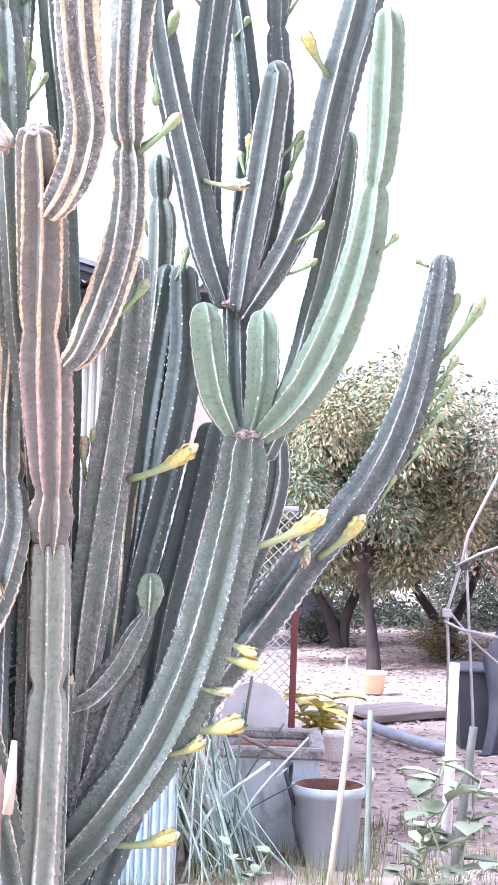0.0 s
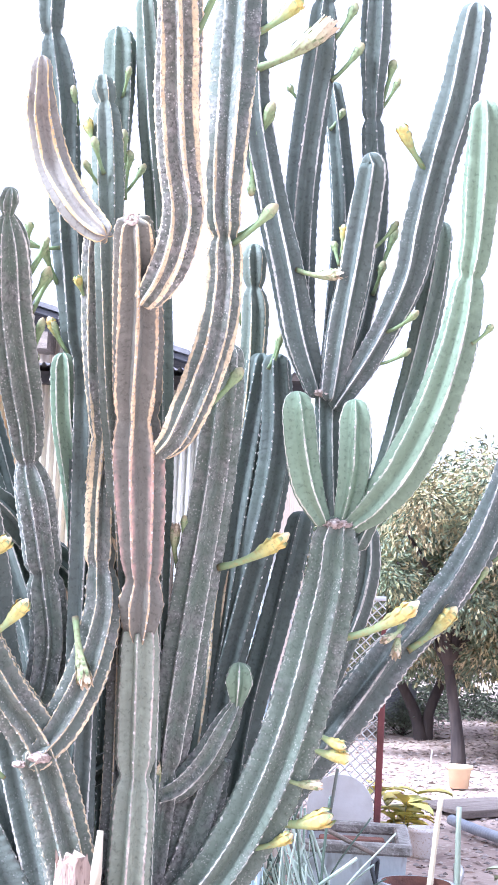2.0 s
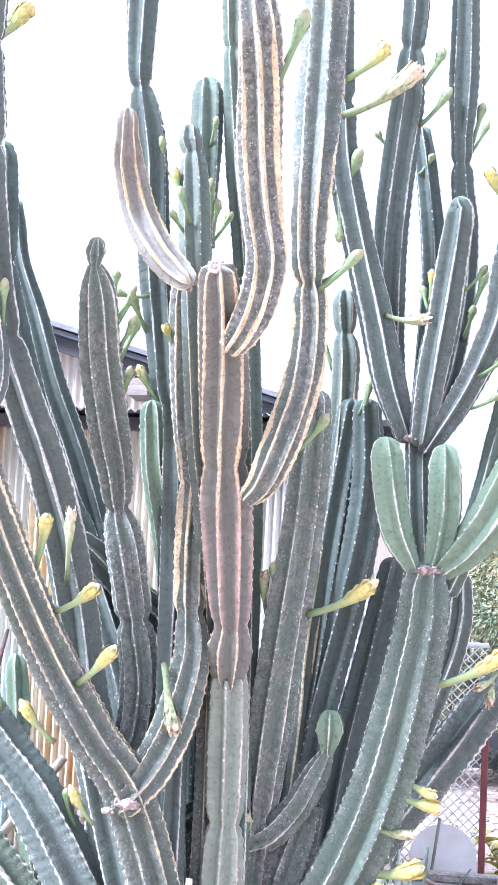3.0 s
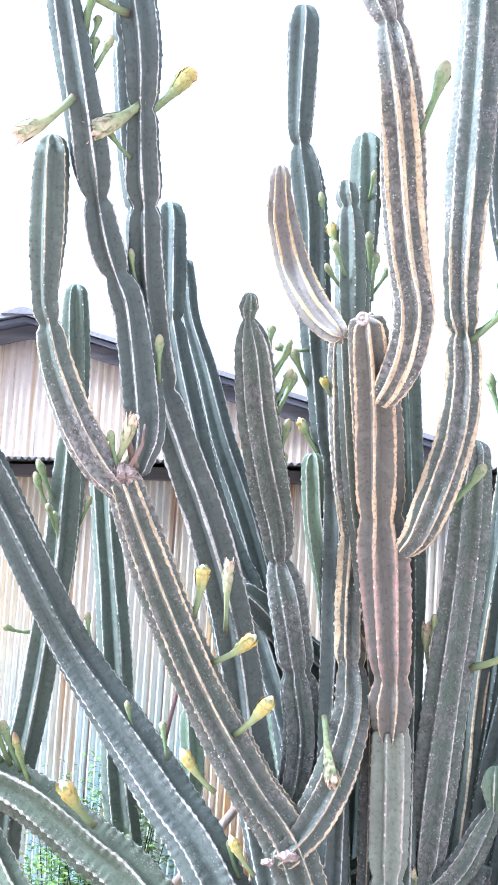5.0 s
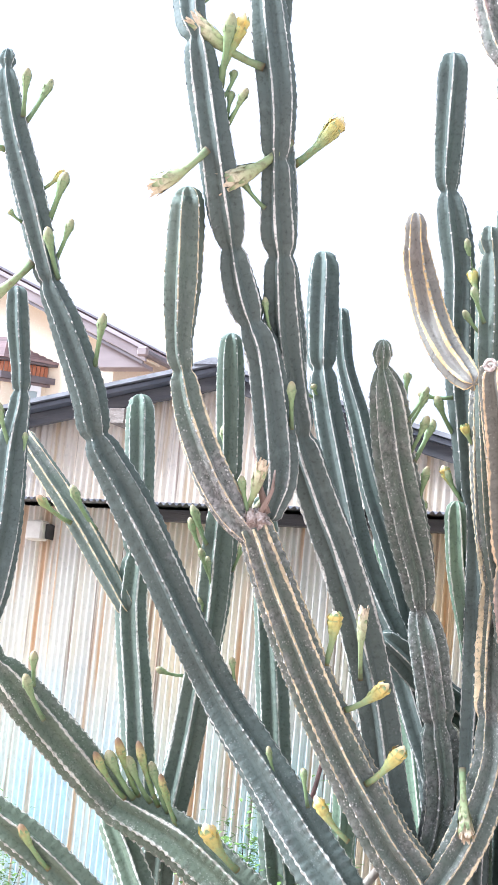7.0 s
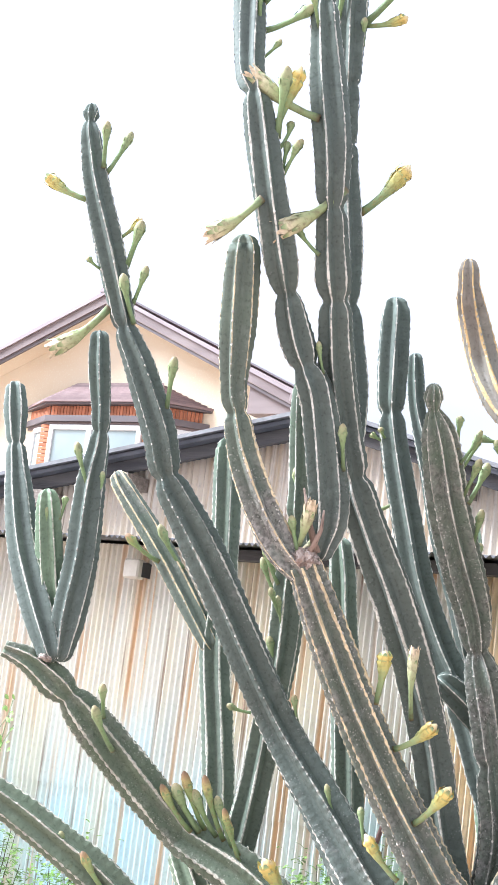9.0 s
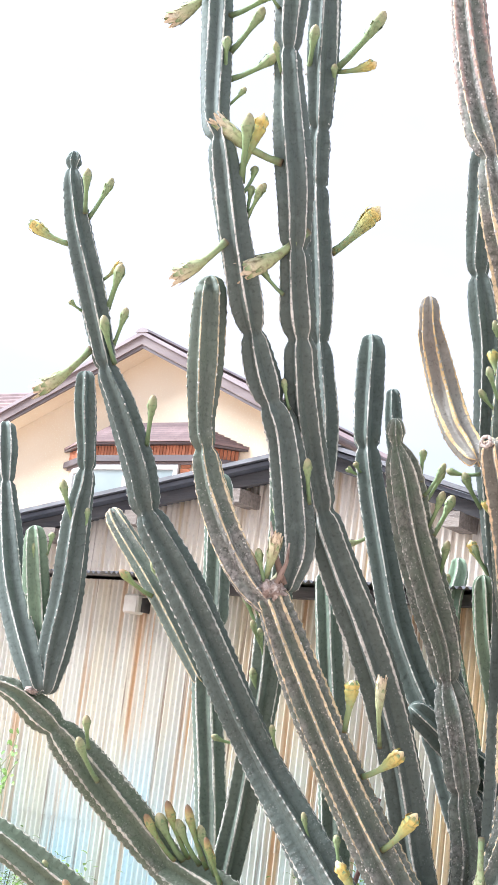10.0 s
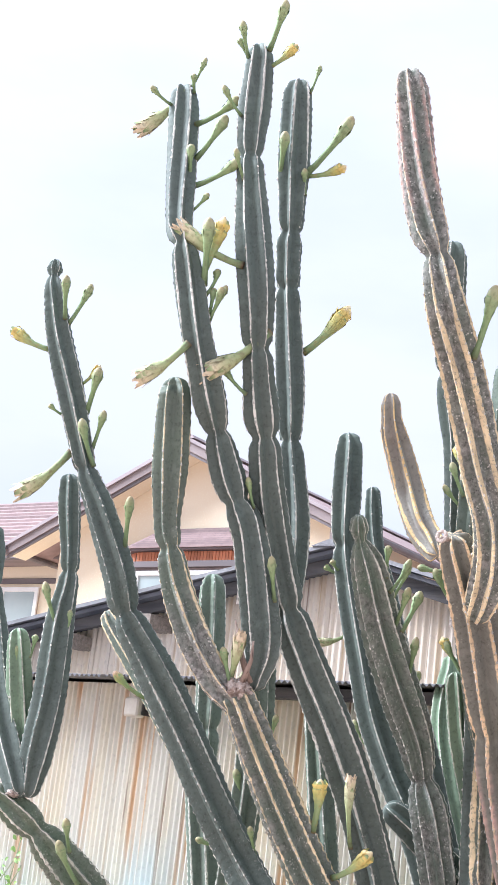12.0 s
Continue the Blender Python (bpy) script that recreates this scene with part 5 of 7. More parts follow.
flower(S["BL"], (-1.516, 4.386, 1.126), (-1.540, 4.287, 1.285), "opening", 0.82)
flower(S["BL"], (-1.502, 4.380, 1.098), (-1.548, 4.333, 1.249), "opening", 0.80)
flower(S["BL"], (-1.673, 4.354, 1.185), (-1.740, 4.253, 1.345), "bud")
flower(S["BL"], (-1.626, 4.393, 1.177), (-1.683, 4.297, 1.332), "bud")
flower(S["BL"], (-1.555, 4.400, 1.149), (-1.622, 4.357, 1.320), "bud")
flower(S["BL"], (-1.955, 4.071, 1.543), (-1.909, 3.978, 1.657), "bud")
flower(S["BL"], (-1.928, 4.116, 1.429), (-1.937, 3.981, 1.578), "bud")
flower(S["C"], (-1.738, 3.958, 0.954), (-1.804, 3.856, 1.095), "opening")
flower(S["C"], (-1.887, 3.896, 1.074), (-1.901, 3.850, 1.148), "bud")
flower(S["BL"], (-1.270, 4.405, 0.991), (-1.344, 4.268, 1.140), "closed")
flower(S["A"], (-1.118, 4.321, 1.310), (-1.136, 4.274, 1.419), "bud")
flower(S["A"], (-0.999, 4.337, 1.231), (-1.024, 4.326, 1.359), "bud")
flower(S["K"], (-0.642, 4.220, 0.905), (-0.713, 4.160, 1.028), "closed", 0.8)
flower(S["Q"], (-0.605, 3.908, 2.501), (-0.600, 3.897, 2.607), "bud")
flower(S["Q"], (-0.608, 4.030, 2.350), (-0.563, 4.058, 2.491), "bud")
flower(S["U"], (-0.578, 4.266, 2.607), (-0.686, 4.222, 2.612), "bud")
flower(S["Q"], (-0.608, 3.957, 2.445), (-0.558, 3.969, 2.560), "bud")
flower(S["N"], (-0.974, 4.465, 2.017), (-1.024, 4.434, 2.110), "bud")
flower(S["pg"], (-0.538, 4.317, 2.268), (-0.591, 4.284, 2.371), "bud")
flower(S["F"], (-2.376, 5.032, 2.204), (-2.446, 4.912, 2.375), "bud")
flower(S["F"], (-2.460, 4.969, 2.221), (-2.577, 4.862, 2.320), "opening", 1.15)
flower(S["L"], (-1.644, 4.577, 1.629), (-1.716, 4.493, 1.647), "bud")
flower(S["A"], (-1.298, 4.313, 1.608), (-1.290, 4.250, 1.702), "bud")
flower(S["H"], (-1.314, 3.438, 4.166), (-1.446, 3.370, 4.009), "wilt")
flower(S["H"], (-1.353, 3.405, 4.098), (-1.383, 3.318, 4.137), "bud")
flower(S["H"], (-1.313, 3.450, 4.181), (-1.259, 3.446, 4.283), "bud")
flower(S["H"], (-1.303, 3.457, 4.158), (-1.292, 3.429, 4.220), "bud")
flower(S["H"], (-1.260, 3.438, 4.018), (-1.096, 3.461, 4.100), "bud")
flower(S["I"], (-1.058, 3.438, 4.010), (-1.085, 3.355, 4.092), "bud")
flower(S["H"], (-1.221, 3.417, 3.868), (-1.106, 3.418, 4.013), "bud")
flower(S["H"], (-1.215, 3.407, 3.766), (-1.204, 3.370, 3.902), "bud")
flower(S["H"], (-1.196, 3.400, 3.758), (-1.031, 3.424, 3.833), "bud")
flower(S["I"], (-1.010, 3.435, 3.763), (-0.993, 3.353, 3.838), "bud")
flower(S["H"], (-1.173, 3.381, 3.654), (-1.112, 3.385, 3.710), "bud")
flower(S["I"], (-1.078, 3.462, 4.242), (-1.069, 3.392, 4.353), "bud")
flower(S["I"], (-1.077, 3.458, 4.249), (-1.097, 3.419, 4.305), "bud")
flower(S["I"], (-1.023, 3.499, 4.280), (-0.942, 3.461, 4.437), "bud")
flower(S["I"], (-1.027, 3.506, 4.216), (-0.909, 3.509, 4.285), "closed")
flower(S["I2"], (-1.219, 4.015, 4.415), (-1.193, 4.026, 4.533), "bud")
flower(S["I2"], (-1.276, 3.963, 4.041), (-1.219, 3.893, 4.200), "bud")
flower(S["I2"], (-1.185, 3.996, 4.060), (-0.997, 4.001, 4.265), "bud")
flower(S["I2"], (-1.186, 4.005, 4.060), (-1.040, 4.052, 4.095), "closed")
flower(S["I2"], (-1.191, 4.018, 3.990), (-1.165, 3.964, 4.070), "bud")
flower(S["H"], (-1.080, 3.384, 3.373), (-1.020, 3.300, 3.572), "bud")
flower(S["H"], (-1.056, 3.403, 3.265), (-0.993, 3.396, 3.368), "bud")
flower(S["H"], (-1.057, 3.403, 3.265), (-1.050, 3.404, 3.369), "bud")
flower(S["N"], (-1.136, 4.411, 2.648), (-1.121, 4.339, 2.669), "bud")
flower(S["P"], (-0.073, 3.423, 3.029), (0.008, 3.381, 3.228), "bud")
flower(S["V"], (-0.408, 4.037, 2.748), (-0.460, 3.967, 2.821), "bud")
flower(S["V"], (-0.401, 4.003, 2.786), (-0.434, 3.964, 2.895), "bud")
flower(S["Q"], (-0.603, 3.931, 2.459), (-0.556, 3.967, 2.577), "bud")
flower(S["Q"], (-0.619, 4.005, 2.364), (-0.543, 3.951, 2.481), "bud")
flower(S["Q"], (-0.625, 4.121, 2.201), (-0.581, 4.085, 2.345), "bud")
flower(S["Q"], (-0.634, 4.173, 2.117), (-0.612, 4.169, 2.248), "bud")
flower(S["FA"], (0.591, 4.791, 1.448), (0.579, 4.725, 1.339), "wilt", 1.0)
flower(S["FA"], (0.607, 4.782, 1.435), (0.540, 4.713, 1.381), "wilt", 1.0)
scar(S["K"], (-0.963, 3.658, 2.096), 0.043, 15, 0.75)
scar(S["X4"], (0.288, 4.508, 2.196), 0.022, 16)
scar(S["Z"], (0.363, 4.425, 1.755), 0.045, 0, 0.35)
scar(S["T"], (-0.263, 3.678, 2.567), 0.015, 1)
scar(S["BL"], (-2.146, 3.935, 1.725), 0.026, 2)
scar(S["L2"], (-0.525, 4.170, 0.980), 0.034, 3)
scar(S["K"], (-0.587, 4.170, 0.956), 0.020, 21)
scar(S["F"], (-2.728, 4.945, 2.580), 0.022, 24, 0.5)
scar(S["FA"], (0.576, 4.763, 1.395), 0.02, 4)
tube("dead_stub", [(-0.639, -0.810, 2.123), (-0.650, -0.853, 2.203), (-0.668, -0.882, 2.311)], [0.014, 0.009, 0.003], M["deadwood"], cactus)
tube("dead_stub", [(-0.636, -0.853, 2.116), (-0.598, -0.868, 2.185), (-0.592, -0.875, 2.245)], [0.011, 0.006, 0.003], M["deadwood"], cactus)
tube("dry_branch", [(-0.926, 0.43, 0.643), (-0.774, 0.41, 0.844), (-0.623, 0.39, 1.043)], [0.020, 0.019, 0.017], M["cream_wood"], cactus)
tube("dry_branch", [(-0.932, 0.300, 1.073), (-0.879, 0.300, 1.277), (-0.837, 0.300, 1.491)], [0.011, 0.009, 0.007], M["red_wood"], cactus)
tube("dry_branch", [(-0.055, -0.218, 0.523), (-0.042, -0.226, 0.630), (-0.035, -0.235, 0.754)], [0.022, 0.018, 0.010], M["bamboo"], cactus)


# ---- ground ----
def ground_height(x, y):
    far = min(1.0, max(0.0, (math.hypot(x - 1, y - 8) - 4) / 8))
    return 0.035 * noise.noise((x * 0.9, y * 0.9, 0.3)) * (1 - 0.2 * far) + 0.012 * noise.noise((x * 4.5, y * 4.5, 5.0)) - 0.012


def make_ground():
    xs = list(np.arange(-4, 6.01, 0.11)) + [8, 11, 16, 25, 45, 90, 200, 500]
    xs = [-500, -200, -90, -45, -25, -16, -11, -8, -6] + xs
    ys = [-500, -200, -60, -20, -8, -3] + list(np.arange(0, 18.01, 0.13)) + [20, 24, 30, 45, 80, 160, 500]
    verts = [(x, y, ground_height(x, y) if abs(x) < 20 and -5 < y < 30 else -0.02) for y in ys for x in xs]
    w = len(xs)
    faces = [(j * w + i, j * w + i + 1, (j + 1) * w + i + 1, (j + 1) * w + i) for j in range(len(ys) - 1) for i in range(w - 1)]
    g = mesh_part("ground", verts, faces, M["earth"], None, "", True)
    return tagged(g, "dry pale brown earth yard with scattered litter", "ground", kind="structure")


make_ground()


def scatter(name, count, area, build, mat, label, category, seed):
    """Many small pieces over an area of the ground, as one object of stuff."""
    r = random.Random(seed)
    verts, faces = [], []
    for _ in range(count):
        x, y = r.uniform(area[0], area[1]), r.uniform(area[2], area[3])
        v, f = build(r)
        o, a = len(verts), r.uniform(0, 6.28)
        c, s, h = math.cos(a), math.sin(a), ground_height(x, y)
        verts += [(x + c * p[0] - s * p[1], y + s * p[0] + c * p[1], h + p[2]) for p in v]
        faces += [tuple(i + o for i in q) for q in f]
    ob = mesh_part(name, verts, faces, mat)
    return tagged(ob, label, category, kind="stuff")


def litter_leaf(r):
    l, w = r.uniform(0.012, 0.04), r.uniform(0.005, 0.014)
    h = r.uniform(0.004, 0.02)
    return [(-l, 0, 0.006), (0, -w, h), (l, 0, 0.004), (0, w, h * 0.5)], [(0, 1, 2, 3)]


def pebble(r):
    e = r.uniform(0.008, 0.030)
    z = e * 0.5
    return ([(e, 0, z * 0.3), (0, e * 0.8, z * 0.3), (-e * 0.9, 0, z * 0.3), (0, -e, z * 0.3), (0.1 * e, 0, z + 0.003), (0, 0, -z)],
            [(0, 1, 4), (1, 2, 4), (2, 3, 4), (3, 0, 4), (1, 0, 5), (2, 1, 5), (3, 2, 5), (0, 3, 5)])


def blade(r):
    v, f = [], []
    for _ in range(4):
        a, h, b = r.uniform(0, 6.28), r.uniform(0.05, 0.16), r.uniform(0.01, 0.06)
        x, y = r.uniform(-0.03, 0.03), r.uniform(-0.03, 0.03)
        c, s = math.cos(a), math.sin(a)
        o = len(v)
        v += [(x - s * 0.003, y + c * 0.003, -0.01), (x + s * 0.003, y - c * 0.003, -0.01), (x + c * b, y + s * b, h)]
        f.append((o, o + 1, o + 2))
    return v, f


scatter("leaf_litter", 9000, (0.2, 4.5, 11.2, 19.5), litter_leaf, M["litter"], "thick brown leaf litter under the trees", "leaf litter", 15)
scatter("leaf_litter", 2000, (0.4, 4.5, 6.5, 11.5), litter_leaf, M["litter"], "fallen dry brown leaves on the earth", "leaf litter", 11)
scatter("gravel", 1500, (0.4, 3.2, 6.0, 15.0), pebble, M["stone"], "small pale stones on the earth", "gravel", 12)
scatter("grass", 520, (0.15, 1.5, 5.2, 7.0), blade, M["grass"], "sparse dull grass tufts beside the tub", "grass", 13)
scatter("grass", 500, (-5.0, 0.1, 4.9, 5.5), blade, M["grass"], "sparse grass along the shed wall", "grass", 14)


# ---- the shed: a lean-to of corrugated sheet before a taller gable ----
WAVE = 0.032


def sheet_data(x0, x1, z_low, z_high, y, amp=0.0105, wave=WAVE, rows=2):
    """A corrugated sheet that stands across x; z_high is a function of x."""
    n = max(4, int((x1 - x0) / wave * 8))
    verts, faces = [], []
    for j in range(rows):
        for i in range(n + 1):
            x = x0 + (x1 - x0) * i / n
            top, low = z_high(x), z_low(x)
            yy = y - amp * math.cos(2 * math.pi * x / wave) + 0.004 * noise.noise((x * 2, j * 1.3, y))
            verts.append((x, yy, low + (top - low) * j / (rows - 1)))
    for j in range(rows - 1):
        for i in range(n):
            a = j * (n + 1) + i
            faces.append((a, a + 1, a + n + 2, a + n + 1))
    return verts, faces


shed = tagged(empty("shed", (-3.0, 5.6, 0.0)), "rusty corrugated iron shed with a lean-to below a shallow gable", "shed")


def shed_part(name, vf, mat, smooth=True, label=""):
    v, f = vf
    return mesh_part(name, [(p[0] + 3.0, p[1] - 5.6, p[2]) for p in v], f, mat, shed, label, smooth)


LEAN_TOP = 2.372
EDGES = [-8.6, -8.0, -7.4, -6.75, -6.15, -5.5, -4.9, -4.28, -3.66, -3.02, -2.42, -1.88, -1.32, -0.94, -0.42, 0.12]
r = random.Random(5)
for k in range(len(EDGES) - 1):
    x, x1 = EDGES[k], EDGES[k + 1]
    mat = M["sheet_rusty"] if k == 12 else M["sheet_dark"] if k in (10, 13) else M["sheet"]
    shift = 0.006 * (k % 2)
    cut = r.uniform(1.05, 1.25)
    shed_part("corrugated_sheet", sheet_data(x - 0.03, x1, lambda q: cut - 0.04, lambda q: LEAN_TOP, 5.6 - shift - 0.004), mat)
    shed_part("corrugated_sheet", sheet_data(x - 0.03, x1, lambda q: -0.03, lambda q: cut, 5.6 - shift), mat)


def slab(name, p, mat, label=""):
    """A convex slab from eight corners: four below, four above."""
    f = [(0, 1, 2, 3)[::-1], (4, 5, 6, 7), (0, 1, 5, 4), (1, 2, 6, 5), (2, 3, 7, 6), (3, 0, 4, 7)]
    return shed_part(name, (p, f), mat, False, label)


def block(name, x0, x1, y0, y1, z0, z1, mat, label=""):
    return slab(name, [(x0, y0, z0), (x1, y0, z0), (x1, y1, z0), (x0, y1, z0), (x0, y0, z1), (x1, y0, z1), (x1, y1, z1), (x0, y1, z1)], mat, label)


# side and back walls close the lean-to and the gable
block("side_wall", 0.06, 0.11, 5.63, 9.5, -0.03, 2.36, M["sheet_upper"])
block("side_wall", -8.7, -8.6, 5.6, 9.5, -0.03, 2.36, M["sheet_upper"])
block("back_wall", -8.7, 0.1, 9.5, 9.6, -0.03, 2.6, M["sheet_upper"])
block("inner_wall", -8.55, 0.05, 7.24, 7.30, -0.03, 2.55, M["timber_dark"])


# lean-to roof of corrugated sheets with a ragged front edge, on a dark batten
def lean_roof():
    verts, faces, xs = [], [], np.arange(-8.75, 0.26, 0.006)
    for q in xs:
        edge = 5.37 + 0.030 * noise.noise((math.floor(q / 0.62) * 3.7, 1.0, 2.0))
        for yy, zz in ((edge, 2.375), (7.2, 2.54)):
            verts.append((q, yy, zz + 0.007 * math.cos(2 * math.pi * q / WAVE) + 0.006 * noise.noise((math.floor(q / 0.62) * 5.1, 4.0, 7.0))))
    n = len(xs)
    for i in range(n - 1):
        faces.append((2 * i, 2 * i + 2, 2 * i + 3, 2 * i + 1))
    shed_part("lean_to_roof", (verts, faces), M["roof_edge"])


lean_roof()
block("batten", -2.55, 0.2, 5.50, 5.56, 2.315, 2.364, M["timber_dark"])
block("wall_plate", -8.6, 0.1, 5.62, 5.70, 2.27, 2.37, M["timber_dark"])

# gable: sheets under the two slopes
RIDGE_X, RIDGE_Z, GY = -2.93, 3.325, 7.2
PITCH = {-1: 0.185, 1: 0.285}


def gable_top(q):
    return RIDGE_Z - PITCH[1 if q > RIDGE_X else -1] * abs(q - RIDGE_X) - 0.02


x, k = -8.6, 0
while x < -0.61:
    x1 = min(x + 0.62, -0.6)
    shed_part("corrugated_sheet", sheet_data(x - 0.02, x1, lambda q: 2.5, gable_top, GY - 0.005 * (k % 2), 0.009, 0.045), M["sheet_upper"])
    x, k = x1, k + 1
for sgn in (-1, 1):
    far = 5.9 if sgn < 0 else 2.5
    xa, xb = RIDGE_X, RIDGE_X + sgn * far
    za, zb = RIDGE_Z, RIDGE_Z - PITCH[sgn] * far
    for name, y0, y1, t0, t1, mat in (("barge_board", 7.03, 7.07, -0.062, 0.012, M["timber_dark"]), ("roof_sheet", 6.96, 9.6, 0.016, 0.040, M["roof_metal"]),
                                      ("barge_cap", 6.93, 7.06, 0.048, 0.072, M["roof_edge"])):
        slab(name, [(xa, y0, za + t0), (xb, y0, zb + t0), (xb, y1, zb + t0), (xa, y1, za + t0),
                    (xa, y0, za + t1), (xb, y0, zb + t1), (xb, y1, zb + t1), (xa, y1, za + t1)], mat)
slab("ridge_cap", [(RIDGE_X - 0.13, 6.92, RIDGE_Z + 0.052), (RIDGE_X + 0.13, 6.92, RIDGE_Z + 0.045), (RIDGE_X + 0.13, 9.6, RIDGE_Z + 0.045), (RIDGE_X - 0.13, 9.6, RIDGE_Z + 0.052),
                    (RIDGE_X - 0.02, 6.92, RIDGE_Z + 0.086), (RIDGE_X + 0.02, 6.92, RIDGE_Z + 0.086), (RIDGE_X + 0.02, 9.6, RIDGE_Z + 0.086), (RIDGE_X - 0.02, 9.6, RIDGE_Z + 0.086)], M["roof_edge"])
for q in (-4.95, -4.30, -3.55, -2.1, -1.2):
    z = gable_top(q)
    block("purlin_end", q - 0.05, q + 0.05, 6.98, 7.25, z - 0.14, z - 0.055, M["timber_grey"])

# floodlight on the wall
flood = tagged(empty("wall_lamp", (-3.0, 5.52, 2.20)), "small beige box lamp mounted on the corrugated wall", "lamp")
part("housing", box(-0.045, 0.045, -0.035, 0.03, 0.0, 0.092, 0.008), M["lamp_box"], flood)
part("bracket", box(0.046, 0.051, -0.005, 0.065, 0.01, 0.080, 0.002), M["black_metal"], flood)
part("back_plate", box(-0.03, 0.04, 0.032, 0.07, 0.02, 0.085, 0.004), M["black_metal"], flood)


# ---- the house beyond ----
HX, HY, HTURN = -16.92, 22.0, 2.0        # gable apex in plan, and the turn of the whole house
house = tagged(empty("house", (HX, HY, 0.0)), "cream rendered house with mauve-brown gable roof and brick bay", "house")
house.rotation_euler = (0, 0, radians(HTURN))


def prism(points, y0, y1):
    """Points in x and z, drawn out from y0 to y1."""
    bm = bmesh.new()
    a = [bm.verts.new((p[0], y0, p[1])) for p in points]
    b = [bm.verts.new((p[0], y1, p[1])) for p in points]
    bm.faces.new(a)
    bm.faces.new(b[::-1])
    n = len(points)
    for i in range(n):
        bm.faces.new((a[i], b[i], b[(i + 1) % n], a[(i + 1) % n]))
    bmesh.ops.recalc_face_normals(bm, faces=bm.faces)
    return bm


def upright(points, z0, z1):
    """Points in x and y, drawn out from z0 to z1."""
    bm = prism([(p[0], p[1]) for p in points], z0, z1)
    for v in bm.verts:
        v.co = Vector((v.co.x, v.co.z, v.co.y))
    bmesh.ops.recalc_face_normals(bm, faces=bm.faces)
    return bm


def hp(name, bm, mat, parent=None, label=""):
    return part(name, bm, mat, parent or house, label)


SLOPE, TOP, EAVE, HALF, WALL = 0.455, 9.36, 4.42, 3.46, 0.60
DROP = SLOPE * EAVE
hp("gable_wall", prism([(-HALF, -0.03), (HALF, -0.03), (HALF, TOP - 0.10 - SLOPE * HALF), (0, TOP - 0.10), (-HALF, TOP - 0.10 - SLOPE * HALF)], WALL, 9.0), M["render_cream"])
for sgn in (-1, 1):
    ex, ez = sgn * EAVE, TOP - DROP
    hp("roof_slope", prism([(0, TOP - 0.06), (0, TOP + 0.02), (ex, ez + 0.02), (ex, ez - 0.06)], 0.03, 9.2), M["tile"])
    hp("bargeboard", prism([(0, TOP - 0.22), (0, TOP - 0.045), (ex, ez - 0.045), (ex, ez - 0.22)], -0.03, 0.025), M["fascia"])
    hp("verge_cap", prism([(0, TOP - 0.04), (0, TOP + 0.035), (ex, ez + 0.035), (ex, ez - 0.04)], -0.07, 0.028), M["verge"])
    hp("barge_trim", prism([(0, TOP - 0.29), (0, TOP - 0.225), (ex * 0.985, ez * 0.985 + TOP * 0.015 - 0.225), (ex * 0.985, ez * 0.985 + TOP * 0.015 - 0.29)], 0.0, 0.05), M["fascia_dark"])
    hp("soffit", prism([(0, TOP - 0.20), (0, TOP - 0.16), (ex * 0.99, ez * 0.99 + TOP * 0.01 - 0.16), (ex * 0.99, ez * 0.99 + TOP * 0.01 - 0.20)], 0.06, WALL - 0.005), M["render_cream"])
    hp("gutter", box(ex - 0.07, ex + 0.09, -0.10, 9.2, ez - 0.13, ez - 0.02, 0.03), M["fascia_dark"])
    hp("gutter_end", box(ex - 0.10, ex + 0.11, -0.19, -0.105, ez - 0.16, ez + 0.01, 0.03), M["fascia"])
    # boxed return under the eave
    if sgn > 0:
        hp("eave_return", prism([(sgn * (HALF - 0.10), ez - 0.30), (ex * 0.985, ez - 0.30), (ex * 0.985, ez - 0.23), (sgn * (HALF - 0.10), ez - 0.24 + SLOPE * (EAVE - HALF))], 0.07, 0.40), M["fascia"])
hp("ridge_tile", prism([(-0.16, TOP + 0.0), (-0.10, TOP + 0.07), (0, TOP + 0.10), (0.10, TOP + 0.07), (0.16, TOP + 0.0)], -0.08, 9.2), M["verge"])

# canted bay window under its own hipped roof
BX0, BX1, BL, BR = -0.95, 1.52, -1.85, 2.12      # front corners and the ends on the wall
BAY = [(BL, WALL - 0.01), (BX0, 0.05), (BX1, 0.05), (BR, WALL - 0.01)]


def bay_ring(grow, z0, z1):
    """A band round the three faces of the bay, grown outwards."""
    return upright([(BL - grow * 1.25, WALL - 0.004), (BX0 - grow * 0.35, 0.05 - grow), (BX1 + grow * 0.35, 0.05 - grow), (BR + grow * 1.25, WALL - 0.004)], z0, z1)


hp("bay_body", bay_ring(-0.02, 4.60, 7.16), M["render_cream"])
RZ0, RZ1 = 7.205, 7.72
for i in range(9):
    # dark recessed strips paint in the shade between the tile courses
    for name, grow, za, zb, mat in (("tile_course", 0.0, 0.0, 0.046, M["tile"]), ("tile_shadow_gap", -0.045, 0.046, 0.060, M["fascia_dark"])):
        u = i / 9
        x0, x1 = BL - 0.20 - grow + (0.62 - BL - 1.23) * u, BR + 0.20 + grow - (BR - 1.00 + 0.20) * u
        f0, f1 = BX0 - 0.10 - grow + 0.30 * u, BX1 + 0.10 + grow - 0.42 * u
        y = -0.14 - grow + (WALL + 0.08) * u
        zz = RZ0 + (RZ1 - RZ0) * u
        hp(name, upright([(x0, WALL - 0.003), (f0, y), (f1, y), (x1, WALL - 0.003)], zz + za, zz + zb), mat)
hp("bay_gutter", bay_ring(0.15, 7.165, 7.200), M["fascia_dark"])
hp("bay_mortar", bay_ring(0.0, 6.965, 7.16), M["mortar"])
hp("string_course", bay_ring(0.13, 6.84, 6.955), M["fascia_dark"], None, "dark moulded band under the bricks")
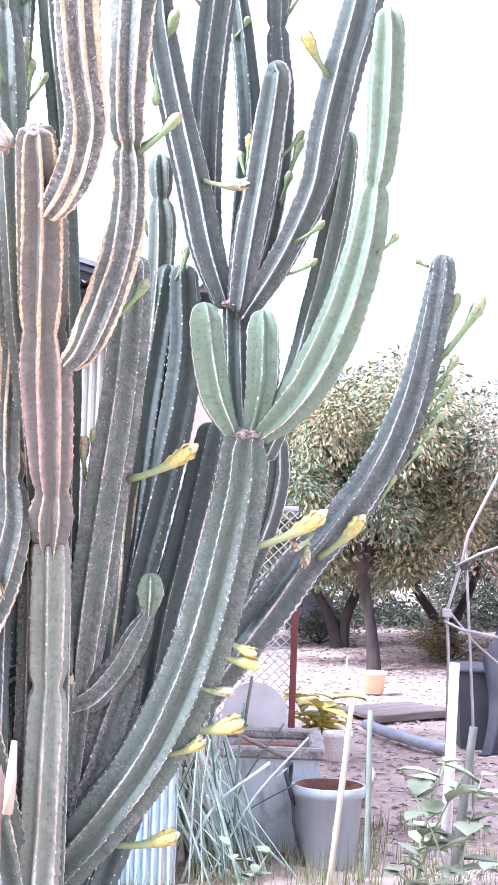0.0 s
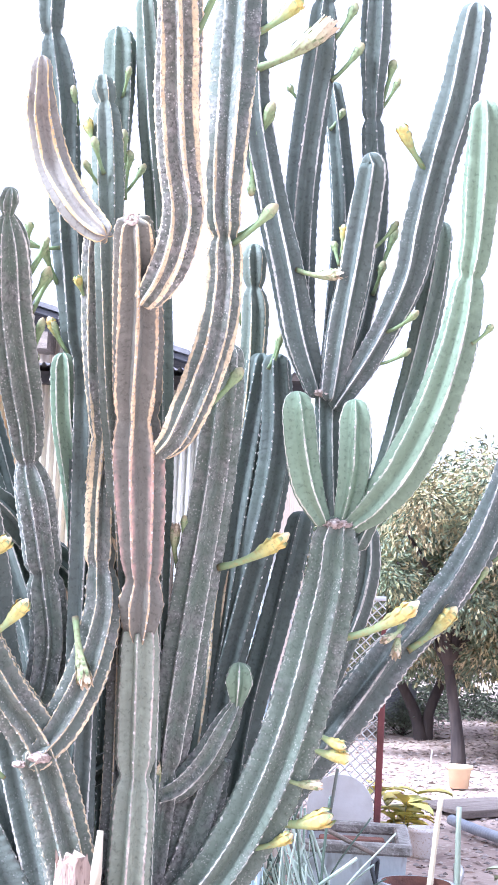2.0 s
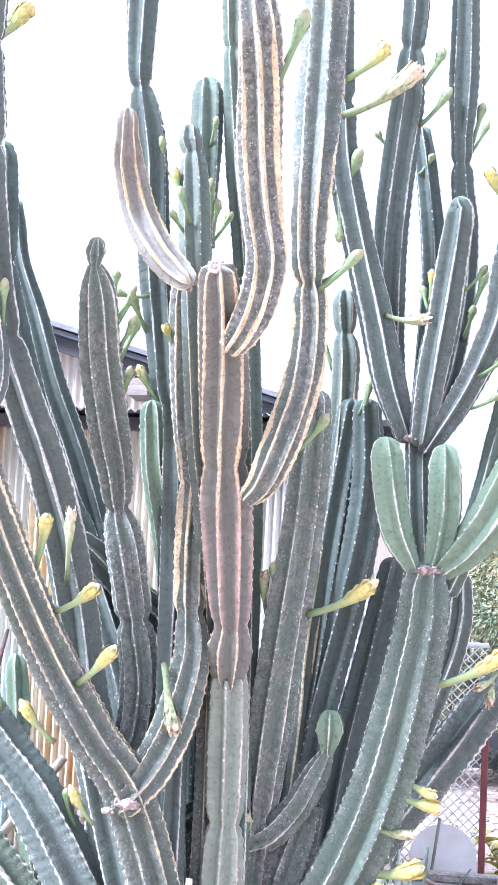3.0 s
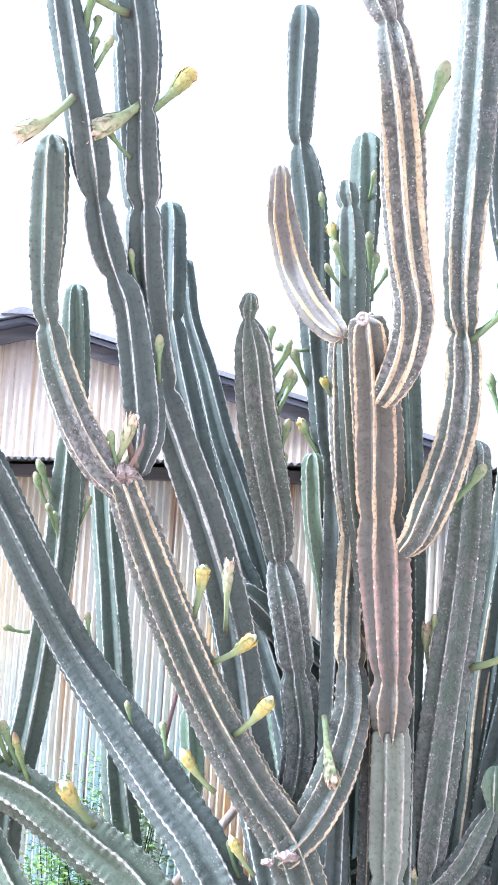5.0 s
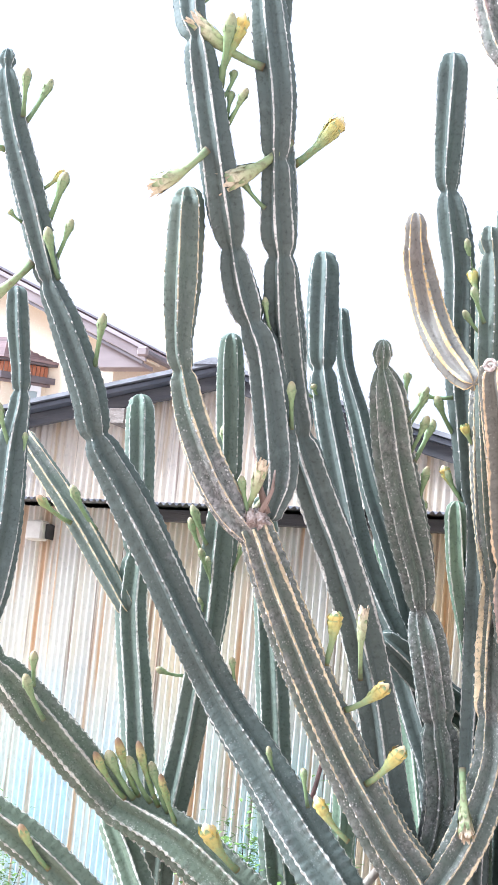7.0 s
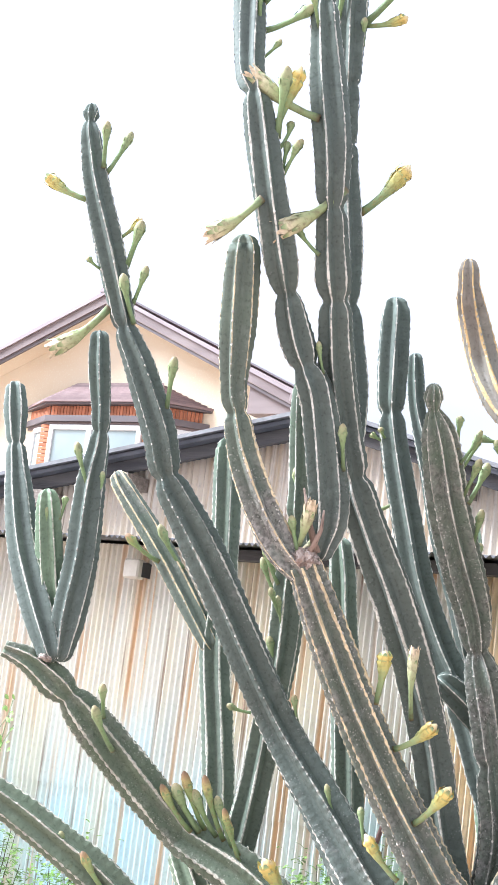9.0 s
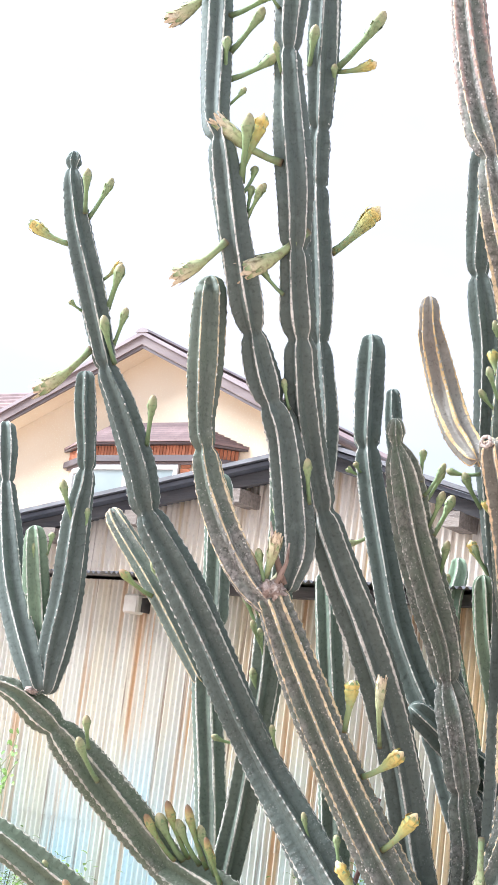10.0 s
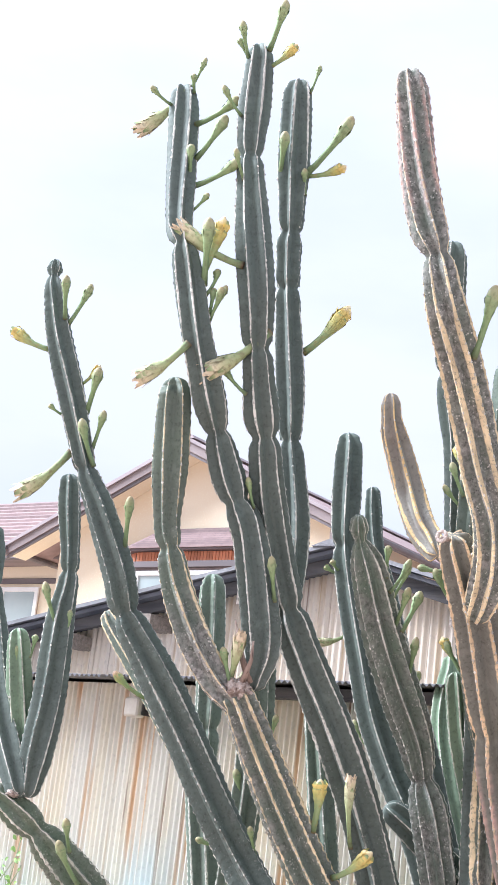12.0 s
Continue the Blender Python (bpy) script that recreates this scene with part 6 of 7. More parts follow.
hp("string_bed", bay_ring(0.05, 6.79, 6.836), M["fascia"])

window_one = hp("window", box(BX0 + 0.05, BX1 - 0.30, 0.020, 0.045, 5.30, 6.78), M["mortar"])
for q0, q1, z0, z1 in ((BX0 + 0.05, BX1 - 0.30, 6.69, 6.785), (BX0 + 0.05, BX1 - 0.30, 5.30, 5.40), (BX0 + 0.05, BX0 + 0.15, 5.40, 6.69),
                       (BX1 - 0.40, BX1 - 0.30, 5.40, 6.69), (-0.02, 0.10, 5.40, 6.69)):
    hp("window_frame", box(q0, q1, -0.030, 0.016, z0, z1, 0.006), M["white_frame"], window_one)
for q0, q1 in ((BX0 + 0.15, -0.02), (0.10, BX1 - 0.40)):
    hp("pane", box(q0, q1, 0.004, 0.012, 5.40, 6.69), M["pane"], window_one)
    for z in (6.30, 6.60):
        hp("blind_rail", box(q0, q1, 0.013, 0.018, z, z + 0.03), M["white_frame"], window_one)


def cant_panel(name, a, b, u0, u1, z0, z1, out, mat, parent=None):
    """A flat panel on a slanting face of the bay, from fraction u0 to u1 of it."""
    a, b = Vector((a[0], a[1], 0)), Vector((b[0], b[1], 0))
    d = (b - a).normalized()
    nrm = Vector((d.y, -d.x, 0))
    p, q = a.lerp(b, u0), a.lerp(b, u1)
    corners = [p + nrm * 0.004, q + nrm * 0.004, q + nrm * out, p + nrm * out]
    return hp(name, upright([(c.x, c.y) for c in corners], z0, z1), mat, parent)


for a, b in ((BAY[0], BAY[1]), (BAY[2], BAY[3])):
    side = cant_panel("window", a, b, 0.30, 0.86, 5.30, 6.78, 0.012, M["pane"])
    for u0, u1, z0, z1 in ((0.28, 0.36, 5.30, 6.785), (0.80, 0.88, 5.30, 6.785), (0.36, 0.80, 6.69, 6.785), (0.36, 0.80, 5.30, 5.40)):
        cant_panel("window_frame", a, b, u0, u1, z0, z1, 0.045, M["white_frame"], side)

# side wing: lower tiled roof, wall and window
hp("wing_wall", box(-10.0, -HALF - 0.01, 2.0, 8.6, -0.03, 7.40), M["render_cream"])
WY0, WY1, WZ0, WZ1 = 1.38, 5.0, 7.42, 9.62
wing = bmesh.new()
vs = [wing.verts.new(p) for p in ((-10.3, WY0, WZ0), (-HALF - 0.25, WY0, WZ0), (-HALF - 0.25, WY1, WZ1), (-10.3, WY1, WZ1), (-10.3, WY0, WZ0 + 0.06), (-HALF - 0.25, WY0, WZ0 + 0.06), (-HALF - 0.25, WY1, WZ1 + 0.06), (-10.3, WY1, WZ1 + 0.06))]
for q in ((3, 2, 1, 0), (4, 5, 6, 7), (0, 1, 5, 4), (1, 2, 6, 5), (2, 3, 7, 6), (3, 0, 4, 7)):
    wing.faces.new([vs[i] for i in q])
hp("wing_roof", wing, M["fascia_dark"])
for i in range(15):
    u, w = i / 15, (i + 0.93) / 15
    y0, y1, z0, z1 = WY0 - 0.03 + (WY1 - WY0) * u, WY0 + (WY1 - WY0) * w, WZ0 + (WZ1 - WZ0) * u, WZ0 + (WZ1 - WZ0) * w
    bm = prism([(y0, z0 + 0.07), (y1, z1 + 0.065), (y1, z1 + 0.085), (y0, z0 + 0.125)], -10.35, -HALF - 0.28)
    for v in bm.verts:
        v.co = Vector((v.co.y, v.co.x, v.co.z))
    bmesh.ops.recalc_face_normals(bm, faces=bm.faces)
    hp("tile_course", bm, M["tile"])
hp("wing_gutter", box(-10.3, -HALF - 0.27, WY0 - 0.13, WY0 - 0.035, WZ0 - 0.06, WZ0 + 0.06, 0.03), M["fascia_dark"])
hp("wing_soffit", box(-10.3, -HALF - 0.27, WY0 - 0.02, 1.995, WZ0 - 0.05, WZ0 - 0.015), M["fascia"])
hp("wing_band", box(-10.0, -HALF - 0.015, 1.955, 1.995, 6.98, 7.10, 0.01), M["fascia_dark"])
window_two = hp("window", box(-7.4, -5.15, 1.965, 1.99, 5.55, 6.90), M["mortar"])
for q0, q1, z0, z1 in ((-7.4, -5.15, 6.80, 6.90), (-7.4, -5.15, 5.55, 5.65), (-5.25, -5.15, 5.65, 6.80), (-6.28, -6.16, 5.65, 6.80), (-7.4, -7.3, 5.65, 6.80)):
    hp("window_frame", box(q0, q1, 1.92, 1.962, z0, z1, 0.006), M["white_frame"], window_two)
for q0, q1 in ((-7.3, -6.28), (-6.16, -5.25)):
    hp("pane", box(q0, q1, 1.945, 1.955, 5.65, 6.80), M["pane"], window_two)


# ---- yard: tub, bucket, stakes, poles ----
def ring_data(rx, ry, z, n=40, cx=0.0, cy=0.0):
    return [(cx + rx * math.cos(2 * math.pi * i / n), cy + ry * math.sin(2 * math.pi * i / n), z) for i in range(n)]


def lathe(rings, n=40, close_first=True, close_last=True):
    verts, faces = [], []
    for r0, z in rings:
        verts += ring_data(r0, r0, z, n)
    for j in range(len(rings) - 1):
        for i in range(n):
            i2 = (i + 1) % n
            faces.append((j * n + i, j * n + i2, (j + 1) * n + i2, (j + 1) * n + i))
    if close_first:
        faces.append(tuple(range(n))[::-1])
    if close_last:
        faces.append(tuple(range((len(rings) - 1) * n, len(rings) * n)))
    return verts, faces


def open_tub(bm, x0, x1, y0, y1, z0, z1, wall, taper):
    """Four sloping walls and a floor, hollow inside."""
    def loop(grow, z):
        return [bm.verts.new(p) for p in ((x0 - grow, y0 - grow, z), (x1 + grow, y0 - grow, z), (x1 + grow, y1 + grow, z), (x0 - grow, y1 + grow, z))]
    a, b, c, d = loop(-taper, z0), loop(0, z1), loop(-wall, z1), loop(-taper - wall, z0 + wall)
    for p, q in ((a, b), (b, c), (c, d)):
        for i in range(4):
            bm.faces.new((p[i], p[(i + 1) % 4], q[(i + 1) % 4], q[i]))
    bm.faces.new(a[::-1])
    bm.faces.new(d)
    return bm


tub = tagged(empty("laundry_tub", (0.22, 6.25, -0.02)), "old pale blue-grey concrete laundry tub with mossy rim", "tub")
part("body", open_tub(bmesh.new(), 0.0, 0.49, 0.0, 0.62, 0.0, 0.43, 0.035, 0.03), M["tub_paint"], tub)
rim = bmesh.new()
for q in ((-0.02, 0.51, -0.02, 0.045), (-0.02, 0.51, 0.575, 0.64), (-0.02, 0.045, 0.05, 0.57), (0.445, 0.51, 0.05, 0.57)):
    add_box(rim, *q, 0.428, 0.478, 0.010)
part("rim", rim, M["concrete"], tub, "mossy speckled concrete rim")
part("soil", box(0.05, 0.44, 0.05, 0.57, 0.36, 0.40), M["wet_clay"], tub, "reddish wet soil")
bricks_in = box(0.10, 0.40, 0.40, 0.50, 0.395, 0.43, 0.006)
part("brick_slab", bricks_in, M["wet_clay"], tub)

bucket = tagged(empty("bucket", (0.745, 6.10, -0.015)), "tall grey plastic bucket with black strap handles", "bucket")
v, f = lathe([(0.118, 0.0), (0.125, 0.01), (0.148, 0.30), (0.162, 0.305), (0.164, 0.345), (0.150, 0.348), (0.142, 0.30), (0.118, 0.02)])
mesh_part("body", v, f, M["bucket"], bucket, "", True)
v, f = lathe([(0.147, 0.346), (0.1395, 0.300), (0.128, 0.16)], 40, False, True)
mesh_part("lining", v, f, M["wet_clay"], bucket, "reddish brown stained inside", True)
for sgn in (-1, 1):
    pts = [(sgn * 0.150, -0.035, 0.26), (sgn * 0.170, -0.04, 0.33), (sgn * 0.190, -0.03, 0.405), (sgn * 0.165, 0.03, 0.425), (sgn * 0.168, 0.05, 0.33), (sgn * 0.150, 0.05, 0.27)]
    q = spline(pts, 0.02)
    v, f = tube_data([tuple(p) for p in q], [0.0095] * len(q), 6)
    mesh_part("strap" if sgn < 0 else "handle", v, f, M["strap"] if sgn < 0 else M["steel"], bucket, "", True)
tube("strap", [(-0.155, -0.04, 0.28), (-0.150, -0.075, 0.20), (-0.125, -0.085, 0.10), (-0.09, -0.115, 0.0)], 0.007, M["strap"], bucket, 6)


def stake(name, foot, top, rad, mat, label, category, nodes=0):
    a, b = Vector(foot), Vector(top)
    pts, rr, n = [], [], max(2, nodes * 4 + 2)
    for i in range(n):
        u = i / (n - 1)
        p = a.lerp(b, u)
        p.x += 0.004 * noise.noise((u * 3, foot[0], 1.0))
        pts.append(tuple(p - a))
        rr.append(rad * (1.0 + (0.14 if nodes and i % 4 == 2 else 0.0)) * (1 - 0.12 * u))
    v, f = tube_data(pts, rr, 10)
    ob = mesh_part(name, v, f, mat, None, "", True)
    ob.location = foot
    return tagged(ob, label, category, "upright sticks in the yard")


stake("bamboo_stake", (0.735, 5.66, -0.06), (0.81, 5.66, 0.745), 0.0125, M["bamboo"], "pale bamboo stake leaning before the bucket", "stake", 4)
stake("garden_stake", (0.905, 5.9, -0.06), (0.90, 5.9, 0.68), 0.0125, M["green_stake"], "grey-green garden stake standing in the earth", "stake", 2)
stake("garden_stake", (1.29, 6.12, -0.06), (1.36, 6.1, 0.60), 0.021, M["dark_pole"], "dark olive pole with a pale cap", "stake", 1)
stake("white_pipe", (1.215, 5.8, -0.06), (1.235, 5.8, 0.90), 0.024, M["pvc"], "white plastic pipe with a broken top end", "pipe", 0)

frame_thing = tagged(empty("pipe_frame", (1.40, 6.80, 0.0)), "wonky frame of thin grey steel pipes", "frame")


def pipe(pts, rad=0.010, name="pipe"):
    q = [(p[0] - 1.40, p[1] - 6.80, p[2]) for p in pts]
    return tube(name, q, rad, M["steel"], frame_thing, 8)


pipe([(1.56, 6.78, 1.76), (1.40, 6.78, 1.42), (1.37, 6.78, 1.27), (1.31, 6.79, 1.05), (1.325, 6.80, 0.83), (1.33, 6.80, -0.05)], 0.0075)
pipe([(1.39, 6.80, 1.38), (1.41, 6.80, 1.1), (1.45, 6.81, 0.55), (1.47, 6.81, -0.05)], 0.007)
pipe([(1.345, 6.765, 1.265), (1.45, 6.77, 1.325), (1.75, 6.80, 1.44)], 0.007)
pipe([(1.30, 6.775, 1.00), (1.38, 6.77, 0.965), (1.75, 6.78, 0.90)], 0.007)
pipe([(1.32, 6.81, 1.05), (1.45, 6.83, 0.90), (1.70, 6.85, 0.70)], 0.006)
pipe([(1.62, 6.80, 1.70), (1.62, 6.80, 0.9), (1.62, 6.80, -0.05)], 0.006)
part("clamp", box(-0.035, 0.005, -0.03, 0.015, 1.25, 1.285, 0.004), M["black_metal"], frame_thing)
part("clamp", box(-0.11, -0.07, -0.03, 0.015, 1.02, 1.06, 0.004), M["steel"], frame_thing)

# planter, board, hose, black bin with cloth
planter = tagged(empty("planter", (1.36, 12.3, 0.0)), "orange plastic planter pot with a wide rim", "planter")
v, f = lathe([(0.075, 0.0), (0.096, 0.15), (0.110, 0.155), (0.112, 0.18), (0.098, 0.18), (0.090, 0.14)], 32)
mesh_part("pot", v, f, M["terracotta"], planter, "", True)
v, f = lathe([(0.086, 0.145), (0.092, 0.15)], 32)
mesh_part("soil", v, f, M["wet_clay"], planter)
stake("plant_label_stick", (1.13, 12.6, -0.02), (1.15, 12.6, 0.26), 0.006, M["pvc"], "thin white stick standing in the earth", "stick")

board = tagged(empty("timber_board", (1.40, 11.0, 0.02)), "weathered grey timber board lying on the earth", "board")
for i in range(3):
    b = part("plank", box(-0.42 + 0.03 * i, 0.42 - 0.02 * (i % 2), -0.26 + 0.17 * i, -0.095 + 0.17 * i, 0.0, 0.03, 0.004), M["board_brown"], board)
    b.rotation_euler = (0, 0, radians(40))
part("edge_beam", box(-0.45, 0.43, -0.30, -0.265, -0.02, 0.035, 0.004), M["board_brown"], board).rotation_euler = (0, 0, radians(40))

hose = tagged(empty("ribbed_pipe", (1.20, 9.8, 0.0)), "bluish grey ribbed drainage pipe lying curved on the ground", "pipe")
q = spline([(-0.04, 0.30, 0.045), (0.08, -0.05, 0.045), (0.24, -0.42, 0.045), (0.40, -0.68, 0.045)], 0.008)
v, f = tube_data([tuple(p) for p in q], [0.036 if i % 4 < 2 else 0.029 for i in range(len(q))], 14)
mesh_part("hose_wall", v, f, M["hose"], hose, "", True)

bin_thing = tagged(empty("black_bin", (1.93, 9.6, 0.0)), "black plastic bin with a dark cloth over it", "bin")
b = bmesh.new()
open_tub(b, -0.24, 0.24, -0.22, 0.22, 0.0, 0.50, 0.015, 0.035)
part("body", b, M["black_plastic"], bin_thing)
part("rim", box(-0.26, 0.26, -0.24, 0.24, 0.49, 0.525, 0.012), M["black_plastic"], bin_thing)
tube("handle", [(-0.05, -0.15, 0.52), (-0.03, -0.15, 0.56), (0.12, -0.15, 0.575), (0.2, -0.15, 0.54)], 0.008, M["pvc"], bin_thing, 8)


def cloth():
    verts, faces, n, m = [], [], 26, 18
    for j in range(m):
        for i in range(n):
            u, w = i / (n - 1), j / (m - 1)
            drop = max(0.0, 0.35 - u) * 0.5
            zz = 0.95 - 0.95 * w - 0.45 * max(0, 0.45 - u) * (1 - w)
            verts.append((-0.10 + 0.65 * u * (0.55 + 0.45 * w) + 0.05 * math.sin(w * 4), -0.32 + 0.035 * math.sin(u * 24 + w * 3) - 0.10 * w * w, max(0.01, zz - drop)))
    for j in range(m - 1):
        for i in range(n - 1):
            faces.append((j * n + i, j * n + i + 1, (j + 1) * n + i + 1, (j + 1) * n + i))
    mesh_part("cloth_cover", verts, faces, M["cover"], bin_thing, "dark draped cloth", True)


cloth()

# ---- chain-link fence ----
fence = tagged(empty("chain_link_fence", (0.2, 7.4, 0.0)), "galvanised chain-link fence on a red-oxide post", "fence")


def mesh_wire():
    pieces, a = [], 0.052
    x0, x1, z0, z1 = -1.1, 0.40, 0.02, 1.50
    n = int((x1 - x0 + z1 - z0) / a) + 2
    for sgn in (1, -1):
        for i in range(-2, n):
            c = x0 + i * a - (z1 - z0 if sgn > 0 else 0)
            if sgn > 0:
                p0, p1 = (c, z0), (c + (z1 - z0), z1)
            else:
                p0, p1 = (c, z1), (c + (z1 - z0), z0)
            dx = p1[0] - p0[0]
            u0, u1 = max(0.0, (x0 - p0[0]) / dx), min(1.0, (x1 - p0[0]) / dx)
            if u1 - u0 < 0.01:
                continue
            e0 = (p0[0] + dx * u0, 0.003 * sgn, p0[1] + (p1[1] - p0[1]) * u0)
            e1 = (p0[0] + dx * u1, 0.003 * sgn, p0[1] + (p1[1] - p0[1]) * u1)
            pieces.append(tube_data([e0, e1], [0.0034, 0.0034], 5, False))
    v, f = join_data(pieces)
    return v, f


v, f = mesh_wire()
tagged(mesh_part("wire_mesh", v, f, M["wire"], fence, "", True), kind="stuff")
part("post", box(0.382, 0.416, -0.03, 0.01, -0.05, 1.42, 0.004), M["red_post"], fence, "red-oxide steel post")
part("post", box(-1.12, -1.08, -0.03, 0.01, -0.05, 1.56, 0.004), M["red_post"], fence)
tube("top_rail", [(-1.1, 0.0, 1.51), (0.40, 0.0, 1.51)], 0.012, M["wire"], fence)
tube("tie_wire", [(-1.1, 0.004, 0.78), (0.40, 0.004, 0.79)], 0.003, M["wire"], fence, 5)

disc = tagged(empty("round_board", (0.41, 7.28, 0.46)), "white round-topped board leaning on the fence", "board")
pts = [(-0.165, -0.46)] + [(0.165 * math.cos(a), 0.165 * math.sin(a)) for a in np.linspace(math.pi, 0, 24)] + [(0.165, -0.46)]
bm = prism([(p[0], p[1]) for p in pts], 0.0, 0.02)
part("board_face", bm, M["white_board"], disc)
tube("leaning_stick", [(-0.10, -0.05, -0.44), (-0.02, -0.05, 0.20)], 0.008, M["dark_pole"], disc)

# bundle of reeds and hoses against the tub
reeds = tagged(empty("reed_bundle", (0.30, 5.85, 0.0)), "loose bundle of pale green canes and hoses", "canes")
r = random.Random(21)
for i in range(64):
    x0, y0 = r.uniform(-0.22, 0.10), r.uniform(-0.25, 0.2)
    lean = r.uniform(-0.26, 0.06) if i % 3 else r.uniform(-0.55, 0.35)
    h = r.uniform(0.35, 0.76)
    p = [(x0 - lean * 0.5 + 0.05, y0, -0.03), (x0 + lean * 0.1 + r.uniform(-0.03, 0.03), y0 + r.uniform(-0.03, 0.03), h * 0.55), (x0 + lean * 0.8, y0 + r.uniform(-0.1, 0.1), h)]
    q = spline(p, 0.05)
    tube("cane", [tuple(w[:3]) for w in q], r.uniform(0.0022, 0.0075), M["reed"] if i % 5 else M["reed_dark"], reeds, 6)
tube("leaning_stick", [(-0.15, 0.2, 0.62), (0.10, 0.30, 0.50), (0.27, 0.33, 0.42)], 0.010, M["timber_grey"], reeds)


# ---- plants ----
def leaf_fan(verts, faces, at, aim, up, length, width, curl=0.25):
    """One broad leaf with a folded midrib."""
    aim, up = Vector(aim).normalized(), Vector(up).normalized()
    side = aim.cross(up).normalized()
    n = aim.cross(side) * -1
    at = Vector(tuple(float(c) for c in at))
    o = len(verts)
    rows = ((0.0, 0.05, 0.0), (0.3, 0.85, 0.04), (0.6, 1.0, 0.02), (0.85, 0.55, -0.08), (1.0, 0.03, -0.2))
    for u, w, c in rows:
        p = at + aim * length * u + n * length * (c * curl * 3)
        verts += [tuple(p - side * width * w * 0.5 + n * width * 0.12), tuple(p), tuple(p + side * width * w * 0.5 + n * width * 0.12)]
    for j in range(len(rows) - 1):
        a = o + j * 3
        faces += [(a, a + 1, a + 4, a + 3), (a + 1, a + 2, a + 5, a + 4)]


def herb(name, foot, height, spread, leaves, size, mat, label, category, seed, stems=3):
    r = random.Random(seed)
    root = tagged(empty(name, foot), label, category, "leafy plants in the yard")
    verts, faces = [], []
    for s in range(stems):
        a = r.uniform(0, 6.28)
        top = (spread * math.cos(a) * r.uniform(0.3, 1), spread * math.sin(a) * r.uniform(0.3, 1), height * r.uniform(0.7, 1.0))
        p = spline([(0, 0, -0.02), (top[0] * 0.4, top[1] * 0.4, top[2] * 0.5), top], 0.03)
        tube("plant_stalk", [tuple(q) for q in p], [0.006 * (1 - 0.6 * i / len(p)) for i in range(len(p))], M["weed"], root, 6)
        for k in range(leaves // stems):
            q = p[int(len(p) * r.uniform(0.25, 0.99))]
            b = r.uniform(0, 6.28)
            leaf_fan(verts, faces, q, (math.cos(b), math.sin(b), r.uniform(-0.1, 0.6)), (0, 0, 1), size * r.uniform(0.6, 1.2), size * r.uniform(0.45, 0.75))
    lf = mesh_part("foliage", verts, faces, mat, root, "", True)
    tagged(lf, kind="stuff")
    return root


herb("weed", (1.06, 5.55, 0.0), 0.56, 0.26, 20, 0.16, M["weed"], "leafy green weed growing before the bucket", "weed", 31)
herb("weed", (1.22, 5.45, 0.0), 0.50, 0.25, 18, 0.17, M["weed"], "leafy green weed beside the dark pole", "weed", 32)
herb("weed", (1.12, 5.2, 0.0), 0.24, 0.22, 24, 0.10, M["weed"], "low green weed by the path edge", "weed", 33)
herb("weed", (0.42, 5.45, 0.0), 0.20, 0.12, 15, 0.08, M["weed"], "low green weed at the foot of the tub", "weed", 34)
herb("squash_plant", (0.80, 9.2, 0.0), 0.36, 0.22, 48, 0.19, M["weed_yellow"], "yellowing broad-leaved plant behind the tub", "plant", 35)
pot = tagged(empty("white_pot", (0.905, 8.75, 0.0)), "white plastic pot beside the yellow plant", "pot")
v, f = lathe([(0.062, 0.0), (0.074, 0.02), (0.084, 0.15), (0.090, 0.155), (0.090, 0.18), (0.078, 0.18), (0.072, 0.14)], 28)
mesh_part("pot_wall", v, f, M["pvc"], pot, "", True)
v, f = lathe([(0.070, 0.14), (0.074, 0.145)], 28)
mesh_part("soil", v, f, M["wet_clay"], pot)

# bushes along the shed wall, below the limbs
def bush(foot, height, spread, count, size, mat, label, seed):
    """A dense rounded bush: thin stems and many small leaves in uneven clumps."""
    r = random.Random(seed)
    root = tagged(empty("shrub", foot), label, "shrub", "low shrubs")
    verts, faces = [], []
    tips = []
    for s in range(14):
        a, d = r.uniform(0, 6.28), spread * math.sqrt(r.random())
        top = (d * math.cos(a), d * math.sin(a), height * (1 - 0.35 * (d / spread) ** 2) * r.uniform(0.75, 1.0))
        p = spline([(0, 0, -0.02), (top[0] * 0.5, top[1] * 0.5, top[2] * 0.5), top], 0.04)
        tube("twig", [tuple(q) for q in p], [0.006 * (1 - 0.8 * i / len(p)) for i in range(len(p))], M["bark"], root, 5)
        tips += [tuple(q) for q in p[len(p) // 3:]]
    for _ in range(count):
        c0 = tips[r.randrange(len(tips))]
        at = (c0[0] + r.gauss(0, 0.06), c0[1] + r.gauss(0, 0.06), max(0.02, c0[2] + r.gauss(0, 0.05)))
        b = r.uniform(0, 6.28)
        leaf_fan(verts, faces, at, (math.cos(b), math.sin(b), r.uniform(-0.4, 0.7)), (0, 0, 1), size * r.uniform(0.6, 1.2), size * r.uniform(0.35, 0.55))
    tagged(mesh_part("foliage", verts, faces, mat, root, "", True), kind="stuff")
    return root


for i, (bx, by, bh, sp) in enumerate(((-1.50, 5.2, 1.30, 0.30), (-1.72, 5.25, 1.15, 0.22), (-2.85, 5.1, 1.06, 0.30), (-3.3, 5.1, 1.12, 0.30))):
    bush((bx, by, 0.0), bh, sp, 2600, 0.034, M["shrub_leaf"], "small bright green shrub growing by the shed wall", 50 + i)

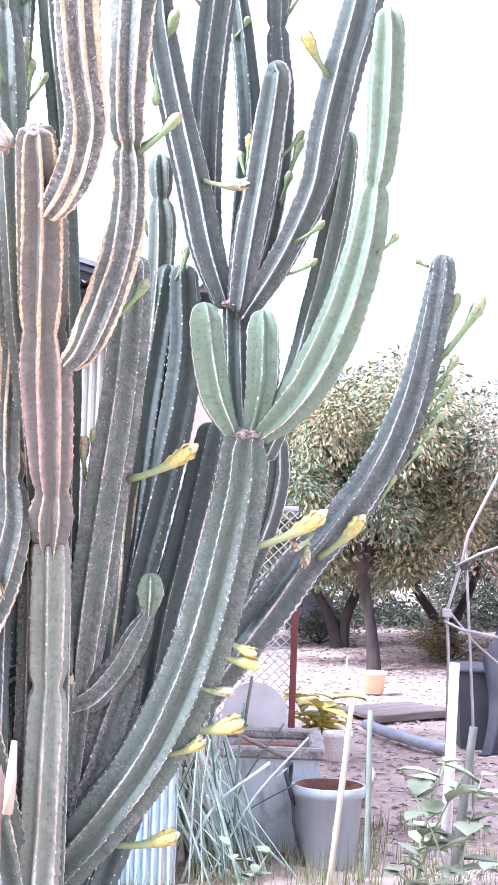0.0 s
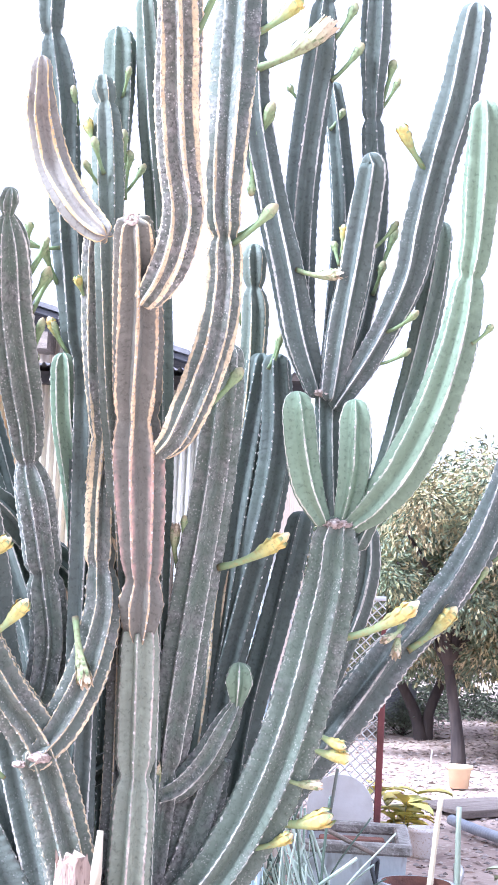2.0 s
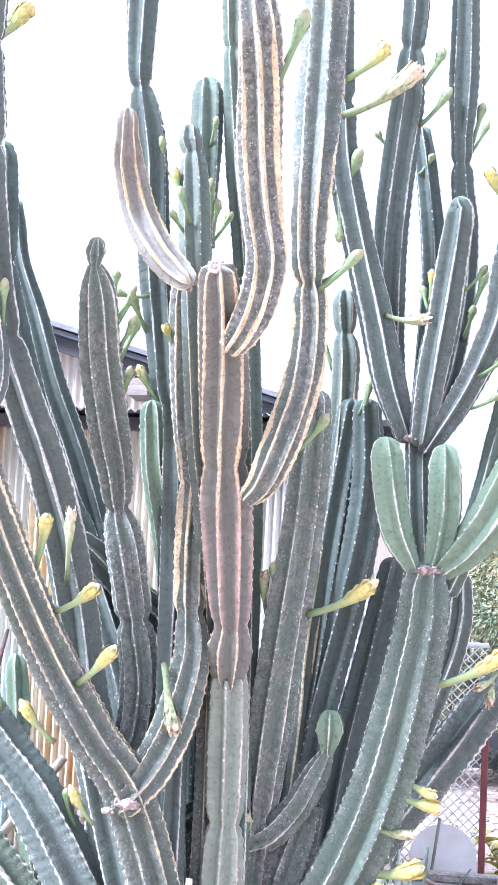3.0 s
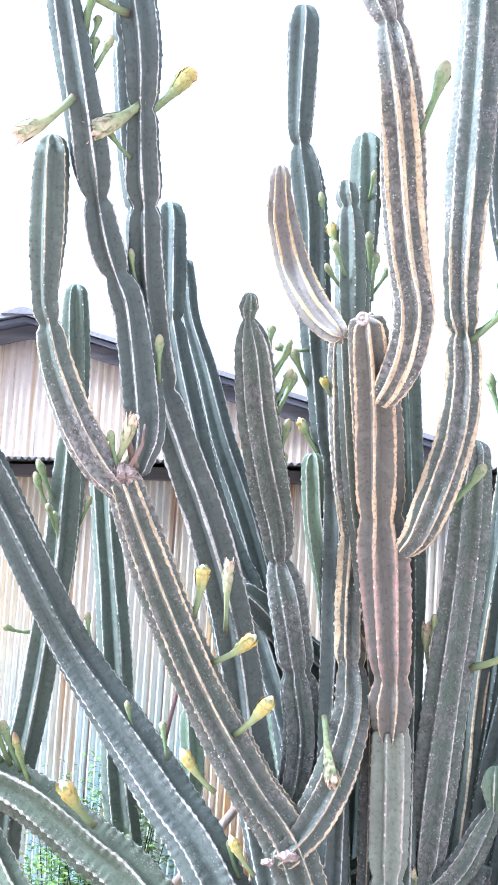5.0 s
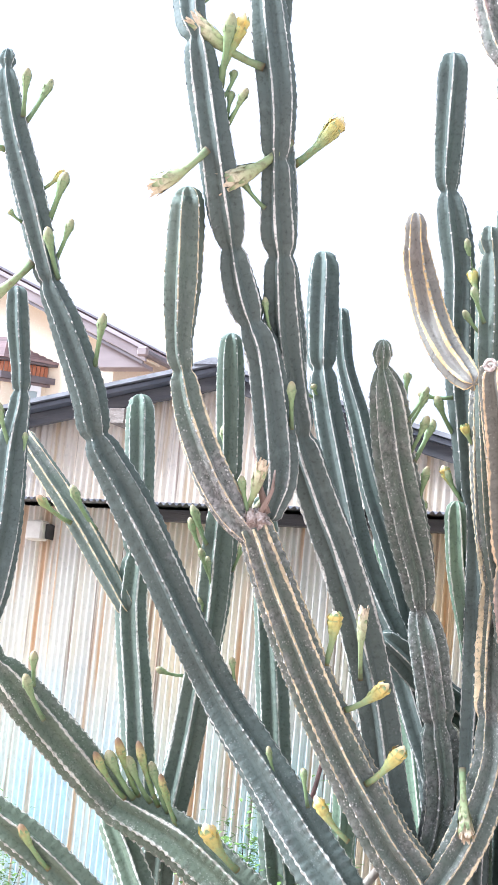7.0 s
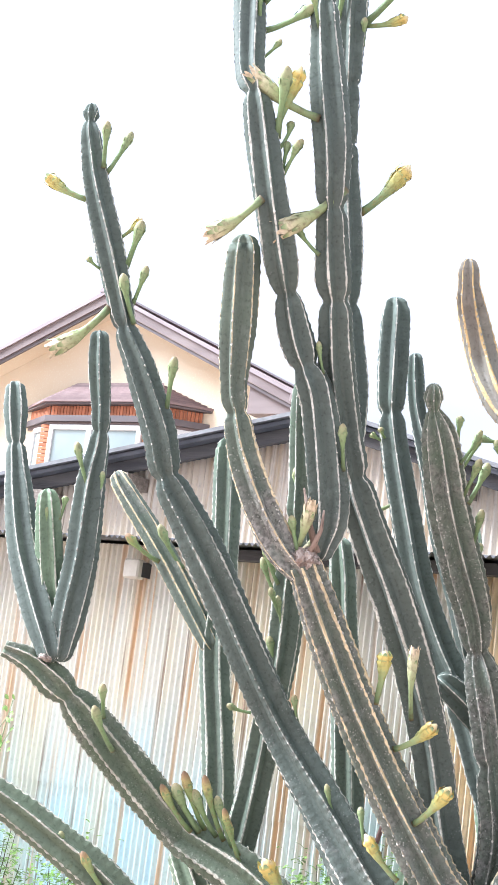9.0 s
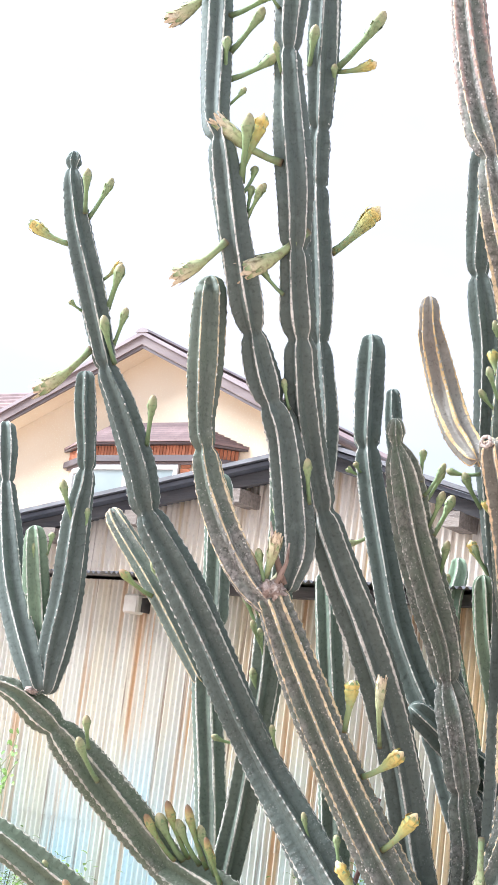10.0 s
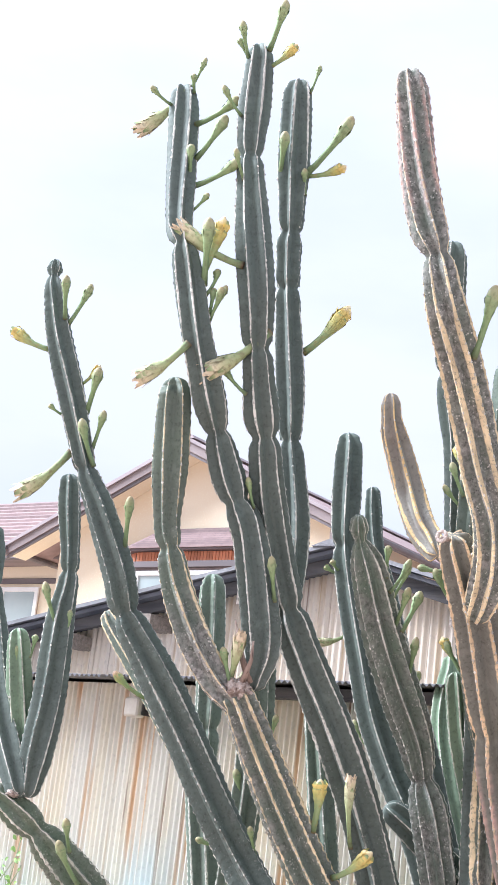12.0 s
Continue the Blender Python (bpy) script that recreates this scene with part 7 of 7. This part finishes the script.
# a climber with sparse leaves on the wall
vine = tagged(empty("climber", (-3.75, 5.50, 0.0)), "thin climbing plant with sparse pale green leaves on the wall", "climber")
r = random.Random(90)
verts, faces = [], []
for s in range(4):
    pts = [(0, 0, -0.02), (r.uniform(-0.05, 0.1), 0.0, 0.7), (r.uniform(0.0, 0.15), -0.02, 1.25), (r.uniform(0.05, 0.22), -0.03, r.uniform(1.4, 1.58))]
    p = spline(pts, 0.03)
    tube("tendril", [tuple(q) for q in p], 0.003, M["weed"], vine, 5)
    for _ in range(26):
        q = p[int(len(p) * r.uniform(0.5, 0.99))]
        b = r.uniform(0, 6.28)
        leaf_fan(verts, faces, (q[0] + r.gauss(0, 0.02), q[1] - 0.01, q[2]), (math.cos(b), -0.3, math.sin(b)), (0, -1, 0.2), r.uniform(0.02, 0.038), r.uniform(0.014, 0.026))
tagged(mesh_part("foliage", verts, faces, M["shrub_leaf"], vine, "", True), kind="stuff")


# ---- trees behind the yard ----
def tree(foot, height, crown, seed, lean=0.3, leaf_count=5200, tan=0.5, dry="leaf_tan", stems=1):
    """A tapered trunk with limbs and a crown of many small leaves in uneven clumps."""
    r = random.Random(seed)
    root = tagged(empty("tree", foot), "low spreading tree with dusty green and yellowing leaves", "tree", "trees behind the yard")
    fork = height * (0.34 if stems == 1 else 0.26)
    for s in range(stems):
        go = lean if s == 0 else -0.7 * lean + 0.25 * (s - 1)
        trunk = spline([(0.04 * s, 0.05 * s, -0.1, 0.085), (go * 0.2, 0.04 * s, fork * 0.35, 0.064), (go * 0.75, 0.1 * s, fork, 0.052), (go * 1.05, 0.2 * s, fork * 1.7, 0.05), (go * 1.1, 0.25 * s, fork * 2.3, 0.02)], 0.12)
        v, f = tube_data([tuple(p[:3]) for p in trunk], [p[3] * height / 3.0 * (1 + 0.15 * noise.noise((p[2] * 5, s, seed))) for p in trunk], 10)
        mesh_part("trunk", v, f, M["bark"], root, "", True)
    clumps = []
    for i in range(7):
        a = 2 * math.pi * i / 7 + r.uniform(-0.3, 0.3)
        d = crown * r.uniform(0.45, 0.95)
        end = (lean + math.cos(a) * d, math.sin(a) * d, height * r.uniform(0.55, 0.88))
        mid = (lean * 0.7 + math.cos(a) * d * 0.35, math.sin(a) * d * 0.35, fork + (end[2] - fork) * 0.55)
        q = spline([(lean * 0.7, 0, fork, 0.075), (*mid, 0.05), (*end, 0.012)], 0.15)
        v, f = tube_data([tuple(p[:3]) for p in q], [p[3] * height / 3.2 for p in q], 8)
        mesh_part("limb", v, f, M["bark"], root, "", True)
        for _ in range(5):
            u = r.uniform(0.4, 1.05)
            p = q[min(len(q) - 1, int(u * len(q)))]
            clumps.append((p[0] + r.gauss(0, 0.3), p[1] + r.gauss(0, 0.3), p[2] + r.gauss(0.05, 0.25), r.uniform(0.25, 0.55)))
    for _ in range(14):
        a, d = r.uniform(0, 6.28), crown * math.sqrt(r.random())
        clumps.append((lean + math.cos(a) * d, math.sin(a) * d, height * r.uniform(0.42, 1.0) - 0.2 * d, r.uniform(0.25, 0.5)))
    sets = {"green": ([], []), "tan": ([], [])}
    for k in range(leaf_count):
        c = clumps[r.randrange(len(clumps))]
        v3 = Vector((r.gauss(0, 1), r.gauss(0, 1), r.gauss(0, 0.8)))
        v3 = v3.normalized() * c[3] * (r.random() ** 0.45)
        p = Vector(c[:3]) + v3
        if p.z < height * 0.24:
            continue
        vv, ff = sets["tan" if r.random() < tan * (0.35 + 0.9 * max(0, noise.noise((c[0] * 1.1, c[1] * 1.1, c[2] * 1.1 + seed)) + 0.35)) else "green"]
        aim = (v3.normalized() + Vector((r.gauss(0, .5), r.gauss(0, .5), r.gauss(-0.5, .4)))).normalized()
        side = aim.orthogonal().normalized()
        side.rotate(Matrix.Rotation(r.uniform(0, 6.28), 3, aim))
        ln, wd = r.uniform(0.045, 0.085), r.uniform(0.008, 0.017)
        nn = aim.cross(side) * 0.012
        o = len(vv)
        vv += [tuple(p), tuple(p + aim * ln * 0.5 - side * wd - nn), tuple(p + aim * ln), tuple(p + aim * ln * 0.5 + side * wd - nn)]
        ff += [(o, o + 1, o + 2), (o, o + 2, o + 3)]
    for key, (vv, ff) in sets.items():
        if vv:
            c = mesh_part("crown", vv, ff, M["leaf" if key == "green" else dry], root)
            tagged(c, kind="stuff")
    return root


tree((1.50, 14.3, 0.0), 2.7, 1.25, 3, -0.18, 44000, 0.6)
tree((1.26, 16.6, 0.0), 2.9, 1.4, 4, -0.45, 34000, 0.4, "leaf_tan", 2)
tree((2.49, 17.0, 0.0), 2.75, 1.5, 5, -0.55, 40000, 1.1, "leaf_pale", 2)
tree((4.2, 15.5, 0.0), 2.6, 1.5, 6, 0.2, 20000, 1.1, "leaf_pale")
tree((0.2, 17.0, 0.0), 2.5, 1.2, 8, 0.2, 18000, 0.4)
tree((-1.4, 16.0, 0.0), 2.6, 1.2, 9, 0.2, 8000, 0.5)
tree((3.3, 14.8, 0.0), 2.45, 1.2, 10, -0.2, 30000, 1.4, "leaf_pale", 2)
bush((1.05, 16.9, 0.0), 0.40, 0.5, 2200, 0.05, M["leaf"], "low dark shrub under the trees", 62)
bush((2.30, 15.2, 0.0), 0.40, 0.5, 2400, 0.05, M["leaf_tan"], "low yellowing shrub under the trees", 63)


def far_hedge():
    r = random.Random(77)
    verts, faces = [], []
    for k in range(190000):
        x, y = r.uniform(-5, 11), r.uniform(19.2, 22)
        top = 1.7 + 0.8 * noise.noise((x * 0.35, 0, 0)) + 0.5 * noise.noise((x * 1.3, 3, 0))
        z = max(0.6, top) * r.random() ** 1.25
        if noise.noise((x * 1.1, z * 1.4, 8.0)) > 0.36:
            continue
        a, b = r.uniform(0, 6.28), r.uniform(-0.8, 0.8)
        ln = r.uniform(0.020, 0.042)
        d = Vector((math.cos(a), math.sin(a), b)).normalized() * ln
        s = d.orthogonal().normalized() * ln * 0.4
        p = Vector((x, y, z))
        o = len(verts)
        verts += [tuple(p - d), tuple(p - s), tuple(p + d), tuple(p + s)]
        faces.append((o, o + 1, o + 2, o + 3))
    h = mesh_part("hedge", verts, faces, M["hedge"])
    tagged(h, "distant hedge of dark green leaves with gaps", "hedge", kind="stuff")


far_hedge()
far = tagged(empty("paling_fence", (0.0, 18.6, 0.0)), "low dark paling fence behind the trees", "fence")
for i in range(15):
    part("paling", box(-1.7 + i * 0.2, -1.53 + i * 0.2, 0, 0.02, -0.05, 0.42 + 0.02 * (i % 3)), M["far_fence"], far)

# cut stump and dead limb in the cactus
stump = tagged(empty("cactus_stump", (-0.40, 4.07, 0.0)), "pale sawn cactus stump with torn fibrous top", "stump")
v, f = [], []
n, m = 42, 20
for j in range(m):
    for i in range(n):
        a, u = 2 * math.pi * i / n, j / (m - 1)
        rr = 0.052 * (1 + 0.08 * math.cos(6 * a)) * (1.1 - 0.15 * u) * (1 + 0.22 * noise.noise((math.cos(a) * 2, math.sin(a) * 2, u * 6)))
        z = u * 0.71 + u ** 6 * (0.035 * noise.noise((math.cos(a) * 2.5, math.sin(a) * 2.5, 1.0)) + 0.03 * noise.noise((math.cos(a) * 9, math.sin(a) * 9, 1)))
        v.append((rr * math.cos(a) + 0.015 * u, rr * math.sin(a), z - 0.02))
for j in range(m - 1):
    for i in range(n):
        i2 = (i + 1) % n
        f.append((j * n + i, j * n + i2, (j + 1) * n + i2, (j + 1) * n + i))
f.append(tuple(range((m - 1) * n, m * n)))
mesh_part("stump_wood", v, f, M["deadwood"], stump)

ring = spline([(0.015 * math.cos(q), 0.0, 0.015 * math.sin(q)) for q in np.linspace(0, 2 * math.pi, 13)], 0.006)
tube("knot_ring", [tuple(Vector(tuple(p[:3])) + Vector((-0.251, 3.634, 2.564)) - HUB) for p in ring], 0.006, M["scar"], S["T"], 8)

# brick courses of the bay, last: soldier bricks round the three faces
proto = hp("brick", box(-0.031, 0.031, -0.028, -0.004, 6.968, 7.158, 0.004), M["brick"])
proto.matrix_basis = Matrix.Translation((BX0 + 0.04, 0.05, 0))
for i in range(1, 34):
    again(proto, Matrix.Translation((BX0 + 0.04 + 0.0725 * i, 0.05, 0)))
for a, b in ((BAY[0], BAY[1]), (BAY[2], BAY[3])):
    run = math.hypot(b[0] - a[0], b[1] - a[1])
    for i in range(int(run / 0.0725)):
        u = (i + 0.5) * 0.0725 / run
        again(proto, Matrix.Translation((a[0] + (b[0] - a[0]) * u, a[1] + (b[1] - a[1]) * u, 0)) @ Matrix.Rotation(math.atan2(b[1] - a[1], b[0] - a[0]), 4, "Z"))
# brick piers beside the bay window
pier = hp("brick", box(-0.105, 0.105, -0.024, -0.002, 0.0, 0.062, 0.004), M["brick"])
pier.matrix_basis = Matrix.Translation((BX0 - 0.08, 0.05, 5.30))
for k in range(21):
    if k:
        again(pier, Matrix.Translation((BX0 - 0.08, 0.05, 5.30 + 0.0715 * k)))
    again(pier, Matrix.Translation((BX1 - 0.17, 0.05, 5.30 + 0.0715 * k)))
